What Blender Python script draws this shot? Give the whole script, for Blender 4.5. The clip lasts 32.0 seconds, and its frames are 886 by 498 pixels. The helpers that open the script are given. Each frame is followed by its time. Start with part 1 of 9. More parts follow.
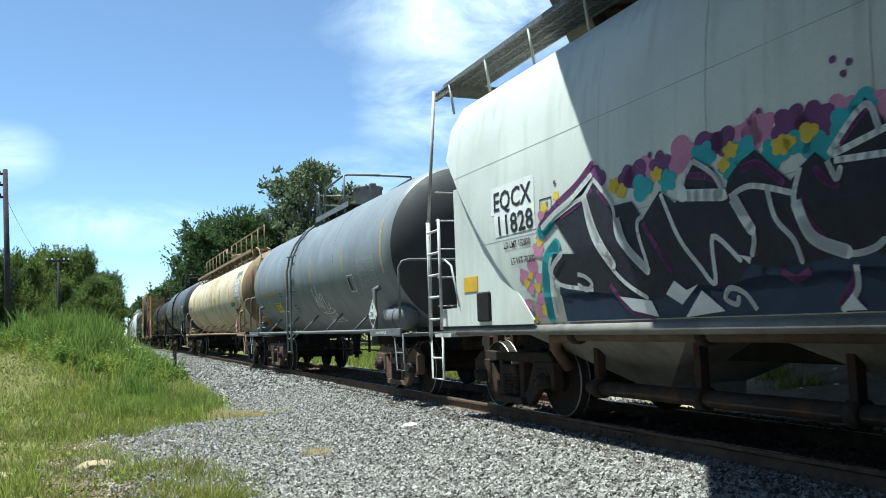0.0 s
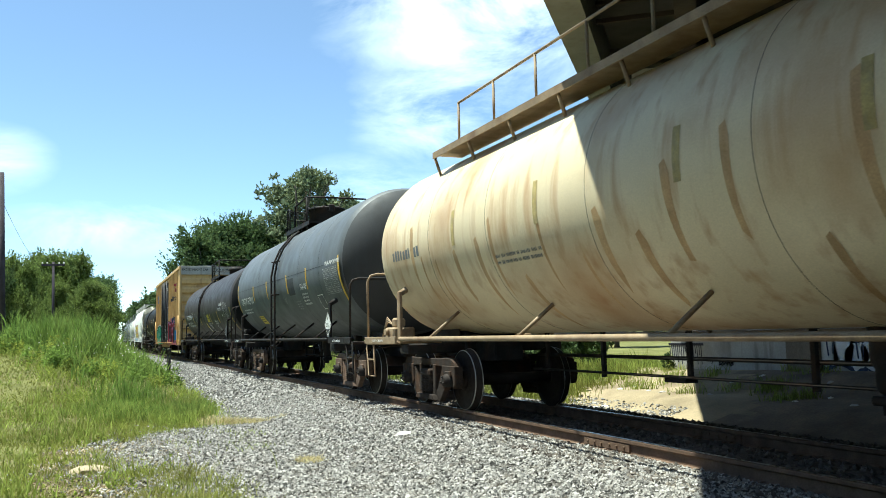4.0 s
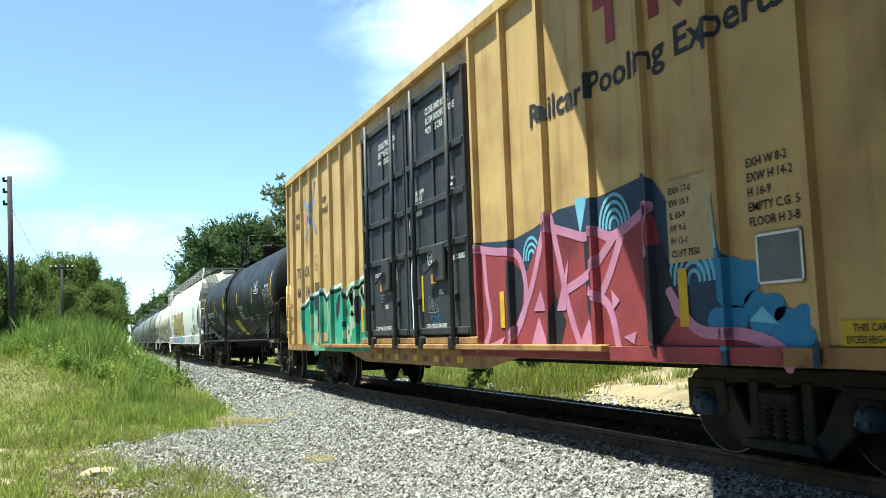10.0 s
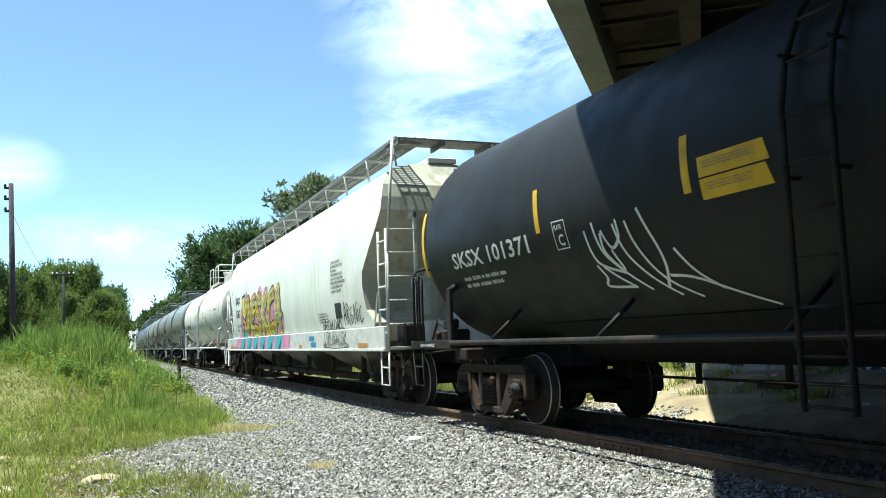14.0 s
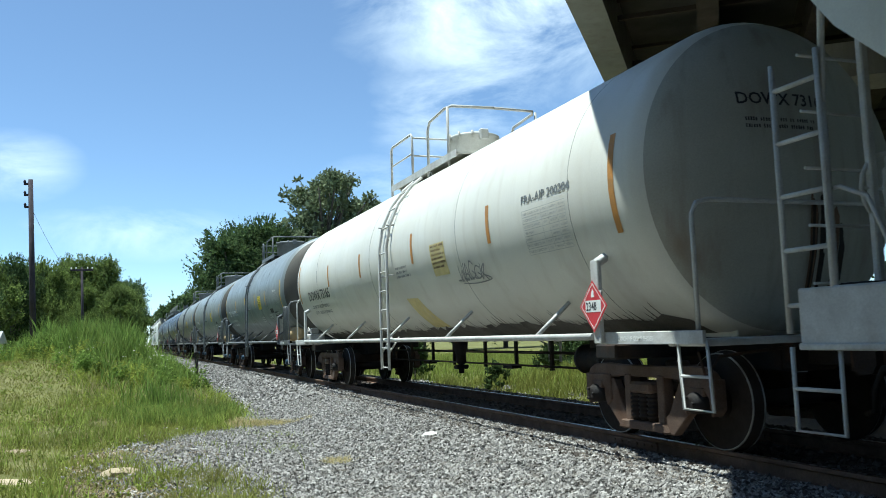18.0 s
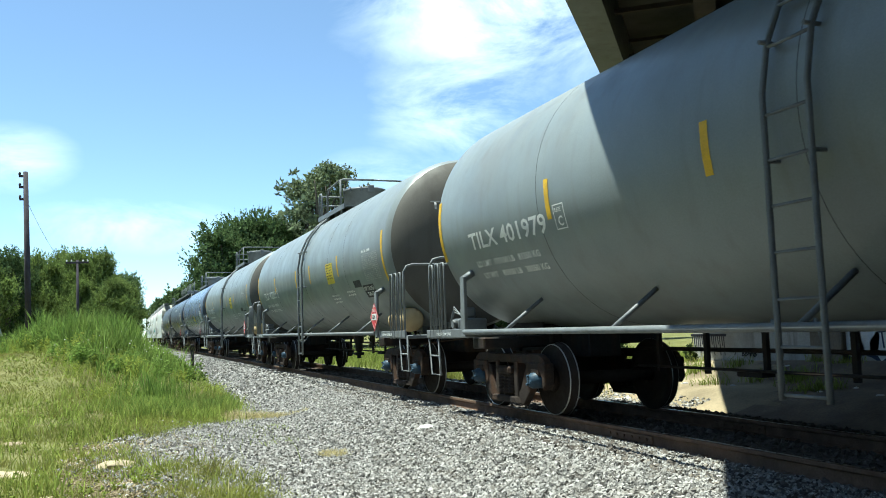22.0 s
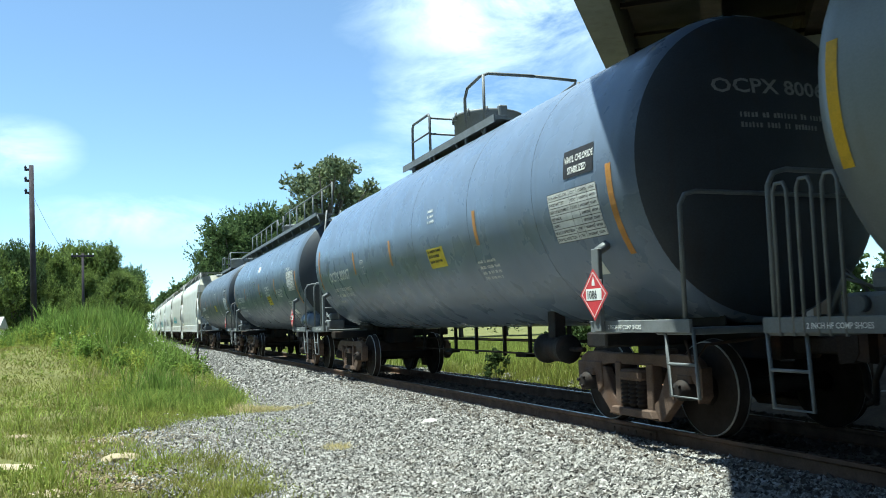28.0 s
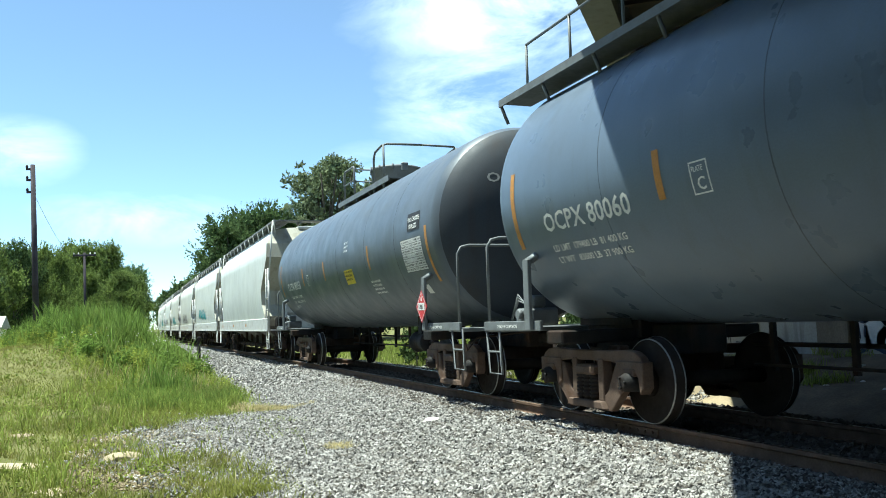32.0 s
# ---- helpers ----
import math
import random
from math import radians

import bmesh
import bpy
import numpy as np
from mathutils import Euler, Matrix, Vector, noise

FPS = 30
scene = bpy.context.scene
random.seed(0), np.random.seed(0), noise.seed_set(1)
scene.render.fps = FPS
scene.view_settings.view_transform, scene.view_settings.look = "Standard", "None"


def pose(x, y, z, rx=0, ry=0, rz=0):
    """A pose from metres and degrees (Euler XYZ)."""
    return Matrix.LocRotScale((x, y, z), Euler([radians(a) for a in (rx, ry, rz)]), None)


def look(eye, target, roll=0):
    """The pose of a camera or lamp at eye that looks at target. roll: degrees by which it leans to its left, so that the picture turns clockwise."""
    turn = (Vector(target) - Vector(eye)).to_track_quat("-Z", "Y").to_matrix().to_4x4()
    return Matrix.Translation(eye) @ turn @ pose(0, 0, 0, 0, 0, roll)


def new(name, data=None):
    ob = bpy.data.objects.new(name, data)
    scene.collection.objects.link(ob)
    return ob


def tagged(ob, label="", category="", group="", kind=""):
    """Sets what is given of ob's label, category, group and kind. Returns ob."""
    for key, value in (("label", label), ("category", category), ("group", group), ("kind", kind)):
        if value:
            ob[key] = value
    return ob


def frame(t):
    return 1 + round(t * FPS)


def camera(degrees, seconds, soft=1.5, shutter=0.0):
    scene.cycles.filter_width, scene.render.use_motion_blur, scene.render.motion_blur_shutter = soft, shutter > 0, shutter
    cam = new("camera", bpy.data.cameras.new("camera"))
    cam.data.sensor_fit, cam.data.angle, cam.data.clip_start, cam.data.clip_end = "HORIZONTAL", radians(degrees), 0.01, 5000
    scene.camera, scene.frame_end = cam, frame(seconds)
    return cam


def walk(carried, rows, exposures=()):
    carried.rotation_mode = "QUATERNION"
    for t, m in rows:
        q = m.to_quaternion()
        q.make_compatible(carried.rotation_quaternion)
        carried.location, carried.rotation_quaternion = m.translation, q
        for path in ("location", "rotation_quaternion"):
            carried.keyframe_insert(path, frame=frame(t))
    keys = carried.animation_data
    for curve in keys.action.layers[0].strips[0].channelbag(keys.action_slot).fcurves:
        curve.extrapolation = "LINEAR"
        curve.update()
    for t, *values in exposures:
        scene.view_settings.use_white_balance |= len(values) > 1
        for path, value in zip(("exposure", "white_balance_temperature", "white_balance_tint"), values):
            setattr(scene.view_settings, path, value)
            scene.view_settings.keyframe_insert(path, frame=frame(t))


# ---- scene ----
cam = camera(55.2, 32.0, soft=0.9, shutter=0.06)
EYE = Vector((0.0, 0.0, 1.18))


def aim(yaw, pitch, roll):
    """The camera's pose: yaw to the right of the track's line, pitch up, roll."""
    a, b = radians(yaw), radians(pitch)
    way = Vector((math.sin(a) * math.cos(b), math.cos(a) * math.cos(b), math.sin(b)))
    return look(EYE, EYE + way, roll)


walk(cam, [
    (0, aim(22.34, 5.09, -1.97)), (0.5, aim(22.45, 5.09, -2.23)), (1, aim(22.52, 5.13, -2.19)), (1.5, aim(22.44, 5.37, -1.96)),
    (2, aim(23.07, 5.87, -1.57)), (2.5, aim(22.98, 6.30, -2.04)), (3, aim(22.59, 6.21, -1.43)), (3.5, aim(22.66, 5.95, -1.28)),
    (5.5, aim(22.44, 5.13, -1.52)), (6, aim(22.60, 5.15, -1.59)), (6.5, aim(22.65, 5.21, -1.54)), (7, aim(22.50, 5.38, -1.73)),
    (7.5, aim(22.32, 5.46, -1.80)), (8, aim(22.17, 5.63, -1.85)), (8.5, aim(22.15, 5.70, -1.75)), (9, aim(22.25, 5.46, -1.88)),
    (9.5, aim(22.23, 5.22, -2.13)), (10, aim(22.14, 5.56, -1.97)), (10.5, aim(22.15, 5.87, -2.19)), (11, aim(21.99, 5.90, -1.97)),
    (11.5, aim(21.92, 5.87, -2.06)), (12, aim(21.90, 5.93, -2.20)), (12.5, aim(21.79, 6.03, -2.23)), (13, aim(21.98, 6.12, -2.51)),
    (13.5, aim(22.18, 6.08, -2.31)), (14, aim(22.08, 5.97, -2.08)), (14.5, aim(21.86, 5.56, -2.10)), (15, aim(21.74, 5.21, -1.91)),
    (15.5, aim(21.67, 5.06, -2.17)), (17.5, aim(21.27, 5.55, -2.25)), (18, aim(21.00, 5.72, -1.92)), (18.5, aim(20.68, 5.83, -2.19)),
    (19, aim(20.70, 5.73, -2.05)), (19.5, aim(20.85, 5.63, -2.03)), (20, aim(20.88, 5.63, -2.03)), (20.5, aim(20.99, 5.48, -2.02)),
    (21, aim(21.20, 5.48, -1.98)), (21.5, aim(21.21, 5.33, -1.76)), (22, aim(21.25, 5.26, -1.82)), (22.5, aim(21.26, 5.18, -1.81)),
    (23, aim(21.36, 4.91, -1.75)), (23.5, aim(21.51, 4.97, -1.66)), (24, aim(21.47, 5.07, -1.73)), (24.5, aim(21.35, 5.27, -1.90)),
    (25, aim(21.15, 5.35, -1.96)), (25.5, aim(21.06, 5.38, -1.91)), (27.5, aim(20.92, 4.95, -1.59)), (28, aim(20.93, 4.89, -1.66)),
    (28.5, aim(20.99, 4.95, -1.71)), (29, aim(21.04, 4.96, -1.77)), (29.5, aim(21.09, 5.06, -1.82)), (30, aim(21.04, 5.12, -1.83)),
    (30.5, aim(20.96, 5.15, -1.98)), (31, aim(20.89, 5.00, -1.96)), (31.5, aim(20.84, 5.01, -1.80)), (32, aim(20.83, 4.80, -1.75)),
], exposures=[(0, 0.88, 5820, -4), (1, 1.20, 6220, -6), (3, 1.15, 6170, -6), (6, 1.32, 6270, -8), (10, 1.33, 6220, -8), (12, 1.21, 6020, -8), (14, 1.27, 6070, -7), (15, 0.97, 5970, -4), (18, 0.74, 5770, -4), (20, 0.85, 5770, -5), (22, 1.15, 6070, -7), (25, 1.16, 6070, -8), (29, 1.10, 5920, -8), (32, 1.20, 6020, -8)])

# ---- world and sun ----
SUN = Vector((-0.27, 0.165, 1.0)).normalized()
world = bpy.data.worlds.new("sky")
scene.world = world
world.use_nodes = True
wn, wl = world.node_tree.nodes, world.node_tree.links
wn.clear()


def wnode(kind, **props):
    n = wn.new(kind)
    for key, value in props.items():
        n.inputs[key].default_value = value
    return n


sky = wn.new("ShaderNodeTexSky")
sky.sky_type, sky.sun_disc = "NISHITA", False
sky.sun_elevation, sky.sun_rotation = math.asin(SUN.z), math.atan2(SUN.x, SUN.y)
sky.air_density, sky.dust_density, sky.ozone_density = 0.66, 0.0, 2.0
coord = wn.new("ShaderNodeTexCoord")


def cloud(az, el, wide, high, amount):
    """A soft patch of thin cloud round one direction of the sky, torn by noise."""
    a, e = radians(az), radians(el)
    sub = wn.new("ShaderNodeVectorMath")
    sub.operation = "SUBTRACT"
    wl.new(coord.outputs["Generated"], sub.inputs[0])
    sub.inputs[1].default_value = (math.sin(a) * math.cos(e), math.cos(a) * math.cos(e), math.sin(e))
    turn = wn.new("ShaderNodeMapping")
    turn.vector_type = "POINT"
    turn.inputs["Rotation"].default_value = (0, 0, a)
    wl.new(sub.outputs[0], turn.inputs["Vector"])
    size = wn.new("ShaderNodeMapping")
    size.inputs["Scale"].default_value = (1 / math.tan(radians(wide)), 1.5, 1 / math.tan(radians(high)))
    wl.new(turn.outputs[0], size.inputs["Vector"])
    length = wn.new("ShaderNodeVectorMath")
    length.operation = "LENGTH"
    wl.new(size.outputs[0], length.inputs[0])
    ramp = wn.new("ShaderNodeMapRange")
    ramp.interpolation_type = "SMOOTHSTEP"
    ramp.inputs["From Min"].default_value, ramp.inputs["From Max"].default_value = 1.0, 0.0
    ramp.inputs["To Min"].default_value, ramp.inputs["To Max"].default_value = 0.0, amount
    wl.new(length.outputs["Value"], ramp.inputs["Value"])
    return ramp.outputs[0]


patches = [cloud(26, 22, 14, 9, 1.3), cloud(23, 15, 9, 6, 0.9), cloud(18, 10, 8, 3, 0.7), cloud(1, 7.0, 9, 2.4, 0.9),
           cloud(-6, 11, 5, 3, 0.8), cloud(-40, 20, 30, 10, 0.7), cloud(80, 30, 40, 15, 0.8), cloud(190, 25, 60, 12, 0.7)]
total = patches[0]
for p in patches[1:]:
    add = wn.new("ShaderNodeMath")
    add.operation = "MAXIMUM"
    wl.new(total, add.inputs[0])
    wl.new(p, add.inputs[1])
    total = add.outputs[0]
stretch = wn.new("ShaderNodeMapping")
stretch.inputs["Scale"].default_value = (4.0, 4.0, 9.0)
wl.new(coord.outputs["Generated"], stretch.inputs["Vector"])
torn = wnode("ShaderNodeTexNoise", Scale=1.6, Detail=8.0, Roughness=0.62, Distortion=0.35)
wl.new(stretch.outputs[0], torn.inputs["Vector"])
thin = wnode("ShaderNodeMapRange")
for key, value in (("From Min", 0.34), ("From Max", 0.80), ("To Min", 0.0), ("To Max", 1.0)):
    thin.inputs[key].default_value = value
wl.new(torn.outputs["Fac"], thin.inputs["Value"])
veil = wn.new("ShaderNodeMath")
veil.operation, veil.use_clamp = "MULTIPLY", True
wl.new(total, veil.inputs[0])
wl.new(thin.outputs[0], veil.inputs[1])
mix = wn.new("ShaderNodeMix")
mix.data_type = "RGBA"
mix.inputs["B"].default_value = (9.2, 9.5, 9.6, 1)
haze = wn.new("ShaderNodeMath")
haze.operation = "MAXIMUM"
haze.inputs[1].default_value = 0.035
wl.new(veil.outputs[0], haze.inputs[0])
wl.new(haze.outputs[0], mix.inputs["Factor"])
wl.new(sky.outputs[0], mix.inputs["A"])
background = wnode("ShaderNodeBackground", Strength=0.104)
wl.new(mix.outputs["Result"], background.inputs["Color"])
wl.new(background.outputs[0], wn.new("ShaderNodeOutputWorld").inputs["Surface"])

sun_light = bpy.data.lights.new("sun", "SUN")
sun_light.energy, sun_light.angle, sun_light.color = 5.0, radians(0.55), (1.0, 0.955, 0.88)
sun = new("sun", sun_light)
sun.matrix_world = look((0, 0, 60), Vector((0, 0, 60)) - SUN)

# ---- materials ----
def paint(name, col, rough=0.6, metal=0.0, var=0.12, scale=2.0, dirt=None, dirt_amount=0.0, streak=0.0, bump=0.15, fine=60.0, spread=0.0, spec=0.25, leaf=0.0):
    """A worn surface: two scales of tone, patches of dirt, streaks that run down, fine relief. spread: tone differs from piece to piece."""
    m = bpy.data.materials.new(name)
    m.use_nodes = True
    n, l = m.node_tree.nodes, m.node_tree.links
    bsdf = n["Principled BSDF"]
    bsdf.inputs["Metallic"].default_value, bsdf.inputs["Specular IOR Level"].default_value = metal, spec
    tc = n.new("ShaderNodeTexCoord")

    def noise_at(size, detail=5.0, stretched=None):
        t = n.new("ShaderNodeTexNoise")
        t.inputs["Scale"].default_value, t.inputs["Detail"].default_value = size, detail
        if stretched:
            mp = n.new("ShaderNodeMapping")
            mp.inputs["Scale"].default_value = stretched
            l.new(tc.outputs["Object"], mp.inputs["Vector"])
            l.new(mp.outputs[0], t.inputs["Vector"])
        else:
            l.new(tc.outputs["Object"], t.inputs["Vector"])
        return t.outputs["Fac"]

    def ranged(value, a, b, lo, hi):
        r = n.new("ShaderNodeMapRange")
        for key, v in (("From Min", a), ("From Max", b), ("To Min", lo), ("To Max", hi)):
            r.inputs[key].default_value = v
        l.new(value, r.inputs["Value"])
        return r.outputs[0]

    def mul(a, b):
        r = n.new("ShaderNodeMath")
        r.operation = "MULTIPLY"
        l.new(a, r.inputs[0])
        l.new(b, r.inputs[1])
        return r.outputs[0]

    tone = mul(ranged(noise_at(scale), 0.3, 0.7, 1 - var, 1 + var), ranged(noise_at(fine, 3.0), 0.3, 0.7, 1 - var * 0.7, 1 + var * 0.7))
    if spread:
        info = n.new("ShaderNodeNewGeometry")
        tone = mul(tone, ranged(info.outputs["Random Per Island"], 0, 1, 1 - spread, 1 + spread))
    base = n.new("ShaderNodeVectorMath")
    base.operation = "SCALE"
    base.inputs[0].default_value = col
    l.new(tone, base.inputs["Scale"])
    out = base.outputs[0]

    def over(factor, colour):
        nonlocal out
        mx = n.new("ShaderNodeMix")
        mx.data_type = "RGBA"
        l.new(factor, mx.inputs["Factor"])
        l.new(out, mx.inputs["A"])
        mx.inputs["B"].default_value = (*colour, 1)
        out = mx.outputs["Result"]

    if dirt:
        over(ranged(noise_at(scale * 0.8, 8.0), 0.5, 0.72, 0.0, dirt_amount), dirt)
        if streak:
            over(ranged(noise_at(1.0, 6.0, (5.0, 5.0, 0.35)), 0.52, 0.75, 0.0, streak), dirt)
    l.new(out, bsdf.inputs["Base Color"])
    l.new(ranged(noise_at(scale * 3), 0.3, 0.7, max(rough - 0.1, 0.05), min(rough + 0.1, 1)), bsdf.inputs["Roughness"])
    if leaf:
        back = n.new("ShaderNodeBsdfTranslucent")
        both = n.new("ShaderNodeMixShader")
        both.inputs["Fac"].default_value = leaf
        l.new(out, back.inputs["Color"])
        l.new(bsdf.outputs[0], both.inputs[1])
        l.new(back.outputs[0], both.inputs[2])
        l.new(both.outputs[0], n["Material Output"].inputs["Surface"])
    if bump:
        b = n.new("ShaderNodeBump")
        b.inputs["Strength"].default_value, b.inputs["Distance"].default_value = bump, 0.01
        l.new(noise_at(fine, 4.0), b.inputs["Height"])
        l.new(b.outputs[0], bsdf.inputs["Normal"])
    return m


RUST = (0.11, 0.055, 0.03)
GRIME = (0.035, 0.032, 0.03)
M_STEEL = paint("dark_cast_steel", (0.040, 0.032, 0.028), 0.8, 0.05, 0.25, 4, RUST, 0.6, 0.3, 0.4, spec=0.1)
M_RUSTY = paint("rusty_cast_steel", (0.125, 0.085, 0.064), 0.75, 0.1, 0.25, 4, RUST, 0.6, 0.3, 0.4)
M_BLACKSTEEL = paint("grimy_black_steel", (0.023, 0.022, 0.022), 0.65, 0.05, 0.25, 4, RUST, 0.3, 0.2, 0.3, spec=0.12)
M_WHEEL = paint("wheel_steel", (0.028, 0.022, 0.019), 0.7, 0.15, 0.2, 5, GRIME, 0.5, 0.0, 0.2, spec=0.12)
M_TREAD = paint("polished_tread", (0.34, 0.33, 0.32), 0.4, 0.8, 0.2, 5)
M_BLUE = paint("blue_bearing_cap", (0.03, 0.06, 0.095), 0.5, 0.0, 0.2, 8, GRIME, 0.5)
M_RAIL = paint("rail_rust", (0.15, 0.095, 0.065), 0.8, 0.1, 0.25, 6, (0.07, 0.05, 0.04), 0.6, 0.3, 0.4)
M_RAILTOP = paint("rail_head", (0.45, 0.42, 0.4), 0.3, 1.0, 0.12, 6)
M_TIE = paint("creosote_tie", (0.07, 0.055, 0.045), 0.9, 0, 0.3, 5, (0.16, 0.14, 0.12), 0.5, 0, 0.6, 90)
M_STONE = paint("ballast_stone", (0.25, 0.238, 0.225), 0.75, 0, 0.2, 8, (0.15, 0.125, 0.10), 0.5, 0, 0.5, 60, 0.85, spec=0.06)
M_BED = paint("ballast_bed", (0.14, 0.135, 0.13), 0.95, 0, 0.35, 16, (0.09, 0.08, 0.075), 0.8, 0, 1.0, 45)
# Two brownish stone tones, darkened for the shade of train and bridge.
M_BEDSHADE = paint("shaded_track_bed", (0.09, 0.077, 0.068), 0.95, 0, 0.35, 14, (0.15, 0.135, 0.125), 0.4, 0, 1.0, 45, spec=0.06)
M_SHADESTONE = paint("shaded_ballast_stone", (0.115, 0.10, 0.088), 0.95, 0, 0.25, 8, (0.06, 0.05, 0.045), 0.5, 0, 0.5, 60, 0.5, spec=0.06)
M_GROUND = paint("grass_soil", (0.135, 0.135, 0.05), 1.0, 0, 0.3, 0.6, (0.175, 0.15, 0.078), 0.5, 0, 1.0, 18, spec=0.06)
M_SAND = paint("pale_sand", (0.38, 0.31, 0.205), 1.0, 0, 0.2, 1.0, (0.17, 0.125, 0.08), 0.85, 0, 0.8, 30)
M_LAWN = paint("mown_lawn_blade", (0.225, 0.225, 0.062), 0.8, 0, 0.25, 0.5, (0.285, 0.25, 0.088), 0.5, 0, 0, 10, 0.4, leaf=0.2, spec=0.06)
M_BANKSAND = paint("bank_sand", (0.27, 0.215, 0.135), 1.0, 0, 0.25, 1.0, (0.13, 0.095, 0.06), 0.85, 0, 0.8, 30)
M_DUSTSTONE = paint("dusty_ballast_stone", (0.20, 0.175, 0.145), 0.9, 0, 0.25, 8, (0.11, 0.09, 0.07), 0.5, 0, 0.5, 60, 0.5)
M_GRASS = paint("grass_blade", (0.225, 0.245, 0.06), 0.75, 0, 0.2, 1.2, (0.30, 0.265, 0.10), 0.5, 0, 0, 10, 0.4, leaf=0.3, spec=0.06)
M_LIME = paint("lime_weed_leaf", (0.265, 0.30, 0.06), 0.7, 0, 0.25, 0.9, (0.20, 0.26, 0.055), 0.55, 0, 0, 10, 0.4, leaf=0.5, spec=0.06)
M_REED = paint("dark_reed_leaf", (0.185, 0.265, 0.062), 0.7, 0, 0.25, 0.7, (0.26, 0.29, 0.09), 0.4, 0, 0, 10, 0.4, leaf=0.45, spec=0.06)
M_WEED = paint("weed_leaf", (0.245, 0.295, 0.07), 0.7, 0, 0.25, 0.7, (0.35, 0.325, 0.12), 0.5, 0, 0, 10, 0.4, leaf=0.6, spec=0.06)
M_STRAW = paint("dry_grass", (0.46, 0.395, 0.20), 0.9, 0, 0.2, 2, None, 0, 0, 0, 10, 0.3, leaf=0.3)
M_FLOWER = paint("white_flower", (0.42, 0.42, 0.34), 0.8, 0, 0.1, 5)
M_LEAF = paint("tree_leaf", (0.085, 0.125, 0.048), 0.6, 0, 0.3, 0.35, (0.115, 0.155, 0.06), 0.6, 0, 0, 10, 0.5, leaf=0.3, spec=0.06)
M_LEAF_LIGHT = paint("pale_tree_leaf", (0.165, 0.215, 0.06), 0.6, 0, 0.3, 0.35, (0.20, 0.235, 0.085), 0.6, 0, 0, 10, 0.5, leaf=0.35, spec=0.06)
M_LEAF_GREY = paint("grey_green_tree_leaf", (0.185, 0.22, 0.125), 0.6, 0, 0.3, 0.35, (0.26, 0.28, 0.175), 0.6, 0, 0, 10, 0.5, leaf=0.3, spec=0.06)
M_BARK = paint("bark", (0.13, 0.11, 0.09), 0.95, 0, 0.3, 4, GRIME, 0.4, 0.3, 0.8, 30)
M_POLE = paint("weathered_pole", (0.06, 0.05, 0.058), 0.9, 0, 0.25, 3, GRIME, 0.4, 0.5, 0.6, 30)
M_CONCRETE = paint("concrete", (0.42, 0.41, 0.37), 0.9, 0, 0.12, 1.0, (0.2, 0.19, 0.17), 0.45, 0.5, 0.3, 30)
M_WALL = paint("weathered_pier_wall", (0.36, 0.355, 0.33), 0.9, 0, 0.15, 0.8, (0.10, 0.09, 0.08), 0.7, 0.75, 0.3, 30)
# Brown soil with the bridge's shade put into its tone.
M_SHADEDIRT = paint("shaded_brown_dirt", (0.19, 0.145, 0.10), 1.0, 0, 0.25, 1.5, (0.09, 0.07, 0.05), 0.6, 0, 0.9, 25)
M_GIRDER = paint("bridge_girder", (0.20, 0.205, 0.185), 0.7, 0, 0.12, 1.0, (0.12, 0.1, 0.08), 0.4, 0.4, 0.2)
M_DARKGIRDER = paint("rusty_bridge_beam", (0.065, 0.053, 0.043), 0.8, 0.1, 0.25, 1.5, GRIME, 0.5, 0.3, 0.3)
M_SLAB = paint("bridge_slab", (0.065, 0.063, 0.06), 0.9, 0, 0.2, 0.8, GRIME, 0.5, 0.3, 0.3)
M_YELLOW = paint("yellow_reflector", (0.68, 0.42, 0.03), 0.45, 0, 0.12, 6, (0.3, 0.2, 0.05), 0.4)
M_ORANGE = paint("faded_orange_reflector", (0.48, 0.23, 0.06), 0.5, 0, 0.15, 6, (0.3, 0.2, 0.1), 0.5)
M_PANEL = paint("yellow_panel", (0.66, 0.52, 0.05), 0.5, 0, 0.1, 6)
M_FADED = paint("faded_yellow_panel", (0.66, 0.56, 0.26), 0.6, 0, 0.1, 6, (0.6, 0.55, 0.4), 0.5)
M_WHITE = paint("white_stencil", (0.78, 0.78, 0.76), 0.6, 0, 0.1, 6, (0.4, 0.4, 0.38), 0.3)
M_FRESH = paint("fresh_white_paint", (0.86, 0.86, 0.84), 0.5, 0, 0.06, 6, (0.6, 0.6, 0.57), 0.25)
M_SCUFF = paint("faint_chalk", (0.075, 0.075, 0.075), 0.7, 0, 0.3, 8)
M_DULLWHITE = paint("worn_white_stencil", (0.45, 0.45, 0.44), 0.6, 0, 0.2, 8, (0.2, 0.2, 0.2), 0.5)
M_INK = paint("black_stencil", (0.035, 0.035, 0.04), 0.6, 0, 0.15, 6)
M_RED = paint("red_placard", (0.55, 0.05, 0.06), 0.45, 0, 0.1, 6)
M_BELLY = paint("belly_grime_and_dark", (0.13, 0.12, 0.105), 0.6, 0, 0.3, 2, (0.10, 0.09, 0.08), 0.5)
M_GOLD = paint("faded_yellow_stencil", (0.42, 0.33, 0.14), 0.6, 0, 0.2, 8, (0.25, 0.22, 0.15), 0.6)

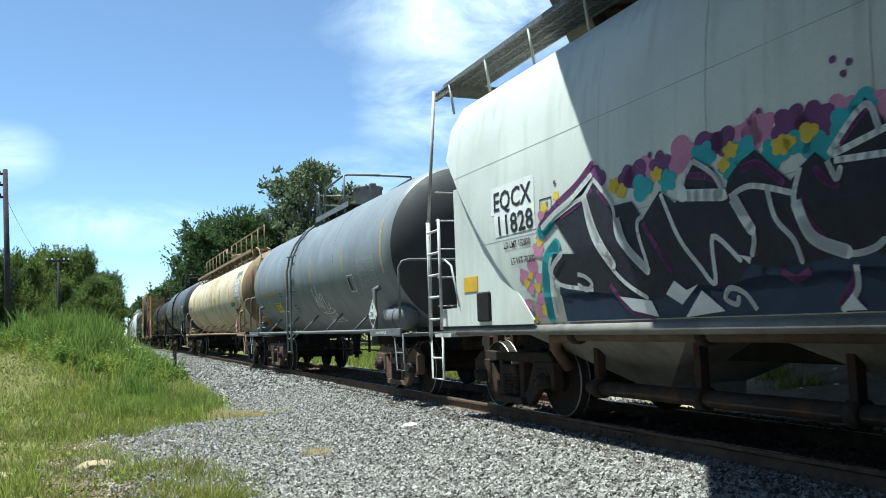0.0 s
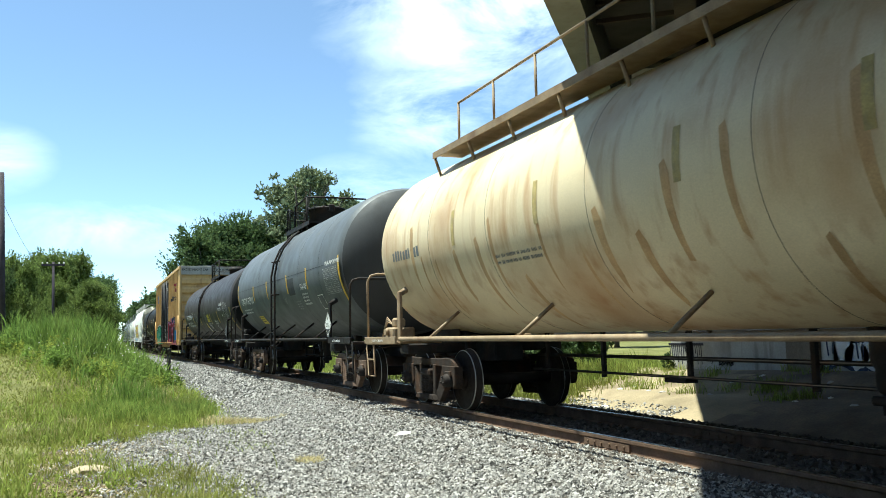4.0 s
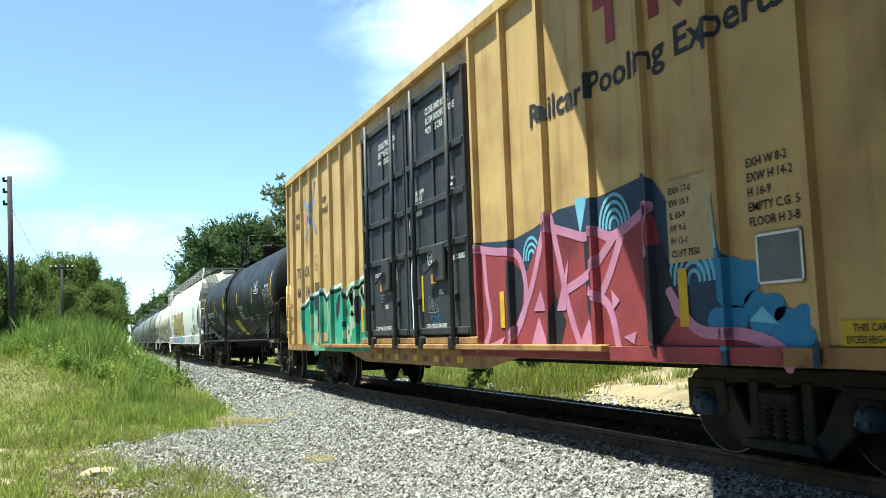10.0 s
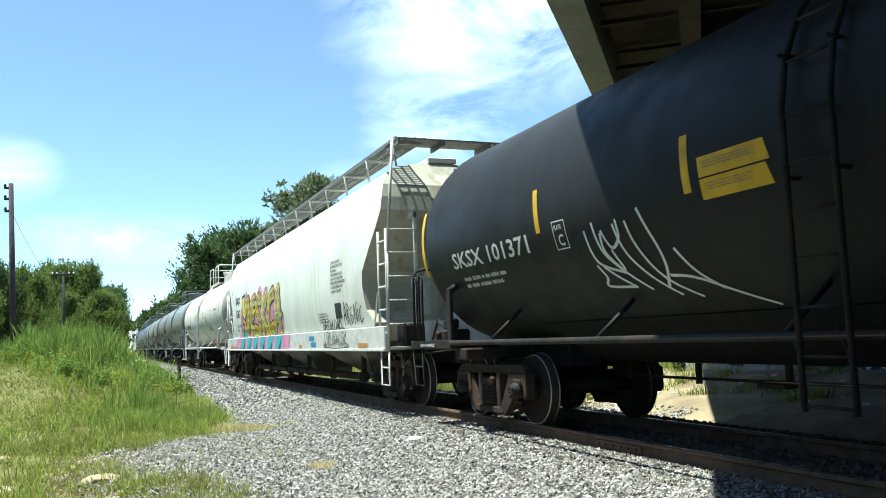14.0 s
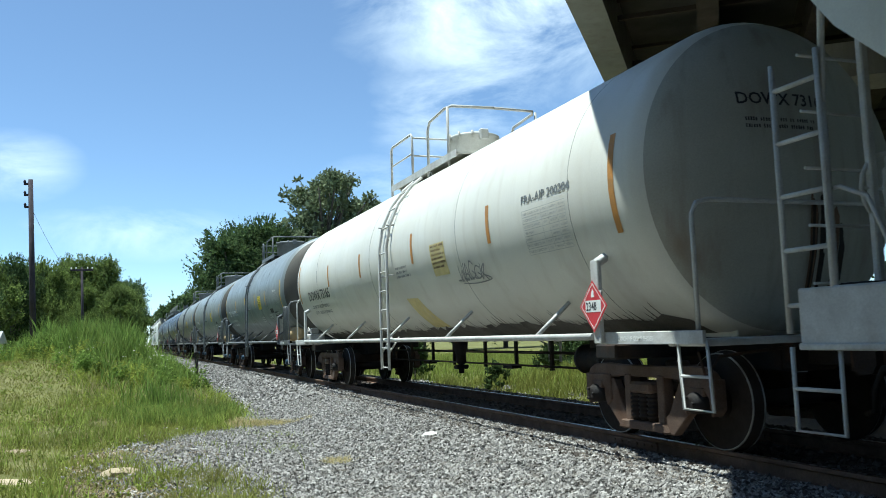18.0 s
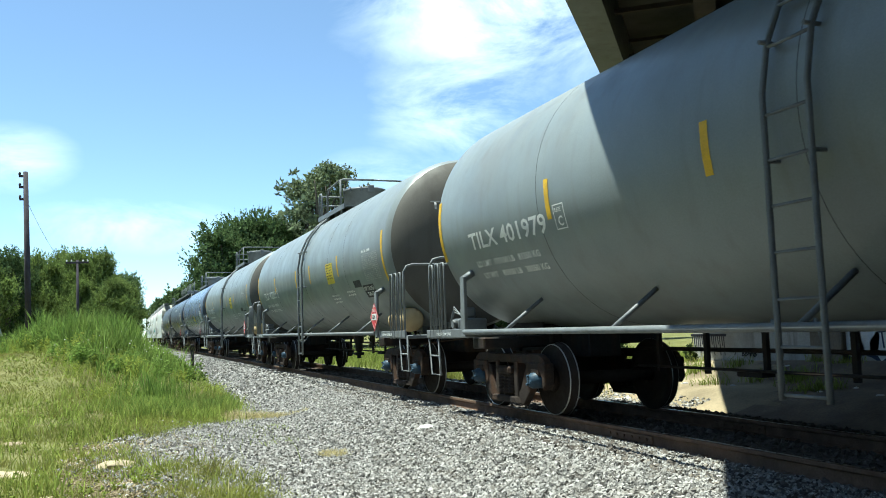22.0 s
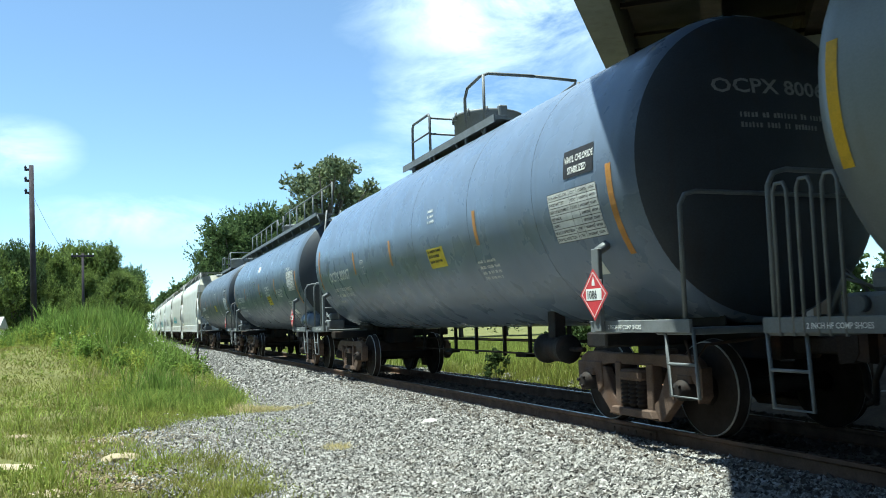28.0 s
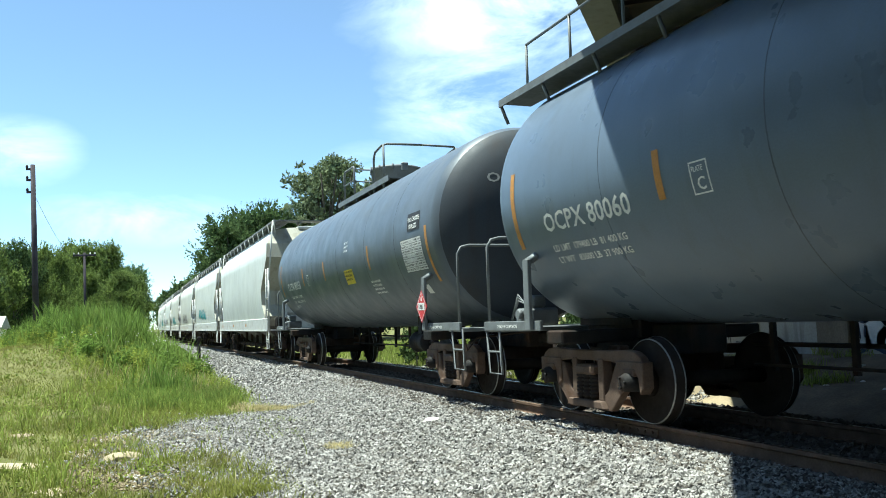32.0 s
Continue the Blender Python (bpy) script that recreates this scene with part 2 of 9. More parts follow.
# ---- mesh tools ----
def box(bm, x0, x1, y0, y1, z0, z1, bevel=0.0):
    vs = [bm.verts.new((x, y, z)) for x in (x0, x1) for y in (y0, y1) for z in (z0, z1)]
    fs = [bm.faces.new([vs[i] for i in q]) for q in ((0, 1, 3, 2), (4, 6, 7, 5), (0, 4, 5, 1), (2, 3, 7, 6), (0, 2, 6, 4), (1, 5, 7, 3))]
    if bevel:
        bmesh.ops.bevel(bm, geom=list({e for f in fs for e in f.edges}), offset=bevel, segments=1, affect="EDGES", clamp_overlap=True)


def rod(bm, a, b, r, seg=8, r2=None):
    a, b = Vector(a), Vector(b)
    d = b - a
    q = d.to_track_quat("Z", "Y").to_matrix()
    r2 = r if r2 is None else r2
    rings = []
    for p, rr in ((a, r), (b, r2)):
        rings.append([bm.verts.new(p + q @ Vector((rr * math.cos(2 * math.pi * i / seg), rr * math.sin(2 * math.pi * i / seg), 0))) for i in range(seg)])
    for i in range(seg):
        j = (i + 1) % seg
        f = bm.faces.new((rings[0][i], rings[0][j], rings[1][j], rings[1][i]))
        f.smooth = True
    bm.faces.new(rings[0][::-1])
    bm.faces.new(rings[1])


def pipe(bm, pts, r, seg=6):
    """A bent pipe: one skin with mitred joints."""
    pts = [Vector(p) for p in pts]
    rings, side = [], None
    for i, p in enumerate(pts):
        d = (pts[min(i + 1, len(pts) - 1)] - pts[max(i - 1, 0)]).normalized()
        if side is None:
            side = d.orthogonal().normalized()
        side = (side - d * side.dot(d)).normalized()
        up = d.cross(side)
        rings.append([bm.verts.new(p + (side * math.cos(2 * math.pi * k / seg) + up * math.sin(2 * math.pi * k / seg)) * r) for k in range(seg)])
    for a, b in zip(rings, rings[1:]):
        for k in range(seg):
            f = bm.faces.new((a[k], a[(k + 1) % seg], b[(k + 1) % seg], b[k]))
            f.smooth = True
    bm.faces.new(rings[0][::-1])
    bm.faces.new(rings[-1])


def plate(bm, pts, x0, x1):
    """A flat plate: the outline (y, z) pushed from x0 to x1."""
    lo = [bm.verts.new((x0, y, z)) for y, z in pts]
    hi = [bm.verts.new((x1, y, z)) for y, z in pts]
    bm.faces.new(lo[::-1])
    bm.faces.new(hi)
    for i in range(len(pts)):
        j = (i + 1) % len(pts)
        bm.faces.new((lo[i], lo[j], hi[j], hi[i]))


def spun(bm, profile, axis="x", seg=32, smooth=True, centre=(0, 0, 0)):
    """A turned shape: profile of (along, radius) round an axis."""
    rings = []
    for a, r in profile:
        ring = []
        for i in range(seg):
            c, s = math.cos(2 * math.pi * i / seg) * r, math.sin(2 * math.pi * i / seg) * r
            p = {"x": (a, c, s), "y": (c, a, s), "z": (c, s, a)}[axis]
            ring.append(bm.verts.new(Vector(p) + Vector(centre)))
        rings.append(ring)
    for a, b in zip(rings, rings[1:]):
        for i in range(seg):
            f = bm.faces.new((a[i], a[(i + 1) % seg], b[(i + 1) % seg], b[i]))
            f.smooth = smooth
    for ring in (rings[0], rings[-1]):
        bm.faces.new(ring)


def finish(bm, name, material):
    bmesh.ops.recalc_face_normals(bm, faces=bm.faces)
    me = bpy.data.meshes.new(name)
    bm.to_mesh(me)
    bm.free()
    me.materials.append(material)
    return me


def part(name, bm, material, parent=None, label="", at=None):
    """Links a bmesh, or a ready mesh, as one object under a thing or part."""
    me = bm if isinstance(bm, bpy.types.Mesh) else finish(bm, name, material)
    ob = new(name, me)
    ob.parent = parent
    if at is not None:
        ob.matrix_basis = at
    if label:
        tagged(ob, label)
    return ob


STORE = {}


def stock(key, build, material):
    """A mesh that many alike parts share: built once."""
    if key not in STORE:
        bm = bmesh.new()
        build(bm)
        STORE[key] = finish(bm, key, material)
    return STORE[key]


def thing(name, label, category, group="", kind=""):
    ob = new(name)
    ob.empty_display_size = 0.2
    return tagged(ob, label, category, group, kind)


# ---- writing and painted marks ----
class Skin:
    """The near side of a car, on which marks lie: a round tank (radius, centre height) or a side wall given by its depth at a height."""

    def __init__(self, radius=None, centre=None, depth=None, cuts=(), relief=None):
        self.radius, self.centre, self.depth, self.cuts, self.relief = radius, centre, depth, cuts, relief

    def spot(self, y, z, off):
        if self.radius:
            s = (z - self.centre) / self.radius
            return (-(self.radius + off) * math.cos(s), y, self.centre + (self.radius + off) * math.sin(s))
        return (-self.depth(z) - off - (self.relief(y) if self.relief else 0), y, z)

    def lay(self, bm, off):
        """Bends a flat drawing (a to the right, b up; y = -a) onto the side."""
        lo, hi = min(v.co.y for v in bm.verts), max(v.co.y for v in bm.verts)
        z = math.floor(lo / 0.12) * 0.12 + 0.12
        while z < hi:
            bmesh.ops.bisect_plane(bm, geom=bm.verts[:] + bm.edges[:] + bm.faces[:], plane_co=(0, z, 0), plane_no=(0, 1, 0))
            z += 0.12
        left, right = min(v.co.x for v in bm.verts), max(v.co.x for v in bm.verts)
        for y in self.cuts:
            if left < -y < right:
                bmesh.ops.bisect_plane(bm, geom=bm.verts[:] + bm.edges[:] + bm.faces[:], plane_co=(-y, 0, 0), plane_no=(1, 0, 0))
        for v in bm.verts:
            v.co = self.spot(-v.co.x, v.co.y, off)


def flat(bm, pts):
    try:
        bm.faces.new([bm.verts.new((a, b, 0)) for a, b in pts])
    except ValueError:
        pass


def mark(name, polygons, skin, material, parent, off=0.004, label=""):
    bm = bmesh.new()
    for p in polygons:
        flat(bm, p)
    skin.lay(bm, off)
    ob = part(name, bm, material, parent, label)
    return tagged(ob, kind="stuff") if name in ("graffiti", "small_print") else ob


def rect(a, b, w, h):
    return [(a, b), (a + w, b), (a + w, b + h), (a, b + h)]


def letters(text, y, z, height, skin, material, parent, wide=1.0, off=0.005, slant=0.0, span=0.0, name="lettering"):
    """Letters whose left end is at y and whose foot is at z; they run towards -y."""
    cu = bpy.data.curves.new("letters", "FONT")
    cu.body, cu.size, cu.resolution_u = text, height * 1.4, 2
    cu.offset = height * 0.025
    ob = bpy.data.objects.new("letters", cu)
    me = bpy.data.meshes.new_from_object(ob)
    bm = bmesh.new()
    bm.from_mesh(me)
    bpy.data.objects.remove(ob)
    bpy.data.curves.remove(cu)
    bpy.data.meshes.remove(me)
    if span:
        wide = span / max(v.co.x for v in bm.verts)
    for v in bm.verts:
        v.co = ((v.co.x * wide + v.co.y * slant) - y, v.co.y + z, 0)
    skin.lay(bm, off)
    return tagged(part(name, bm, material, parent), kind="stuff")


def bars(rows, y, z, w, h, skin, material, parent, seed=1, name="small_print", off=0.005):
    """Small print that cannot be read: broken bars."""
    rnd = random.Random(seed)
    polys = []
    for r in range(rows):
        b, a = z - r * h * 1.7, -y
        end = a + w * rnd.uniform(0.75, 1.0)
        while a < end:
            for k in range(rnd.randint(2, 8)):
                if a < end:
                    polys.append(rect(a, b, h * rnd.uniform(0.3, 0.5), h * rnd.uniform(0.75, 0.95)))
                    a += h * 0.68
            a += h * 0.7
    return mark(name, polys, skin, material, parent, off)


def table(y, z, w, h, skin, parent, white=True, seed=3, rows=7):
    """The test-date table: a panel with ruled lines and bars."""
    rnd = random.Random(seed)
    line = M_INK if white else M_DULLWHITE
    if white:
        mark("test_panel", [rect(-y, z, w, h)], skin, M_WHITE, parent, 0.004, "white stencilled test-date panel")
    polys = [rect(-y, z + h * i / rows - 0.003, w, 0.006) for i in range(rows + 1)] + [rect(-y + w * c, z, 0.006, h) for c in (0, 0.46, 0.62, 0.82, 0.992)]
    for i in range(rows):
        for c0, c1 in ((0.66, 0.8), (0.86, 0.97)):
            a = -y + w * c0
            while a < -y + w * c1:
                polys.append(rect(a, z + h * (i + 0.34) / rows, h * 0.1 / rows * 1.6, h * 0.34 / rows))
                a += h * 0.3 / rows
    mark("test_table", polys, skin, line, parent, 0.007)
    words = ("STUB SILL INSPECTION", "88.B.2 INSPECTION", "LINING", "PRD VALVE", "SERVICE EQUIPMENT", "THICKNESS TEST", "TANK QUALIFICATION")
    for i in range(rows):
        letters(words[i % 7], y - w * 0.02, z + h * (i + 0.3) / rows, h * 0.4 / rows, skin, line, parent, 0.9, 0.007, span=w * 0.4 * min(1.0, len(words[i % 7]) / 17))
        if i % 7 not in (2, 3):
            letters("UTHT", y - w * 0.49, z + h * (i + 0.3) / rows, h * 0.4 / rows, skin, line, parent, 0.9, 0.007, span=w * 0.1)


def clipped(polys, low):
    """The drawings cut flat at a height."""
    return [[(a, max(b, low)) for a, b in p] for p in polys]


def stroke(pts, w):
    """A brush line of width w as quads with round joints."""
    polys = []
    for (a0, b0), (a1, b1) in zip(pts, pts[1:]):
        d = math.hypot(a1 - a0, b1 - b0) or 1
        na, nb = -(b1 - b0) / d * w / 2, (a1 - a0) / d * w / 2
        polys.append([(a0 + na, b0 + nb), (a0 - na, b0 - nb), (a1 - na, b1 - nb), (a1 + na, b1 + nb)])
        polys.append([(a1 + w / 2 * math.cos(k * 0.785), b1 + w / 2 * math.sin(k * 0.785)) for k in range(8)])
    return polys


def blob(a, b, r, rnd, n=11, squash=1.0):
    return [(a + r * rnd.uniform(0.8, 1.15) * math.cos(2 * math.pi * k / n), b + squash * r * rnd.uniform(0.8, 1.15) * math.sin(2 * math.pi * k / n)) for k in range(n)]


def curve_through(pts, n=5):
    """A smooth line through the points."""
    out = []
    for i in range(len(pts) - 1):
        p0, p1, p2, p3 = pts[max(i - 1, 0)], pts[i], pts[i + 1], pts[min(i + 2, len(pts) - 1)]
        for k in range(n):
            t = k / n
            out.append(tuple(0.5 * (2 * b + (c - a) * t + (2 * a - 5 * b + 4 * c - d) * t * t + (3 * b - a - 3 * c + d) * t ** 3) for a, b, c, d in zip(p0, p1, p2, p3)))
    return out + [pts[-1]]


SCRIPT = (
    ((0.1, 0.9), (0.2, 0.1), (0.55, 0.6), (0.75, 0.1), (1.0, 0.95)),
    ((0.9, 0.8), (0.4, 1.0), (0.1, 0.5), (0.4, 0.05), (0.95, 0.25), (0.55, 0.5)),
    ((0.2, 0.0), (0.25, 1.0), (0.8, 0.8), (0.3, 0.5), (0.9, 0.25), (0.2, 0.02)),
    ((0.9, 0.9), (0.3, 0.95), (0.35, 0.6), (0.85, 0.4), (0.6, 0.0), (0.1, 0.15)),
    ((0.3, 1.0), (0.25, 0.1), (0.7, 0.0), (1.0, 0.4)),
    ((0.1, 0.1), (0.45, 1.05), (0.85, 0.05), (0.6, 0.42), (0.15, 0.4)),
    ((0.2, 1.0), (0.2, 0.0), (0.9, 0.95), (0.3, 0.5), (1.0, -0.1)),
)


def tag_scrawl(y, z, w, h, skin, material, parent, seed, pen=0.03):
    """A quick spray tag: joined script shapes that lean, and a sweep under them."""
    rnd = random.Random(seed)
    n = max(2, round(w / h * 1.5))
    step, polys = w / n, []
    for i in range(n):
        shape = SCRIPT[(seed * 3 + i * 5 + rnd.randint(0, 2)) % len(SCRIPT)]
        grow = rnd.uniform(0.75, 1.15) * (1.2 if i == 0 else 1.0)
        pts = [(-y + step * (i + p * 1.15) + 0.2 * h * q + rnd.uniform(-0.05, 0.05) * step, z + h * q * grow + rnd.uniform(-0.05, 0.05) * h) for p, q in shape]
        polys += stroke(curve_through(pts, 4), pen * rnd.uniform(0.8, 1.15))
    if rnd.random() < 0.6:
        polys += stroke(curve_through([(-y + w * 0.95, z + h * 0.2), (-y + w * 1.15, z - h * 0.1), (-y + w * 0.6, z - h * 0.22), (-y + w * 0.05, z - h * 0.12)], 5), pen * 0.8)
    mark("graffiti", polys, skin, material, parent, 0.008, "quick spray-painted scrawl")


def spray_tag(y, z, w, h, skin, material, parent, lines, pen):
    """A spray tag drawn in given sweeps, in shares of its width and height."""
    polys = []
    for line in lines:
        polys += stroke(curve_through([(-y + w * p, z + h * q) for p, q in line], 5), pen)
    mark("graffiti", polys, skin, material, parent, 0.008, "sprayed tag with long flared strokes")


SHAPES = (
    (((0.0, 0.62), (0.5, 1.0), (0.78, 0.9), (0.75, 0.3), (0.45, 0.02), (0.05, 0.22)),),
    (((1.0, 0.98), (0.35, 0.86), (0.15, 0.45), (0.72, 0.56)), ((0.15, 0.45), (0.38, 0.1), (1.05, 0.02))),
    (((1.0, 0.92), (0.45, 1.02), (0.18, 0.72), (0.85, 0.4), (0.7, 0.05), (0.0, 0.12)),),
    (((0.2, 1.02), (0.28, 0.0)), ((1.0, 1.04), (0.34, 0.5), (1.05, 0.0))),
    (((1.0, 1.06), (0.35, 0.95), (0.1, 0.45), (0.42, 0.05), (1.02, 0.14)),),
    (((0.05, 0.05), (0.5, 1.08), (0.95, 0.0)), ((0.25, 0.4), (0.8, 0.42))),
)


def graffiti(y, z, w, h, skin, parent, seed, fill, edge, shade, glow, cloud=(), count=6, heavy=0.3):
    """A large spray piece: scalloped cloud behind, interlocked letter bodies with an edge, inner lines and shine."""
    rnd = random.Random(seed)
    for k, (m, lift, r) in enumerate(cloud):
        polys, a = [], -y + r * (0.3 + 0.7 * k)
        while a < -y + w - r * 0.5:
            if rnd.random() < 0.8 or r > 0.25:
                polys.append(blob(a, z + h * lift + rnd.uniform(-0.3, 0.3) * r, r * rnd.uniform(0.75, 1.15), rnd, 14))
            a += r * rnd.uniform(1.0, 2.0) * (1 if k < 2 else 1.7)
        mark("graffiti", polys, skin, m, parent, 0.004 + 0.0015 * k, "scalloped spray-painted cloud")
    bodies, rims, inner, shine = [], [], [], []
    step = w / count
    for i in range(count):
        a0, tip = -y + step * (i + 0.02), rnd.uniform(-0.06, 0.06)
        lines = SHAPES[(i + seed) % len(SHAPES)]
        for line in lines:
            pts = [(a0 + step * (0.12 + 0.86 * p) + 0.3 * q * h, z + h * (0.1 + 0.82 * q + tip)) for p, q in line]
            t = step * heavy
            pts = curve_through(pts, 3)
            rims += stroke(pts, t + 0.085)
            bodies += stroke(pts, t)
            inner += stroke([(p[0] + t * 0.26, p[1] - t * 0.2) for p in pts], t * 0.1)
            shine += stroke([(p[0] - t * 0.26, p[1] + t * 0.24) for p in pts[:7]], t * 0.1)
            (a1, b1), (a2, b2) = pts[-2], pts[-1]
            d = math.hypot(a2 - a1, b2 - b1) or 1
            u, v = (a2 - a1) / d, (b2 - b1) / d
            rims.append([(a2 - v * t * 0.62, b2 + u * t * 0.62), (a2 + v * t * 0.62, b2 - u * t * 0.62), (a2 + u * t * 1.5, b2 + v * t * 1.5)])
            bodies.append([(a2 - v * t * 0.42, b2 + u * t * 0.42), (a2 + v * t * 0.42, b2 - u * t * 0.42), (a2 + u * t * 1.05, b2 + v * t * 1.05)])
        shine.append(blob(a0 + step * rnd.uniform(0.3, 0.8), z + h * rnd.uniform(0.3, 0.8), 0.035, rnd, 8))
    for k, (polys, m) in enumerate(((rims, edge), (bodies, fill), (inner, shade), (shine, glow))):
        polys = [[(a, max(b, z - 0.1)) for a, b in p] for p in polys]
        mark("graffiti", polys, skin, m, parent, 0.012 + 0.003 * k, "spray-painted letter shapes")

# ---- the track's line and the train's speed ----
NEAR_RAIL, TRACK = 5.39, 6.137
SPEED = [(0, 9.11), (2, 8.451), (5, 8.156), (8, 7.586), (11, 7.319), (14, 7.29), (17, 7.21), (20, 6.881), (23, 7.036), (26, 7.264), (29, 6.714), (32, 6.826)]


def gone(t):
    """Metres that the train has rolled since the start."""
    s = 0.0
    for (t0, v0), (t1, v1) in zip(SPEED, SPEED[1:]):
        if t <= t0:
            break
        e = min(t, t1)
        s += (e - t0) * (v0 + v0 + (v1 - v0) * (e - t0) / (t1 - t0)) / 2
    return s


def bend(y):
    """The track leaves its straight line slowly to the right, far off."""
    return 0.75e-4 * max(0.0, y - 40.0) ** 2


# ---- ground ----
def step_up(v, a, b):
    k = min(max((v - a) / (b - a), 0), 1)
    return k * k * (3 - 2 * k)


def height(x, y):
    """Height of the ground: the ballast bank along the track, soft swells beside it."""
    x = x - bend(y)
    d = abs(x - TRACK)
    z = -0.19 - 0.30 * step_up(d, 1.6, 3.4)
    if x < 2.5:
        z += 0.05 * math.sin(x * 1.3 + y * 0.4) * step_up(-x, -2.5, 0) + 1.25 * step_up(-x, -2.2, 0.6) * step_up(x, -8.0, -3.0) * step_up(y, 20, 36) * (1 - 0.6 * step_up(y, 60, 120))
    if x > 9:
        bank = 0.5 * step_up(x, 9.6, 11.0) + 0.5 * step_up(x, 11.6, 13.2)
        z += 0.25 * step_up(x, 9.5, 15) * step_up(-y, -22, -8) + 0.55 * bank * (1 - step_up(y, 21, 26)) * (1 - step_up(x, 15, 20))
    return z


def grid(name, xs, ys, lift, material, keep=None):
    rnd = random.Random(5)
    verts, faces, index = [], [], {}
    for i, x in enumerate(xs):
        for j, y in enumerate(ys):
            xx = x + bend(y)
            verts.append((xx, y, height(xx, y) + lift))
    n = len(ys)
    for i in range(len(xs) - 1):
        for j in range(n - 1):
            if keep is None or keep((xs[i] + xs[i + 1]) / 2, (ys[j] + ys[j + 1]) / 2, rnd):
                faces.append((i * n + j, (i + 1) * n + j, (i + 1) * n + j + 1, i * n + j + 1))
    me = bpy.data.meshes.new(name)
    me.from_pydata(verts, [], faces)
    me.polygons.foreach_set("use_smooth", [True] * len(me.polygons))
    me.materials.append(material)
    return new(name, me)


def spaced(*runs):
    out = []
    for a, b, n in runs:
        out += [a + (b - a) * i / n for i in range(n)]
    return out + [runs[-1][1]]


tagged(grid("ground", spaced((-2500, -60, 14), (-60, -8, 26), (-8, 16, 60), (16, 60, 22), (60, 2500, 14)), spaced((-600, -10, 12), (-10, 60, 120), (60, 200, 35), (200, 3000, 16)), 0, M_GROUND),
       "green grass and bare soil beside the railway track", "ground", kind="structure")


def gravel_edge(y):
    """How far the spread gravel reaches to the left of the track."""
    line = ((-30, 2.0), (8.8, 1.45), (10.2, 0.95), (11.8, 0.52), (13.6, 0.42), (14.9, 0.78), (15.8, 1.4), (16.6, 1.9), (20.2, 2.4), (28.0, 2.45), (40.0, 2.6), (420.0, 3.2))
    for (y0, x0), (y1, x1) in zip(line, line[1:]):
        if y <= y1:
            break
    return x0 + (x1 - x0) * step_up(y, y0, y1) + 0.1 * math.sin(y * 2.3 + 1) + 0.07 * math.sin(y * 5.1) + 0.05 * math.sin(y * 11.3)


def ballast_sheet():
    """The gravel bed: a sheet with wandering edges, a little above the soil."""
    ys, n = spaced((-30, 0, 40), (0, 40, 320), (40, 420, 150)), 56
    verts, faces = [], []
    for y in ys:
        a, b = gravel_edge(y), 9.7 + 0.25 * math.sin(y * 0.6) + 0.1 * math.sin(y * 2.1)
        for i in range(n + 1):
            x = a + (b - a) * i / n + bend(y)
            edge = min(i, n - i)
            verts.append((x, y, height(x, y) + (0.028 if edge > 1 else 0.012 if edge else -0.03)))
    for j in range(len(ys) - 1):
        for i in range(n):
            k = j * (n + 1) + i
            faces.append((k, k + 1, k + n + 2, k + n + 1))
    me = bpy.data.meshes.new("ballast")
    me.from_pydata(verts, [], faces)
    me.polygons.foreach_set("use_smooth", [True] * len(me.polygons))
    me.materials.append(M_BED)
    return new("ballast", me)


ballast = ballast_sheet()
# Brownish bed, its tone darkened for the shade under the train.
bed = grid("track_bed", spaced((4.75, 7.55, 8)), spaced((-30, 40, 60), (40, 420, 60)), 0.034, M_BEDSHADE)
tagged(bed, "stone bed between the rails, darkened for the train's shade", "ballast", kind="structure")
tagged(ballast, "grey crushed-stone ballast bed of the railway track", "ballast", kind="structure")


# dark ground under and beside the bridge, behind camera; added to cut bounce light
M_BOUNCE = paint("bounce_ground", (0.10, 0.096, 0.09), 0.95, 0, 0.3, 6, (0.06, 0.055, 0.05), 0.6, 0, 0.8, 40)
tagged(grid("bounce_sheet", spaced((-26, 2.6, 30)), spaced((-45, 4.6, 40)), 0.02, M_BOUNCE), "unseen dark ground added to cut bounced light", "ground", kind="structure")


# ---- rails and ties ----
def rail_bar(name, x0, label):
    web = [(-0.075, -0.172), (0.075, -0.172), (0.075, -0.16), (0.012, -0.14), (0.009, -0.05), (0.036, -0.036), (0.036, -0.006), (0.028, 0.0), (-0.028, 0.0), (-0.036, -0.006), (-0.036, -0.036), (-0.009, -0.05), (-0.012, -0.14), (-0.075, -0.16)]
    ys = spaced((-40, 40, 16), (40, 420, 40))
    bm = bmesh.new()
    rings = [[bm.verts.new((x0 + bend(y) + a, y, b)) for a, b in web] for y in ys]
    for r0, r1 in zip(rings, rings[1:]):
        for k in range(len(web)):
            bm.faces.new((r0[k], r0[(k + 1) % len(web)], r1[(k + 1) % len(web)], r1[k]))
    base = tagged(part(name, bm, M_RAIL), label, "rail", kind="structure")
    bm = bmesh.new()
    tops = [[bm.verts.new((x0 + bend(y) + a, y, 0.0025)) for a in (-0.024, 0.024)] for y in ys]
    for r0, r1 in zip(tops, tops[1:]):
        bm.faces.new((r0[0], r0[1], r1[1], r1[0]))
    part("running_surface", bm, M_RAILTOP, base, "polished steel running surface")
    return base


near_rail = rail_bar("rail", NEAR_RAIL - 0.035, "rusty steel rail with a polished head")
far_rail = rail_bar("rail", NEAR_RAIL + 1.47, "rusty steel rail with a polished head")
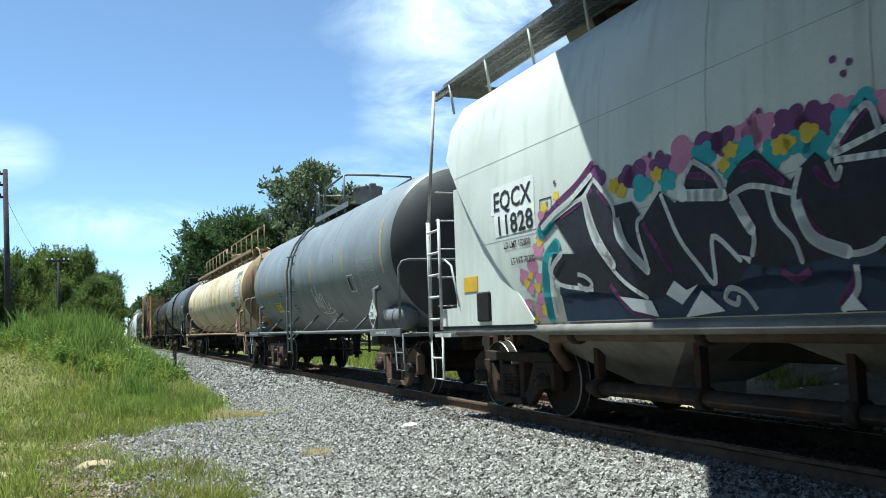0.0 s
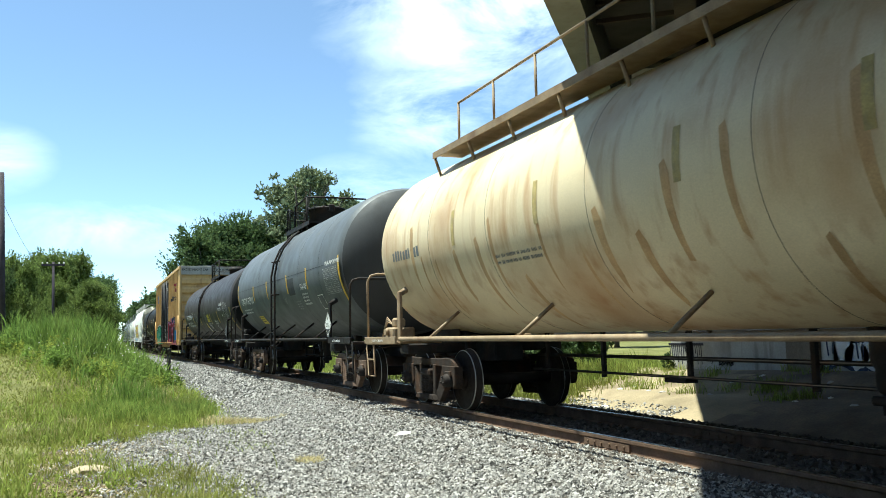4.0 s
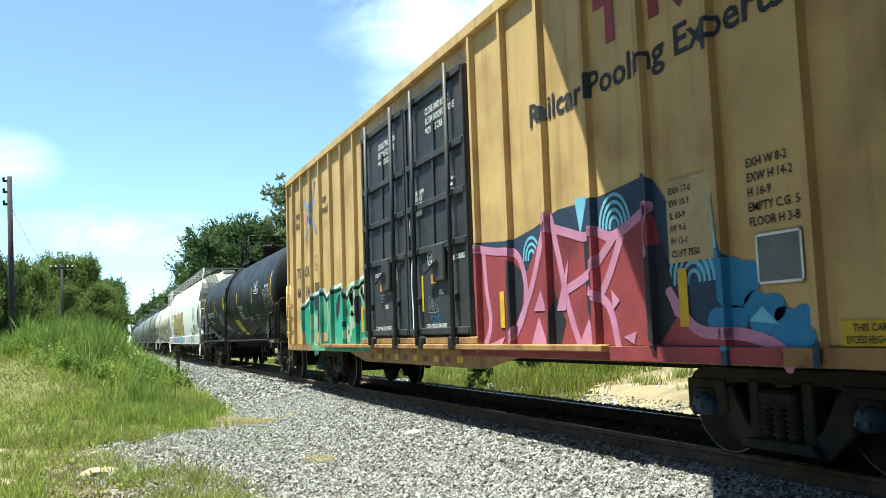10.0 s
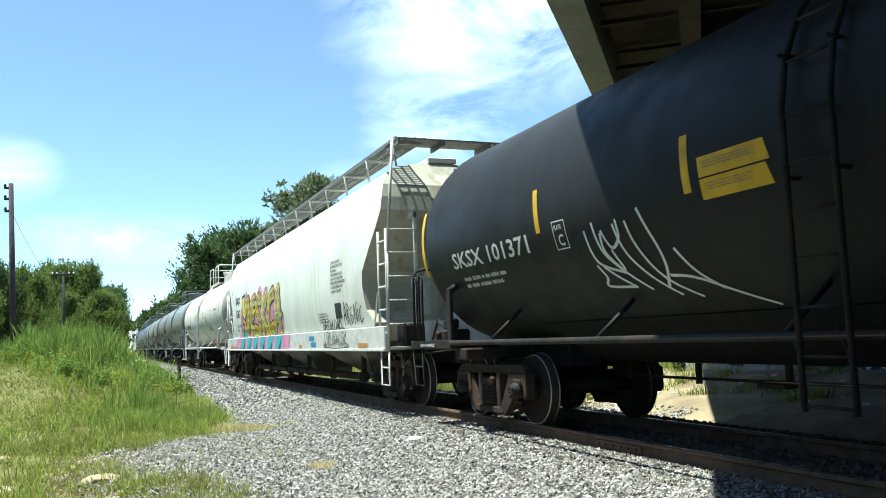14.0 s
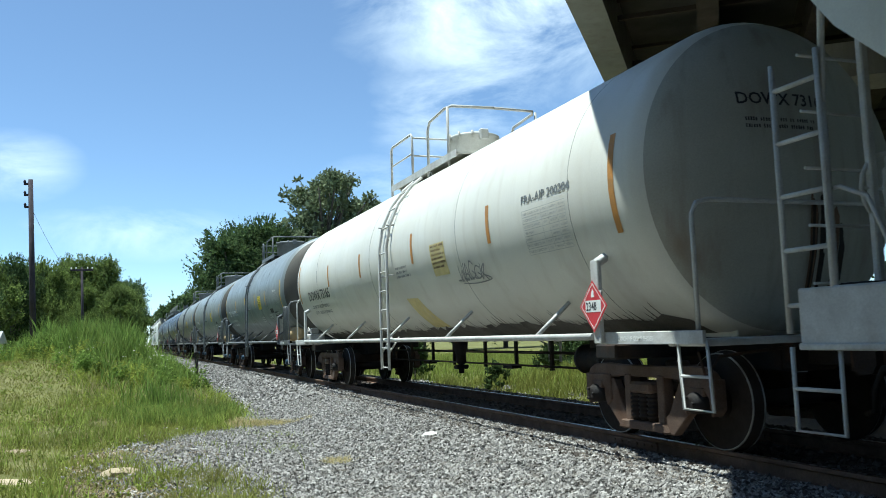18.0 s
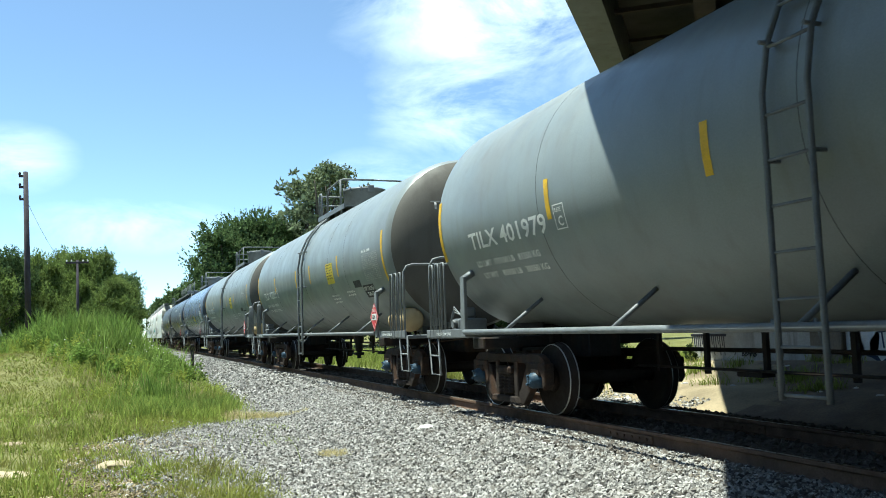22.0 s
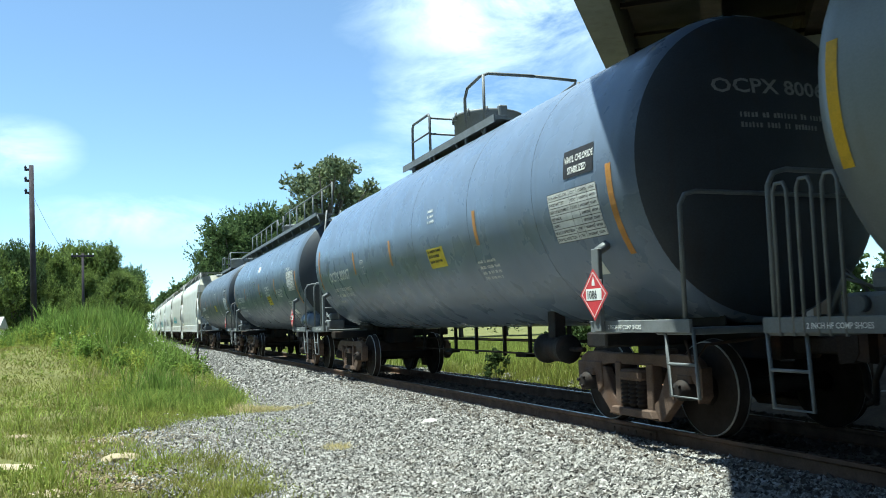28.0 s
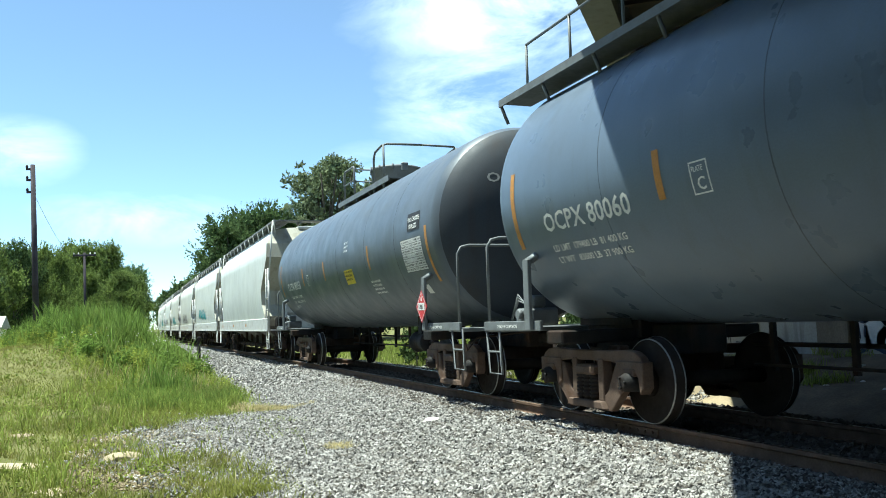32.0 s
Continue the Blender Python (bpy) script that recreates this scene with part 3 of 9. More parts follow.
for rail, x0 in ((near_rail, NEAR_RAIL - 0.035), (far_rail, NEAR_RAIL + 1.47)):
    joint = stock("joint_bar", lambda bm: (box(bm, -0.032, -0.008, -0.45, 0.45, -0.135, -0.05, 0.006), [rod(bm, (-0.05, y, -0.09), (-0.03, y, -0.09), 0.017, 6) for y in (-0.36, -0.22, -0.08, 0.08, 0.22, 0.36)]), M_RAIL)
    for y in (8.2, 20.1, 32.0):
        part("joint_bar", joint, None, rail, at=pose(x0, y, 0))
    anchor = stock("rail_anchor", lambda bm: box(bm, -0.085, 0.085, -0.02, 0.02, -0.178, -0.135, 0.005), M_RAIL)
    for k in range(40):
        part("rail_anchor", anchor, None, rail, at=pose(x0, 4.2 + k * 0.533 * 1.5, 0))
track_ties = tagged(thing("railway_ties", "dark creosoted wooden ties in the ballast", "railway tie"), kind="structure")
tie = stock("tie", lambda bm: box(bm, -1.3, 1.3, -0.115, 0.115, -0.33, -0.165, 0.01), M_TIE)
chair = stock("tie_plate", lambda bm: (box(bm, -0.17, 0.17, -0.09, 0.09, -0.168, -0.158, 0.003), [box(bm, sx * 0.1 - 0.012, sx * 0.1 + 0.012, sy * 0.05 - 0.012, sy * 0.05 + 0.012, -0.165, -0.135) for sx in (-1, 1) for sy in (-1, 1)]), M_RAIL)
tie_rnd = random.Random(8)
for k in range(150):
    y = 1.0 + k * 0.533
    t_ob = part("tie", tie, None, track_ties, at=pose(TRACK + bend(y) + tie_rnd.uniform(-0.04, 0.04), y, tie_rnd.uniform(-0.012, 0.006), 0, 0, tie_rnd.uniform(-1, 1)))
    if k < 60:
        for x0 in (-0.782, 0.723):
            part("tie_plate", chair, None, t_ob, at=pose(x0, 0, 0))

# ---- road bridge over the track ----
# The edge of the deck runs skew over the track; the side wall of the shade on the ground follows it.
EDGE = Vector((1.0, 1.24, 0)).normalized()
SIDE = Vector((EDGE.y, -EDGE.x, 0))
DECK0 = Vector((7.17, 12.49, 7.0))


def deck_box(bm, s0, s1, w0, w1, z0, z1):
    """A bar of the bridge: s along it, w from its far edge towards the camera's side."""
    vs = [bm.verts.new(DECK0 + EDGE * s + SIDE * w + Vector((0, 0, z))) for s in (s0, s1) for w in (w0, w1) for z in (z0, z1)]
    for q in ((0, 1, 3, 2), (4, 6, 7, 5), (0, 4, 5, 1), (2, 3, 7, 6), (0, 2, 6, 4), (1, 5, 7, 3)):
        bm.faces.new([vs[i] for i in q])


bridge = tagged(thing("road_bridge", "concrete road bridge with steel beams crossing over the track", "bridge"), kind="structure")


def bridge_part(name, material, label, *bars_):
    bm = bmesh.new()
    for b in bars_:
        deck_box(bm, *b)
    return part(name, bm, material, bridge, label)


# Deck's unseen 38 m reach behind the camera is added to block sky light.
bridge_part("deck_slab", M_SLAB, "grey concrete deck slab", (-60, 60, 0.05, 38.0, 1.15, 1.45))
bridge_part("edge_girder", M_GIRDER, "olive-grey painted edge girder", (-60, 60, 0.0, 0.62, 0.0, 0.12), (-60, 60, 0.0, 0.1, 0.12, 1.15), (-60, 60, 0.52, 0.62, 0.12, 1.15))
bridge_part("parapet", M_CONCRETE, "concrete parapet", (-60, 60, 0.0, 0.3, 1.45, 2.35))
# Beams and cross frames follow the added unseen width.
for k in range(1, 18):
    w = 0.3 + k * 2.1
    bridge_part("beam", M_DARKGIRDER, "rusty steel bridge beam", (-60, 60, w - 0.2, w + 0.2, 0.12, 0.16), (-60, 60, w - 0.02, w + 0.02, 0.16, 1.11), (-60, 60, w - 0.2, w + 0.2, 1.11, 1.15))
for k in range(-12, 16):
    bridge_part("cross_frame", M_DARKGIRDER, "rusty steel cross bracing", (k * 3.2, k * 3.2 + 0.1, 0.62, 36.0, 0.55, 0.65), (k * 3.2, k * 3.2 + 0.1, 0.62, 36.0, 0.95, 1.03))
# Unseen wall behind the camera, added to block light from its left.
bridge_part("light_wall", M_SLAB, "unseen plain wall added to block light", (-24.0, -22.0, 0.0, 38.0, -8.2, 1.15))
# pier bent beside the track: crash wall, columns and cap
bm = bmesh.new()
box(bm, -0.45, 0.45, -14, 3.4, -1.2, 1.5, 0.04)
part("crash_wall", bm, M_WALL, bridge, "pale concrete crash wall with graffiti", at=pose(14.2, 14.6, 0))
column = stock("pier_column", lambda bm: box(bm, -0.42, 0.42, -0.42, 0.42, 1.4, 7.0, 0.06), M_CONCRETE)
for y in (16.9, 9.5, 2.5):
    part("pier_column", column, None, bridge, "square concrete pier column", at=pose(14.2, y, 0))
bm = bmesh.new()
deck_box(bm, 4.9, 6.2, 1.2, 11.5, -0.75, 0.0)
part("pier_cap", bm, M_CONCRETE, bridge, "concrete pier cap")

# ---- running gear shared by the cars ----
WHEEL_R = 0.457
CARS, SETS = [], []


def wheel_disc(bm):
    spun(bm, [(-0.065, 0.30), (-0.065, WHEEL_R - 0.012), (-0.055, WHEEL_R - 0.004), (0.035, WHEEL_R + 0.003), (0.05, WHEEL_R + 0.024), (0.065, WHEEL_R + 0.018), (0.07, 0.36), (0.03, 0.33), (0.02, 0.2), (0.07, 0.13), (0.07, 0.09), (-0.11, 0.09), (-0.11, 0.12), (-0.055, 0.16), (-0.045, 0.32), (-0.064, 0.345)][2:14], "x", 48)


def wheel_rim(bm):
    """The two worn edges that shine: the rim's outer corner and the crest of the flange."""
    for ring in ([(-0.064, WHEEL_R - 0.012), (-0.067, WHEEL_R - 0.009), (-0.064, WHEEL_R - 0.003), (-0.054, WHEEL_R + 0.001)], [(0.044, WHEEL_R + 0.02), (0.05, WHEEL_R + 0.0255), (0.058, WHEEL_R + 0.024)]):
        rings = [[bm.verts.new((a, math.cos(2 * math.pi * i / 48) * r, math.sin(2 * math.pi * i / 48) * r)) for i in range(48)] for a, r in ring]
        for r0, r1 in zip(rings, rings[1:]):
            for i in range(48):
                bm.faces.new((r0[i], r0[(i + 1) % 48], r1[(i + 1) % 48], r1[i])).smooth = True


def frame_side(bm):
    """One cast side frame: bowed top chord, thin sloping members round open windows, spring seat, jaws over the bearings."""
    x0, x1 = -0.05, 0.05
    top = [(1.0, 0.60), (1.13, 0.60), (1.13, 0.66), (1.07, 0.735), (0.96, 0.785), (0.76, 0.80), (0.5, 0.785)]
    under = [(0.5, 0.665), (0.74, 0.62)]
    plate(bm, [(-y, z) for y, z in top] + top[::-1] + under[::-1] + [(-y, z) for y, z in under], x0, x1)
    for s in (-1, 1):
        pts = [(s * 0.80, 0.63), (s * 0.58, 0.63), (s * 0.41, 0.33), (s * 0.28, 0.24), (s * 0.28, 0.11), (s * 0.47, 0.11), (s * 0.77, 0.38)]
        plate(bm, pts if s < 0 else pts[::-1], x0, x1)
        pts = [(s * 0.35, 0.69), (s * 0.235, 0.69), (s * 0.235, 0.2), (s * 0.35, 0.2)]
        plate(bm, pts if s > 0 else pts[::-1], x0 - 0.015, x1 + 0.015)
        pts = [(s * 1.14, 0.68), (s * 1.14, 0.40), (s * 1.07, 0.33), (s * 1.05, 0.50), (s * 0.98, 0.575), (s * 0.80, 0.575), (s * 0.73, 0.50), (s * 0.71, 0.33), (s * 0.61, 0.40), (s * 0.63, 0.68)]
        plate(bm, pts if s < 0 else pts[::-1], x0 - 0.02, x1 + 0.02)
        pts = [(s * 1.0, 0.60), (s * 1.0, 0.52), (s * 0.78, 0.52), (s * 0.78, 0.60)]
        plate(bm, pts if s > 0 else pts[::-1], x0 - 0.035, x1 + 0.035)
    plate(bm, [(-0.42, 0.13), (0.42, 0.13), (0.36, 0.215), (-0.36, 0.215)], x0 - 0.07, x1 + 0.05)
    bmesh.ops.recalc_face_normals(bm, faces=bm.faces)
    bmesh.ops.bevel(bm, geom=bm.edges[:], offset=0.011, segments=1, affect="EDGES", clamp_overlap=True)


def spring(bm):
    prof = [(0.22, 0.05)]
    for k in range(6):
        z = 0.245 + k * 0.045
        prof += [(z, 0.05), (z + 0.009, 0.066), (z + 0.026, 0.066), (z + 0.035, 0.05)]
    spun(bm, prof + [(0.52, 0.05)], "z", 12)


def bolster(bm):
    box(bm, -1.12, 1.12, -0.2, 0.2, 0.5, 0.62, 0.03)
    box(bm, -0.75, 0.75, -0.22, 0.22, 0.45, 0.76, 0.04)
    spun(bm, [(0.7, 0.2), (0.86, 0.2)], "z", 16)
    for s in (-1, 1):
        box(bm, s * 0.62 - 0.08, s * 0.62 + 0.08, -0.12, 0.12, 0.7, 0.82, 0.02)


def bearing(bm):
    spun(bm, [(-1.165, 0.04), (-1.16, 0.08), (-1.13, 0.085), (-1.125, 0.10), (-0.93, 0.105), (-0.92, 0.09)], "x", 20)
    for k in range(3):
        a = 2 * math.pi * k / 3
        rod(bm, (-1.19, 0.06 * math.cos(a), 0.06 * math.sin(a)), (-1.16, 0.06 * math.cos(a), 0.06 * math.sin(a)), 0.018, 6)


def brake_beam(bm):
    for s in (-1, 1):
        box(bm, -0.68, 0.68, s * 0.36 - 0.03, s * 0.36 + 0.03, 0.33, 0.39, 0.01)
        for x in (-0.75, 0.75):
            box(bm, x - 0.05, x + 0.05, s * 0.36 - 0.04 + s * 0.03, s * 0.36 + 0.06 + s * 0.02, 0.26, 0.54, 0.015)


def truck(car, y, caps=None, steel=None):
    """A two-axle truck: side frames, bolster, springs and brake beams; the two wheel sets turn by themselves."""
    steel = steel or M_STEEL
    y -= 0.12
    key = steel.name
    side = stock("side_frame_" + key, frame_side, steel)
    for x in (-1.0, 1.0):
        part("side_frame", side, None, car, "rusty cast-steel truck side frame", pose(x, y, 0))
        for dx, dy in ((-0.04, -0.13), (-0.04, 0.02), (-0.04, 0.16)):
            part("spring", stock("spring", spring, M_STEEL), None, car, at=pose(x + dx * (1 if x < 0 else -1), y + dy, 0))
    part("bolster", stock("bolster_" + key, bolster, steel), None, car, at=pose(0, y, 0))
    part("brake_beam", stock("brake_beam", brake_beam, M_BLACKSTEEL), None, car, at=pose(0, y, 0))
    for dy in (-0.89, 0.89):
        axle = part("wheelset", stock("axle", lambda bm: rod(bm, (-0.95, 0, 0), (0.95, 0, 0), 0.085, 14), M_WHEEL), None, car, "steel axle with two wheels", pose(0, y + dy, WHEEL_R))
        for x, turn in ((-0.752, 0), (0.752, 180)):
            w = part("wheel", stock("wheel", wheel_disc, M_WHEEL), None, axle, at=pose(x, 0, 0, 0, 0, turn))
            part("wheel_rim", stock("wheel_rim", wheel_rim, M_TREAD), None, axle, "polished rim face", pose(x, 0, 0, 0, 0, turn))
            part("bearing_cap", stock("bearing_" + (caps.name if caps else "dark"), bearing, caps or M_BLACKSTEEL), None, axle, "round bearing cap with three bolts", pose(0, 0, 0, 0, 0, turn))
        SETS.append(axle)


def coupler(bm):
    box(bm, -0.09, 0.09, -0.75, 0.1, 0.78, 0.94, 0.02)
    plate(bm, [(-0.78, 0.70), (-0.95, 0.72), (-1.0, 0.80), (-1.0, 0.95), (-0.92, 1.0), (-0.74, 0.98)], -0.17, 0.05)
    plate(bm, [(-0.8, 0.72), (-0.98, 0.74), (-0.98, 0.98), (-0.8, 0.98)], 0.05, 0.16)
    box(bm, -0.28, 0.28, -0.16, 0.0, 0.72, 1.02, 0.03)


def hose(bm):
    pipe(bm, [(0.3, -0.2, 0.8), (0.32, -0.5, 0.78), (0.3, -0.62, 0.6), (0.2, -0.72, 0.42), (0.05, -0.95, 0.36)], 0.028, 8)
    rod(bm, (0.3, 0.3, 0.8), (0.3, -0.22, 0.8), 0.03, 8)


def lever(bm):
    pipe(bm, [(-1.35, -0.18, 0.95), (-1.30, -0.2, 0.72), (-1.15, -0.22, 0.9), (-0.2, -0.35, 0.98), (-0.05, -0.6, 1.02)], 0.016, 6)


def car_end(car, y, front):
    """Coupler, air hose and uncoupling lever at one end."""
    turn = pose(0, y, 0, 0, 0, 0 if front else 180)
    part("coupler", stock("coupler", coupler, M_STEEL), None, car, "rusty knuckle coupler", turn)
    part("air_hose", stock("air_hose", hose, M_BLACKSTEEL), None, car, "black rubber air hose", turn)
    part("uncoupling_lever", stock("uncoupling_lever", lever, M_STEEL), None, car, at=turn)


def ladder_piece(bm, x, y0, y1, z0, z1, n, r=0.014):
    for y in (y0, y1):
        rod(bm, (x, y, z0), (x, y, z1), r * 1.3, 6)
    for k in range(n):
        z = z0 + (z1 - z0) * (k + 0.4) / n
        rod(bm, (x, y0, z), (x, y1, z), r, 6)


# ---- tank cars ----
def tank_car(label, front, rear, radius, centre, body, shaded_end=None, trim=None, stripe=None, dome=0.0, dome_r=0.5, dome_kind="round", walkway=None, ladder_at=0.0, rail_style="side", sill=True, steel=None, caps=None, placard=None,
             stripes=(), guard_rails=0, placard_at=-0.16, hoops=None, bands=(), tank_truck_shift=0.85, reservoir=None, steps=True, coil=0.0):
    """A tank car. front and rear: where its truck centres stand along the train; everything else is told from its middle, y running to its rear."""
    mid, half = (front + rear) / 2, (rear - front) / 2
    car = thing("tank_car", label, "tank car", "freight train")
    trim = trim or body
    L = half + tank_truck_shift
    skin = Skin(radius, centre)
    bm = bmesh.new()
    head = [(0.66, 0.0), (0.645, 0.25), (0.585, 0.5), (0.475, 0.72), (0.345, 0.87), (0.21, 0.955), (0.09, 0.992)]
    prof = [(-L - a, max(r, 0.02) * radius) for a, r in head] + [(-L + (2 * L) * k / 8, radius) for k in range(9)] + [(L + a, max(r, 0.02) * radius) for a, r in head[::-1]]
    spun(bm, prof, "y", 72, True, (0, 0, centre))
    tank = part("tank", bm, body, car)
    # The front head's darker copy of the body colour carries its shade.
    if shaded_end:
        tank.data.materials.append(shaded_end)
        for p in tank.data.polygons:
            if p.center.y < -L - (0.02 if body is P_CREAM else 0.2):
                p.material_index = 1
    # jacket seams
    for s in bands:
        bm = bmesh.new()
        spun(bm, [(s + 0.031, radius - 0.001), (s + 0.0315, radius + 0.0015), (s + 0.037, radius + 0.0015), (s + 0.0375, radius - 0.001)], "y", 72, True, (0, 0, centre))
        part("jacket_seam", bm, M_INK, car)
    if coil:
        bm = bmesh.new()
        runs = []
        for y, grow in ((-half + 1.35, 0.0), (-half + 1.75, 1.0), (half - 1.75, 1.0), (half - 1.35, 0.0)):
            runs.append([bm.verts.new(((radius + 0.012) * math.sin(a), y, centre - (radius + 0.012) * math.cos(a) - grow * coil * math.cos(a * math.pi / 1.16))) for a in [(-0.58 + 1.16 * k / 20) for k in range(21)]])
        for r0, r1 in zip(runs, runs[1:]):
            for k in range(20):
                bm.faces.new((r0[k], r0[k + 1], r1[k + 1], r1[k])).smooth = True
        part("coil_jacket", bm, P_ENDBLACK, car, "dark jacket over the heater coils under the tank")
    # stub sills and saddles
    for s in (-1, 1):
        bm = bmesh.new()
        box(bm, -0.25, 0.25, s * (half - 1.0) if s > 0 else -half - 1.25, s * (half - 1.0) if s < 0 else half + 1.25, 0.72, 1.06, 0.02)
        part("stub_sill", bm, M_BLACKSTEEL, car)
        bm = bmesh.new()
        y = s * half
        box(bm, -1.42, 1.42, y - 0.2, y + 0.2, 0.86, 1.02, 0.02)
        box(bm, -0.42, 0.42, y - 0.28, y + 0.28, 0.9, centre - radius * 0.9, 0.02)
        part("bolster_saddle", bm, M_BLACKSTEEL, car)
        for x in (-1, 1):
            bm = bmesh.new()
            pts = [(y + s * 0.5, 1.06), (y + s * 0.95, 1.06), (y + s * 0.95, centre - 0.75), (y + s * 0.55, centre - 0.62), (y - s * 0.1, centre - 1.15), (y - s * 0.25, 1.06)]
            plate(bm, pts if s > 0 else pts[::-1], x * 0.5 - 0.01, x * 0.5 + 0.01)
            part("saddle_plate", bm, body if body is P_WHITE_TANK else M_BLACKSTEEL, car)
            bm = bmesh.new()
            yp = y + s * max(0.16, -placard_at)
            box(bm, x * (radius - 0.05) - 0.025, x * (radius - 0.05) + 0.025, yp - 0.07, yp + 0.07, 1.03, 1.88, 0.008)
            rod(bm, (x * (radius - 0.05), yp, 1.84), (x * (radius - 0.28), yp, 1.98), 0.05, 4)
            part("jacking_post", bm, trim, car, "painted steel corner post")
    # side sill pipe with braces, both sides
    if sill:
        for x in (-1, 1):
            bm = bmesh.new()
            rod(bm, (x * (radius - 0.02), -half - 0.1, 1.1), (x * (radius - 0.02), half + 0.1, 1.1), 0.036, 8)
            part("side_sill", bm, trim, car, "straight pipe sill along the side")
            k, n = 0, max(5, int(half * 2 / 2.4))
            for k in range(n):
                y = -half + 1.2 + (2 * half - 2.4) * k / (n - 1)
                bm = bmesh.new()
                reach = math.sqrt(radius ** 2 - (centre - 1.5) ** 2) + 0.02
                rod(bm, (x * (radius - 0.02), y, 1.1), (x * reach, y - 0.06, 1.5), 0.026, 6)
                part("sill_brace", bm, trim, car)
    # brake rigging under the belly
    bm = bmesh.new()
    pipe(bm, [(0.35, -half + 1.3, 0.82), (0.35, half - 1.3, 0.82)], 0.026, 6)
    part("train_line", bm, M_BLACKSTEEL, car, "air pipe under the belly")
    bm = bmesh.new()
    pipe(bm, [(0.1, -half + 1.3, 0.62), (0.1, half - 1.6, 0.62)], 0.018, 6)
    part("brake_rod", bm, M_BLACKSTEEL, car)
    rnd = random.Random(int(front * 10))
    for k in range(9):
        y = -half + 1.5 + (2 * half - 3.2) * k / 8 + rnd.uniform(-0.2, 0.2)
        bm = bmesh.new()
        box(bm, 0.2, 0.25, y - 0.03, y + 0.03, 0.55, centre - radius + 0.06)
        if k % 3 == 0:
            box(bm, 0.12, 0.3, y - 0.03, y + 0.35, 0.55, 0.6)
        part("pipe_hanger", bm, M_BLACKSTEEL, car)
    bm = bmesh.new()
    yc, xc = -half + 2.15, -0.2 if sill else -0.72
    spun(bm, [(yc - 0.36, 0.05), (yc - 0.34, 0.16), (yc - 0.3, 0.19), (yc - 0.26, 0.17), (yc + 0.22, 0.17), (yc + 0.26, 0.2), (yc + 0.32, 0.2), (yc + 0.34, 0.04)], "y", 20, True, (xc, 0, 0.78))
    rod(bm, (xc, yc - 0.7, 0.78), (xc, yc - 0.3, 0.78), 0.03, 8)
    box(bm, xc - 0.08, xc + 0.08, yc - 0.1, yc + 0.1, 0.85, centre - radius + 0.25, 0.01)
    part("brake_cylinder", bm, M_BLACKSTEEL, car, "black brake cylinder under the belly")
    # bottom outlet
    if sill:
        bm = bmesh.new()
        spun(bm, [(0.60, 0.07), (0.63, 0.10), (0.8, 0.10), (0.86, 0.13), (centre - radius + 0.1, 0.15)], "z", 16, True, (0, 0.4, 0))
        rod(bm, (0, 0.4, 0.42), (0, 0.4, 0.66), 0.06, 8)
        box(bm, -0.12, 0.12, 0.3, 0.5, 0.5, 0.58, 0.02)
        part("bottom_outlet", bm, M_BLACKSTEEL, car, "black bottom outlet valve")
    # reservoir and brake cylinder at the front end
    if reservoir:
        bm = bmesh.new()
        y0 = -half - 0.55
        spun(bm, [(y0 - 0.55, 0.05), (y0 - 0.5, 0.17), (y0 - 0.43, 0.21), (y0 + 0.4, 0.21), (y0 + 0.47, 0.17), (y0 + 0.52, 0.05)], "y", 24, True, (-1.12, 0, 1.33))
        for yy in (y0 - 0.2, y0 + 0.2):
            spun(bm, [(yy - 0.02, 0.2), (yy - 0.02, 0.225), (yy + 0.02, 0.225), (yy + 0.02, 0.2)], "y", 24, True, (-1.12, 0, 1.33))
        part("air_reservoir", bm, reservoir, car, "cylindrical air reservoir on the end platform")
    for _ in (0,):
        bm = bmesh.new()
        y1 = half + 1.05
        box(bm, -1.35, -0.95, y1 - 0.35, y1 + 0.1, 1.08, 1.3, 0.03)
        box(bm, -1.3, -1.1, y1 - 0.3, y1 - 0.1, 1.3, 1.46, 0.03)
        rod(bm, (-1.36, y1 - 0.1, 1.22), (-1.42, y1 - 0.1, 1.22), 0.06, 10)
        for k in range(3):
            pipe(bm, [(-1.2, y1 - 0.2 + k * 0.1, 1.3), (-1.3, y1 + 0.1, 1.4 + 0.04 * k), (-1.35, y1 + 0.22, 1.15)], 0.014, 5)
        part("control_valve", bm, trim, car, "ribbed brake control valve")
    # end platforms, hand rails and steps
    for s in (-1, 1):
        y = s * (half + 1.45)
        bm = bmesh.new()
        box(bm, -1.5, 1.5, min(y - s * 0.25, y + s * 0.3), max(y - s * 0.25, y + s * 0.3), 1.0, 1.06, 0.01)
        box(bm, -1.54, -1.5, min(s * (half + 0.1), y + s * 0.3), max(s * (half + 0.1), y + s * 0.3), 1.02, 1.14, 0.006)
        box(bm, 1.5, 1.54, min(s * (half + 0.1), y + s * 0.3), max(s * (half + 0.1), y + s * 0.3), 1.02, 1.14, 0.006)
        part("end_platform", bm, trim, car)
        letters("2 INCH HF COMP SHOES", s * half + (1.3 if s > 0 else -0.45), 1.055, 0.042, Skin(depth=lambda z: 1.541), M_WHITE, car, 0.9, 0.004)
        bm = bmesh.new()
        ye = y + s * 0.2
        pipe(bm, [(-1.5, ye, 1.05), (-1.5, ye, 2.15), (-1.44, ye, 2.25), (-1.32, ye, 2.28), (1.32, ye, 2.28), (1.44, ye, 2.25), (1.5, ye, 2.15), (1.5, ye, 1.05)], 0.022, 8)
        part("hand_rail", bm, trim, car, "bent pipe hand rail over the end platform")
        for k in range(guard_rails):
            for x in (-1, 1):
                bm = bmesh.new()
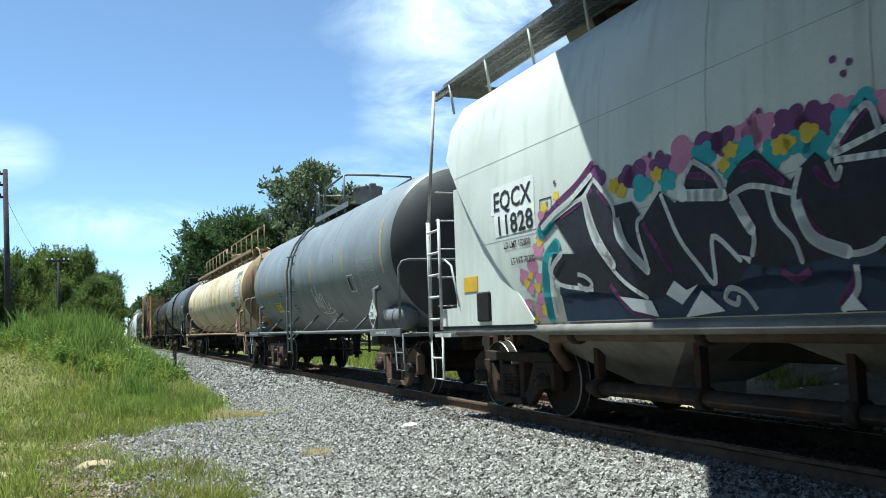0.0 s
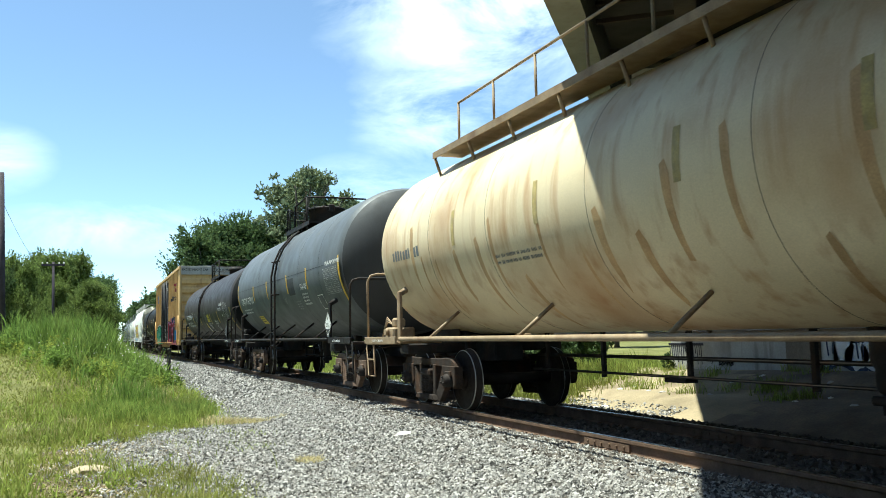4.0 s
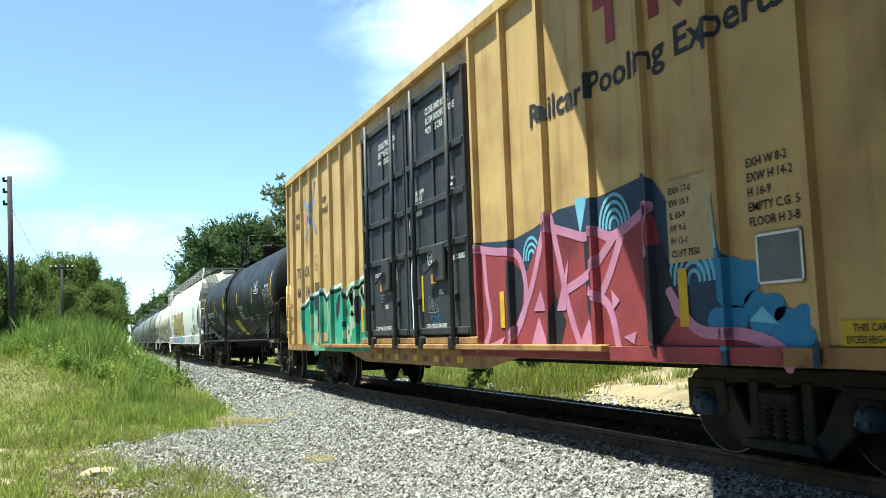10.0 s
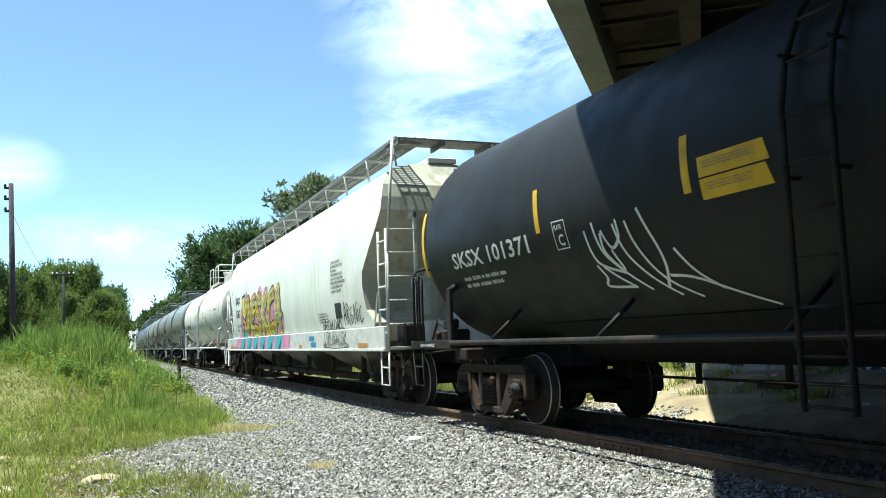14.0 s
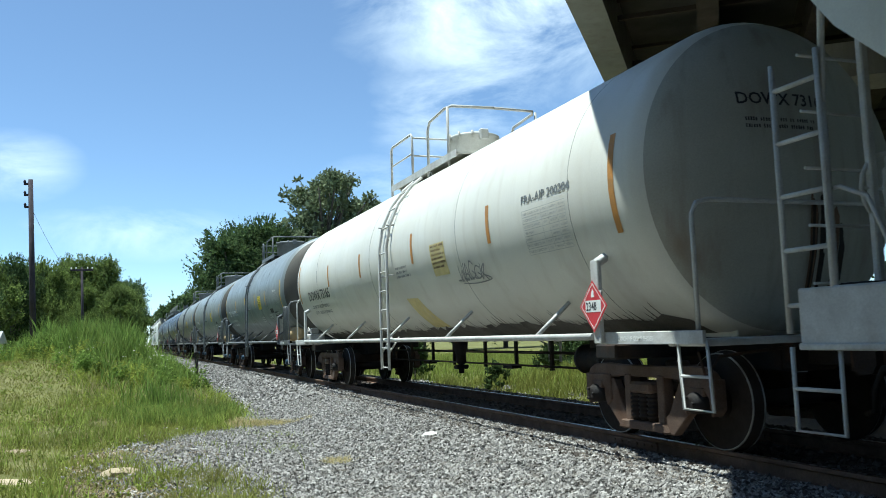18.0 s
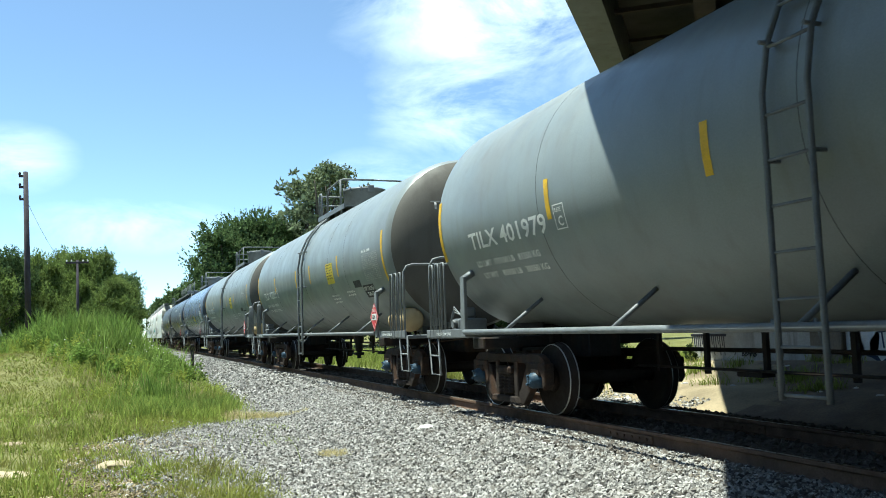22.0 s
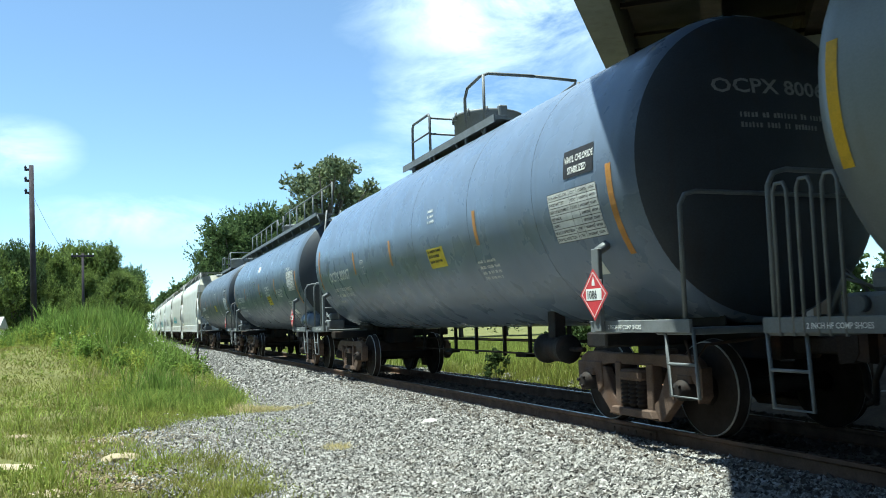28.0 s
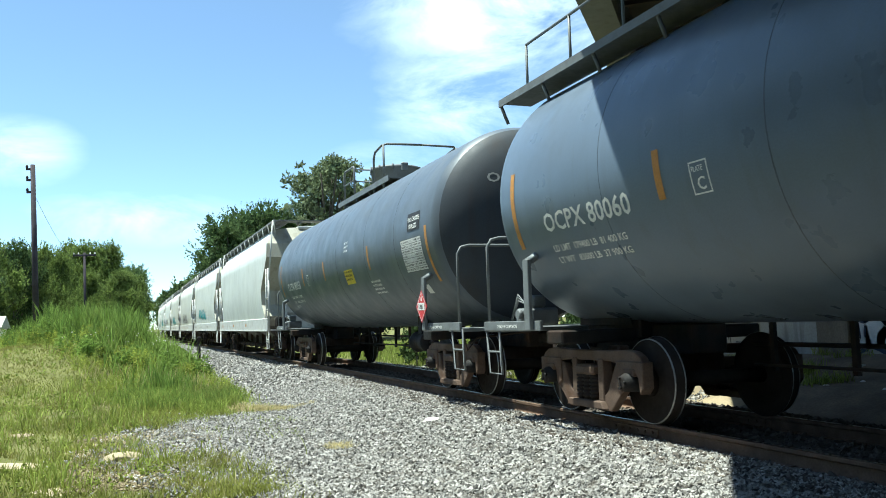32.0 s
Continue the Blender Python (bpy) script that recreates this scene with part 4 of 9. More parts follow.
                yy = y + s * (0.05 - 0.24 * k)
                pipe(bm, [(x * 1.53, yy - 0.07, 1.0), (x * 1.53, yy - 0.07, 2.08), (x * 1.53, yy - 0.04, 2.14), (x * 1.53, yy + 0.04, 2.14), (x * 1.53, yy + 0.07, 2.08), (x * 1.53, yy + 0.07, 1.0)], 0.016, 6)
                part("grab_iron", bm, trim, car, "tall loop grab iron")
        for x in (-1, 1):
            bm = bmesh.new()
            yy = y + s * 0.1
            pipe(bm, [(x * 1.5, yy - 0.2, 1.05), (x * 1.47, yy - 0.2, 0.45), (x * 1.47, yy + 0.2, 0.45), (x * 1.5, yy + 0.2, 1.05)], 0.017, 6)
            rod(bm, (x * 1.485, yy - 0.2, 0.74), (x * 1.485, yy + 0.2, 0.74), 0.015, 6)
            part("sill_step", bm, trim, car, "bent stirrup step")
        car_end(car, s * (half + 1.25), s < 0)
    # manway and platform on top
    top = centre + radius
    bm = bmesh.new()
    if dome_kind == "round":
        spun(bm, [(top - 0.1, dome_r), (top + 0.44, dome_r), (top + 0.45, dome_r + 0.025), (top + 0.50, dome_r + 0.025), (top + 0.53, dome_r - 0.05), (top + 0.54, 0.05)], "z", 32, True, (0, dome, 0))
        box(bm, -0.08, 0.08, dome - dome_r - 0.08, dome - dome_r + 0.04, top + 0.36, top + 0.56, 0.02)
        for k in range(5):
            a = 0.5 + k * 0.55
            rod(bm, (-(dome_r + 0.02) * math.sin(a), dome + (dome_r + 0.02) * math.cos(a), top + 0.40), (-(dome_r + 0.02) * math.sin(a), dome + (dome_r + 0.02) * math.cos(a), top + 0.54), 0.025, 6)
    else:
        spun(bm, [(top - 0.1, 0.3), (top + 0.2, 0.3), (top + 0.21, 0.33), (top + 0.3, 0.33), (top + 0.38, 0.22), (top + 0.40, 0.04)], "z", 24, True, (0, dome, 0))
        rod(bm, (0.2, dome + 0.8, top - 0.05), (0.2, dome + 0.8, top + 0.25), 0.1, 12)
    part("dome", bm, trim, car, "round manway dome on top")
    w0, w1 = walkway or (dome - 1.0, dome + 1.5)
    if rail_style != "long":
        foot = centre + math.sqrt(radius ** 2 - 0.86 ** 2)
        w0 = (hoops[3] if hoops else w1 - 2.4) - 0.4
        for x in (-1, 1):
            bm = bmesh.new()
            box(bm, x * 0.62 - 0.26, x * 0.62 + 0.26, w0, w1, top - 0.10, top - 0.07)
            box(bm, x * 0.88 - 0.012, x * 0.88 + 0.012, w0, w1, top - 0.15, top - 0.03)
            part("platform", bm, trim, car, "perforated steel platform beside the dome")
            for k in range(4):
                yy = w0 + (w1 - w0) * (k + 0.5) / 4
                bm = bmesh.new()
                rod(bm, (x * 0.86, yy, top - 0.1), (x * 0.8, yy, foot - 0.03), 0.02, 5)
                part("platform_leg", bm, trim, car)
            h1, h1b, h2, h2b, rise = hoops or (w1, w1 - 0.3, w1 - 0.95, w1 - 2.4, 0.6)
            bm = bmesh.new()
            pipe(bm, [(x * 0.85, h1, foot - 0.05), (x * 0.85, h1, top + rise - 0.06), (x * 0.85, h1 - 0.06, top + rise), (x * 0.85, h1b + 0.06, top + rise), (x * 0.85, h1b, top + rise - 0.06), (x * 0.85, h1b, foot + 0.05)], 0.026, 6)
            part("safety_hoop", bm, trim, car, "bent pipe safety rail")
            bm = bmesh.new()
            pipe(bm, [(x * 0.85, h2, foot - 0.05), (x * 0.85, h2, top + rise - 0.16), (x * 0.85, h2 - 0.12, top + rise - 0.02), (x * 0.85, h2b + 0.15, top + rise + 0.03), (x * 0.78, h2b, top + rise + 0.04), (0.0, h2b - 0.05, top + rise + 0.04)], 0.026, 6)
            part("safety_hoop", bm, trim, car, "bent pipe safety rail across the top")
            bm = bmesh.new()
            rod(bm, (x * 0.85, h2b + 0.03, foot - 0.05), (x * 0.85, h2b + 0.03, top + rise + 0.03), 0.026, 6)
            part("rail_post", bm, trim, car)
            bm = bmesh.new()
            rod(bm, (x * 0.85, h1, top + rise * 0.5), (x * 0.85, h1b, top + rise * 0.5), 0.018, 6)
            part("middle_rail", bm, trim, car)
        for yy, zz in ((h1b, top + rise - 0.08), (h1b, top + rise * 0.45)):
            bm = bmesh.new()
            rod(bm, (-0.85, yy, zz), (0.85, yy, zz), 0.02, 6)
            part("cross_rail", bm, trim, car)
    else:
        bm = bmesh.new()
        box(bm, -1.12, -0.62, w0, w1, top - 0.09, top - 0.06)
        box(bm, -1.135, -1.11, w0, w1, top - 0.14, top - 0.04)
        part("platform", bm, trim, car, "long perforated walkway on top")
        n = max(6, int((w1 - w0) / 1.25))
        for k in range(n + 1):
            yy = w0 + (w1 - w0) * k / n
            bm = bmesh.new()
            rod(bm, (-1.1, yy, top - 0.1), (-0.99, yy, centre + math.sqrt(radius ** 2 - 0.99 ** 2) - 0.03), 0.024, 6)
            part("walkway_bracket", bm, trim, car)
            bm = bmesh.new()
            rod(bm, (-0.66, yy, top - 0.07), (-0.66, yy, top + 0.82), 0.022, 6)
            part("rail_post", bm, trim, car)
        bm = bmesh.new()
        pipe(bm, [(-0.66, w0, top + 0.78), (-0.66, dome - 0.9, top + 0.82), (-0.66, dome - 0.75, top + 0.6), (-0.66, dome + 0.55, top + 0.6), (-0.66, dome + 0.7, top + 0.82), (-0.66, w1, top + 0.82)], 0.022, 6)
        part("top_rail", bm, trim, car, "long pipe hand rail")
    # side ladder that bends over the shoulder
    if steps:
        for x in (-1, 1):
            bm = bmesh.new()
            for yy in (ladder_at - 0.22, ladder_at + 0.22):
                pts = [(x * (radius + 0.07), yy, 0.58), (x * (radius + 0.07), yy, 1.1), (x * (radius + 0.07), yy, centre + 0.1)]
                pts += [(x * (radius + 0.07) * math.cos(a), yy, centre + (radius + 0.07) * math.sin(a)) for a in (0.3, 0.55, 0.8, 0.95)]
                pipe(bm, pts, 0.027, 6)
            lad = part("ladder", bm, trim, car, "steel side ladder curved over the shoulder of the tank")
            for k in range(11):
                if k < 7:
                    p = (x * (radius + 0.065), 0.62 + k * 0.34)
                else:
                    a = 0.28 + (k - 7) * 0.22
                    p = (x * (radius + 0.07) * math.cos(a), centre + (radius + 0.07) * math.sin(a))
                bm = bmesh.new()
                rod(bm, (p[0], ladder_at - 0.22, p[1]), (p[0], ladder_at + 0.22, p[1]), 0.014, 6)
                part("rung", bm, trim, lad)
            for yy in (ladder_at - 0.22, ladder_at + 0.22):
                for a, b in (((x * (radius + 0.05), yy, 0.9), (x * (radius - 0.25), yy + 0.4, 1.15)), ((x * (radius + 0.07), yy, centre + 0.5), (x * (radius - 0.12), yy, centre + 0.5)), ((x * (radius + 0.07), yy, centre - 0.4), (x * (radius - 0.12), yy, centre - 0.4))):
                    bm = bmesh.new()
                    rod(bm, a, b, 0.018, 5)
                    part("ladder_stay", bm, trim, lad)
    # reflector stripes
    for y, z, h in stripes:
        mark("reflector_stripe", [rect(-y, z, 0.1, h)], skin, stripe or M_YELLOW, car, 0.004, "vertical reflector stripe")
    # diamond placard in its holder
    if placard:
        y = -half + placard_at
        s = Skin(depth=lambda z: radius + 0.0)
        bm = bmesh.new()
        box(bm, -radius + 0.005, -radius + 0.018, y - 0.15, y + 0.15, 1.26, 1.56, 0.004)
        box(bm, -radius + 0.015, -radius + 0.06, y - 0.05, y + 0.05, 1.3, 1.5, 0.004)
        part("placard_holder", bm, trim, car)
        cy, cz, r = -y, 1.41, 0.268
        mark("placard", [[(cy - r, cz), (cy, cz - r), (cy + r, cz), (cy, cz + r)]], s, placard[0], car, 0.0, "diamond hazard placard")
        r2 = r * 0.88
        rim = []
        for k in range(4):
            p0, p1 = [((cy - q, cz), (cy, cz - q), (cy + q, cz), (cy, cz + q)) for q in (r2, r2 * 0.94)]
            rim.append([p0[k], p0[(k + 1) % 4], p1[(k + 1) % 4], p1[k]])
        mark("placard_rim", rim, s, M_INK if placard[0] is M_WHITE else M_DULLWHITE if placard[0] is M_INK else M_WHITE, car, 0.003)
        if placard[0] is M_WHITE:
            mark("placard_field", [[(cy - r * 0.62, cz - 0.09), (cy, cz - r * 0.74), (cy + r * 0.62, cz - 0.09)]], s, M_INK, car, 0.002)
        if placard[1]:
            mark("placard_field", [rect(cy - 0.15, cz - 0.06, 0.3, 0.12)], s, M_WHITE, car, 0.003)
            letters(placard[1], y + 0.135, cz - 0.042, 0.085, s, M_INK, car, 0.85, 0.005)
        mark("placard_symbol", [[(cy - 0.03, cz + 0.09), (cy + 0.03, cz + 0.09), (cy + 0.02, cz + 0.15), (cy, cz + 0.18), (cy - 0.025, cz + 0.14)]], s, M_WHITE if placard[0] is M_RED else M_INK, car, 0.003)
    truck(car, -half, caps, steel)
    truck(car, half, caps, steel)
    CARS.append((car, mid, half))
    return car, skin, mid

# ---- covered hoppers ----
def hopper_car(label, front, rear, body, trim, style, detail=True):
    """A covered hopper with round sides and sloping ends. style 'smooth': bulged sides on a deep sill; 'pressure': rounder and bare below."""
    mid, half = (front + rear) / 2, (rear - front) / 2
    car = thing("hopper_car", label, "hopper car", "freight train")
    section = [(0.0, 4.55), (0.55, 4.52), (1.0, 4.42), (1.28, 4.24), (1.42, 3.95), (1.52, 3.5), (1.57, 2.9), (1.58, 2.4), (1.55, 1.9), (1.48, 1.45), (1.42, 1.16)]
    if style == "ribbed":
        section = [(0.0, 4.62), (0.6, 4.60), (1.0, 4.54), (1.22, 4.46), (1.24, 4.36), (1.34, 4.32), (1.36, 4.2), (1.44, 4.16), (1.46, 4.02), (1.52, 3.98), (1.55, 3.5), (1.58, 2.9), (1.59, 2.4), (1.57, 1.9), (1.53, 1.5), (1.48, 1.16)]

    def depth(z):
        for (x0, z0), (x1, z1) in zip(section, section[1:]):
            if z1 <= z <= z0:
                return x0 + (x1 - x0) * (z0 - z) / (z0 - z1)
        return section[-1][0]

    ring = section + [(-x, z) for x, z in section[::-1]][:-1]
    top_end, belly = half + 0.85, half - (1.65 if style == "pressure" else 0.85)

    def end_y(z):
        if style != "pressure":
            rim = ((1.16, half + 0.3), (1.5, half + 0.5), (1.75, half + 0.12), (2.2, half), (2.47, half + 0.04), (3.2, half + 0.86), (3.5, half + 1.1), (3.95, half + 1.0), (4.2, half + 0.7), (4.7, half + 0.2))
            for (z0, a0), (z1, a1) in zip(rim, rim[1:]):
                if z <= z1:
                    return a0 + (a1 - a0) * (z - z0) / (z1 - z0)
        if z > 3.6:
            return top_end - 0.55 * ((z - 3.6) / 0.95) ** 2
        return belly + (top_end - belly) * ((z - 1.16) / 2.44) ** (0.9 if style == "pressure" else 0.8)

    if style == "smooth":
        section = [(0.0, 4.55), (0.55, 4.52), (1.0, 4.42), (1.28, 4.24), (1.4, 4.0), (1.47, 3.75), (1.52, 3.5), (1.55, 3.2), (1.57, 2.9), (1.58, 2.47), (1.57, 2.2), (1.555, 2.0), (1.53, 1.75), (1.49, 1.5), (1.42, 1.16)]
        ring = section + [(-x, z) for x, z in section[::-1]][:-1]

    bm = bmesh.new()
    n = 18
    rings = []
    for k in range(n + 1):
        s = -1 + 2 * k / n
        rings.append([bm.verts.new((x, s * end_y(z), z)) for x, z in ring])
    for r0, r1 in zip(rings, rings[1:]):
        for j in range(len(ring)):
            f = bm.faces.new((r0[j], r0[(j + 1) % len(ring)], r1[(j + 1) % len(ring)], r1[j]))
            f.smooth = True
    # Both end faces take a soiled tone darkened for their shade.
    for r in (rings[0], rings[-1]):
        for j in range(len(section) - 1):
            a, b = j, j + 1
            c, d = (len(ring) - b) % len(ring), (len(ring) - a) % len(ring)
            quad = [r[a], r[b], r[c], r[d]] if a else [r[0], r[b], r[c]]
            bm.faces.new(quad).material_index = 1
    for r in (rings[0], rings[-1]):
        loop = set(r)
        for v in r:
            for e in v.link_edges:
                if e.other_vert(v) in loop:
                    e.smooth = False
    part("body", bm, body, car).data.materials.append(P_HOPEND if detail else body)
    skin = Skin(depth=depth)
    # seams of the side sheets
    for k in range(1, 6):
        s = -1 + 2 * k / 6
        mark("sheet_seam", [rect(-s * belly - 0.005, z0, 0.01, z1 - z0) for z0, z1 in ((1.2, 2.0), (2.0, 3.0), (3.0, 3.9))], skin, trim, car, 0.003)
    # side sills
    for x in (-1, 1):
        bm = bmesh.new()
        if style == "pressure":
            rod(bm, (x * 1.42, -half - 1.2, 1.08), (x * 1.42, half + 1.2, 1.08), 0.06, 10)
            box(bm, x * 1.36 - 0.06, x * 1.36 + 0.06, -half - 1.1, half + 1.1, 1.1, 1.18, 0.01)
        else:
            box(bm, x * 1.54 - 0.05, x * 1.54 + 0.05, -half - 1.35, half + 1.35, 1.0, 1.42, 0.015)
            box(bm, x * 1.56 - 0.05, x * 1.56 + 0.05, -half - 1.35, half + 1.35, 0.98, 1.03, 0.01)
        part("side_sill", bm, T_UNDERBODY if style == "pressure" else trim, car, "painted steel side sill")
    bm = bmesh.new()
    box(bm, -0.25, 0.25, -half - 1.3, half + 1.3, 0.72, 1.05, 0.02)
    part("center_sill", bm, M_BLACKSTEEL, car)
    # discharge hoppers: light paint darkened for the shade under the body
    for k in range(3):
        y = (k - 1) * (half * 0.62)
        bm = bmesh.new()
        lo, hi = 0.32, half * 0.29
        quad = lambda w, l, z: [bm.verts.new((sx * w, y + sy * l, z)) for sx, sy in ((-1, -1), (1, -1), (1, 1), (-1, 1))]
        a, b, c = quad(1.38, hi, 1.18), quad(0.5, lo, 0.45), quad(0.5, lo, 0.32)
        for p, q in ((a, b), (b, c)):
            for i in range(4):
                bm.faces.new((p[i], p[(i + 1) % 4], q[(i + 1) % 4], q[i]))
        bm.faces.new(c[::-1])
        part("discharge_hopper", bm, T_UNDERBODY, car, "tapered discharge hopper under the body, darkened for shade")
    bm = bmesh.new()
    pipe(bm, [(-0.95, -half + 1.9, 0.42), (-0.95, half - 1.9, 0.42)], 0.08, 10)
    part("discharge_pipe", bm, M_STEEL, car, "grimy unloading pipe along the bottom")
    if style == "pressure":
        bm = bmesh.new()
        pipe(bm, [(-0.9, half - 1.35, 0.62), (-1.1, half - 1.4, 0.86), (-1.22, half - 1.6, 0.98), (-1.22, half - 2.0, 1.02), (-1.22, -half + 2.0, 1.02)], 0.075, 10)
        part("air_pipe", bm, M_RUSTY, car, "rusty air pipe below the body")
        for k in range(5):
            y = half - 2.1 - (2 * half - 4.2) * k / 4
            bm = bmesh.new()
            spun(bm, [(y - 0.05, 0.07), (y - 0.05, 0.11), (y + 0.05, 0.11), (y + 0.05, 0.07)], "y", 12, True, (-1.22, 0, 1.02))
            part("pipe_flange", bm, M_STEEL, car)
    for k in range(6):
        y = -half + 2.1 + (2 * half - 4.2) * k / 5
        bm = bmesh.new()
        box(bm, -1.0, -0.9, y - 0.04, y + 0.04, 0.4, 1.1)
        spun(bm, [(y - 0.06, 0.09), (y - 0.06, 0.115), (y + 0.06, 0.115), (y + 0.06, 0.09)], "y", 12, True, (-0.95, 0, 0.42))
        part("pipe_hanger", bm, M_STEEL, car)
    # roof hatches and running board
    bm = bmesh.new()
    box(bm, -0.3, 0.3, -half - 0.4, half + 0.4, 4.55, 4.66, 0.02)
    part("roof_hatch", bm, trim, car, "long trough hatch along the roof")
    for x in (-1, 1):
        bm = bmesh.new()
        reach = 1.2 if style == "pressure" else 1.5
        y0, y1 = -half - reach, half + reach
        z = 4.72
        for dx in (0.78, 0.96, 1.14, 1.32):
            box(bm, x * dx - 0.014, x * dx + 0.014, y0, y1, z - 0.03, z + 0.03)
        if style == "ribbed":
            box(bm, x * 1.05 - 0.26, x * 1.05 + 0.26, y0, y1, z - 0.012, z + 0.012)
        part("running_board", bm, T_MESH, car, "steel grating running board along the roof edge")
        if style != "ribbed":
            count = int((y1 - y0) / 0.045)
            corners = [(x * 1.05 + sx * 0.26, y0 + 0.045 * k + sy * 0.011, z + sz * 0.012) for k in range(count) for sx in (-1, 1) for sy in (-1, 1) for sz in (-1, 1)]
            sides = [tuple(8 * k + i for i in q) for k in range(count) for q in ((0, 1, 3, 2), (4, 6, 7, 5), (0, 4, 5, 1), (2, 3, 7, 6), (0, 2, 6, 4), (1, 5, 7, 3))]
            me = bpy.data.meshes.new("grating")
            me.from_pydata(corners, [], sides)
            me.materials.append(T_MESH)
            tagged(part("grating", me, None, car, "cross bars of the steel grating"), kind="stuff")
        for k in range(13):
            yy = y0 + 0.2 + (y1 - y0 - 0.4) * k / 12
            bm = bmesh.new()
            rod(bm, (x * 1.32, yy, z - 0.02), (x * 1.26, yy, 4.26), 0.02, 5)
            if style == "smooth":
                box(bm, min(x * 0.8, x * 1.3), max(x * 0.8, x * 1.3), yy - 0.02, yy + 0.02, z - 0.06, z - 0.02)
            part("board_bracket", bm, trim, car)
    # ends: posts, ladders, platforms
    for s in (-1, 1):
        y = s * (half + 1.25)
        bm = bmesh.new()
        for x in (-0.92, 0.92):
            box(bm, x - 0.035, x + 0.035, min(y, y - s * 0.06), max(y, y - s * 0.06), 1.0, 3.5, 0.01)
            box(bm, x - 0.05, x + 0.05, min(s * (half + 0.6), y), max(s * (half + 0.6), y), 3.35, 3.45)
        box(bm, -1.54, 1.54, min(y - s * 0.5, y + s * 0.1), max(y - s * 0.5, y + s * 0.1), 1.0, 1.05)
        box(bm, -0.7, 0.7, min(y - s * 0.5, y), max(y - s * 0.5, y), 1.05, 1.5, 0.03)
        part("end_frame", bm, trim, car, "painted end posts and platform")
        for x in (-1, 1):
            bm = bmesh.new()
            top = 2.7 if style == "pressure" else 3.1
            for yy in (y - 0.22, y + 0.22):
                rod(bm, (x * 1.56, yy, 1.1), (x * 1.56, yy, top), 0.024, 6)
            rails = part("ladder", bm, trim, car, "steel end ladder")
            for k in range(5):
                z = 1.1 + (top - 1.1) * (k + 0.5) / 5
                bm = bmesh.new()
                rod(bm, (x * 1.56, y - 0.22, z), (x * 1.56, y + 0.22, z), 0.02, 6)
                part("rung", bm, trim, rails)
            bm = bmesh.new()
            pipe(bm, [(x * 1.55, y - 0.22, 1.0), (x * 1.55, y - 0.22, 0.4), (x * 1.55, y + 0.22, 0.4), (x * 1.55, y + 0.22, 1.0)], 0.018, 6)
            rod(bm, (x * 1.55, y - 0.22, 0.7), (x * 1.55, y + 0.22, 0.7), 0.016, 6)
            part("sill_step", bm, trim, car, "bent stirrup step")
            bm = bmesh.new()
            side = y + (0.22 if style == "pressure" else -0.22)
            rod(bm, (x * 1.56, side, 1.0), (x * 1.54, side, 2.7), 0.03, 6)
            rod(bm, (x * 1.54, side, 2.7), (x * 1.38, side, 4.72), 0.026, 6)
            part("corner_post", bm, trim, car, "thin painted post up to the roof walkway")
            for k in range(0 if style == "ribbed" else 5):
                bm = bmesh.new()
                rod(bm, (x * 1.5, y + s * 0.02, 1.45 + 0.42 * k), (x * 0.92, y + s * 0.02, 1.45 + 0.42 * k), 0.013, 5)
                part("rung", bm, trim, car)
        bm = bmesh.new()
        box(bm, -1.3, -0.9, y - 0.3, y + 0.1, 1.06, 1.45, 0.04)
        part("brake_gear", bm, M_BLACKSTEEL, car)
        bm = bmesh.new()
        spun(bm, [(1.5, 0.05), (1.52, 0.18), (1.9, 0.18), (1.92, 0.05)], "z", 14, True, (0.6, y - s * 0.3, 0))
        part("brake_cylinder", bm, M_BLACKSTEEL, car)
        if style == "pressure":
            for x in (-1, 1):
                bm = bmesh.new()
                pts = [(s * (half + 0.6), 3.05), (s * (half + 0.26), 3.05), (s * (half - 0.62), 2.15), (s * (half - 1.14), 1.63), (s * (half - 1.62), 1.2), (s * (half - 1.62), 1.15), (s * (half + 1.2), 1.15), (s * (half + 1.2), 1.4), (s * (half + 0.6), 1.4)]
                plate(bm, pts if s > 0 else pts[::-1], x * 1.485 - 0.01, x * 1.485 + 0.01)
                shear = part("shear_plate", bm, body, car, "white plate below the sloping end")
                bm = bmesh.new()
                box(bm, x * 1.5 - 0.03, x * 1.5 + 0.03, min(s * (half - 0.5), s * (half - 0.12)), max(s * (half - 0.5), s * (half - 0.12)), 1.2, 1.58, 0.02)
                part("tool_box", bm, M_BLACKSTEEL, shear, "dark box on the plate")
                bm = bmesh.new()
                box(bm, x * 1.5 - 0.004, x * 1.5 + 0.004, min(s * (half - 0.12), s * (half + 0.32)), max(s * (half - 0.12), s * (half + 0.32)), 1.6, 1.8)
                part("reflector", bm, M_YELLOW, shear, "orange reflector patch")
        bm = bmesh.new()
        box(bm, -1.33, 1.33, min(s * (half + 1.0), s * (half + 1.6)), max(s * (half + 1.0), s * (half + 1.6)), 4.69, 4.715)
        for x in (-1.3, -0.45, 0.45, 1.3):
            box(bm, x - 0.02, x + 0.02, min(s * (half + 0.95), s * (half + 1.61)), max(s * (half + 0.95), s * (half + 1.61)), 4.6, 4.69)
        part("crossover_board", bm, T_MESH, car, "grating across the roof end")
        bm = bmesh.new()
        yb = y - s * 0.12
        box(bm, -0.3, 0.35, min(yb, yb - s * 0.02), max(yb, yb - s * 0.02), 1.05, 2.35, 0.008)
        box(bm, -0.06, 0.06, min(yb - s * 0.02, yb - s * 0.14), max(yb - s * 0.02, yb - s * 0.14), 1.05, 4.3, 0.01)
        part("end_panel", bm, body, car, "painted end sheet with a middle post")
        bm = bmesh.new()
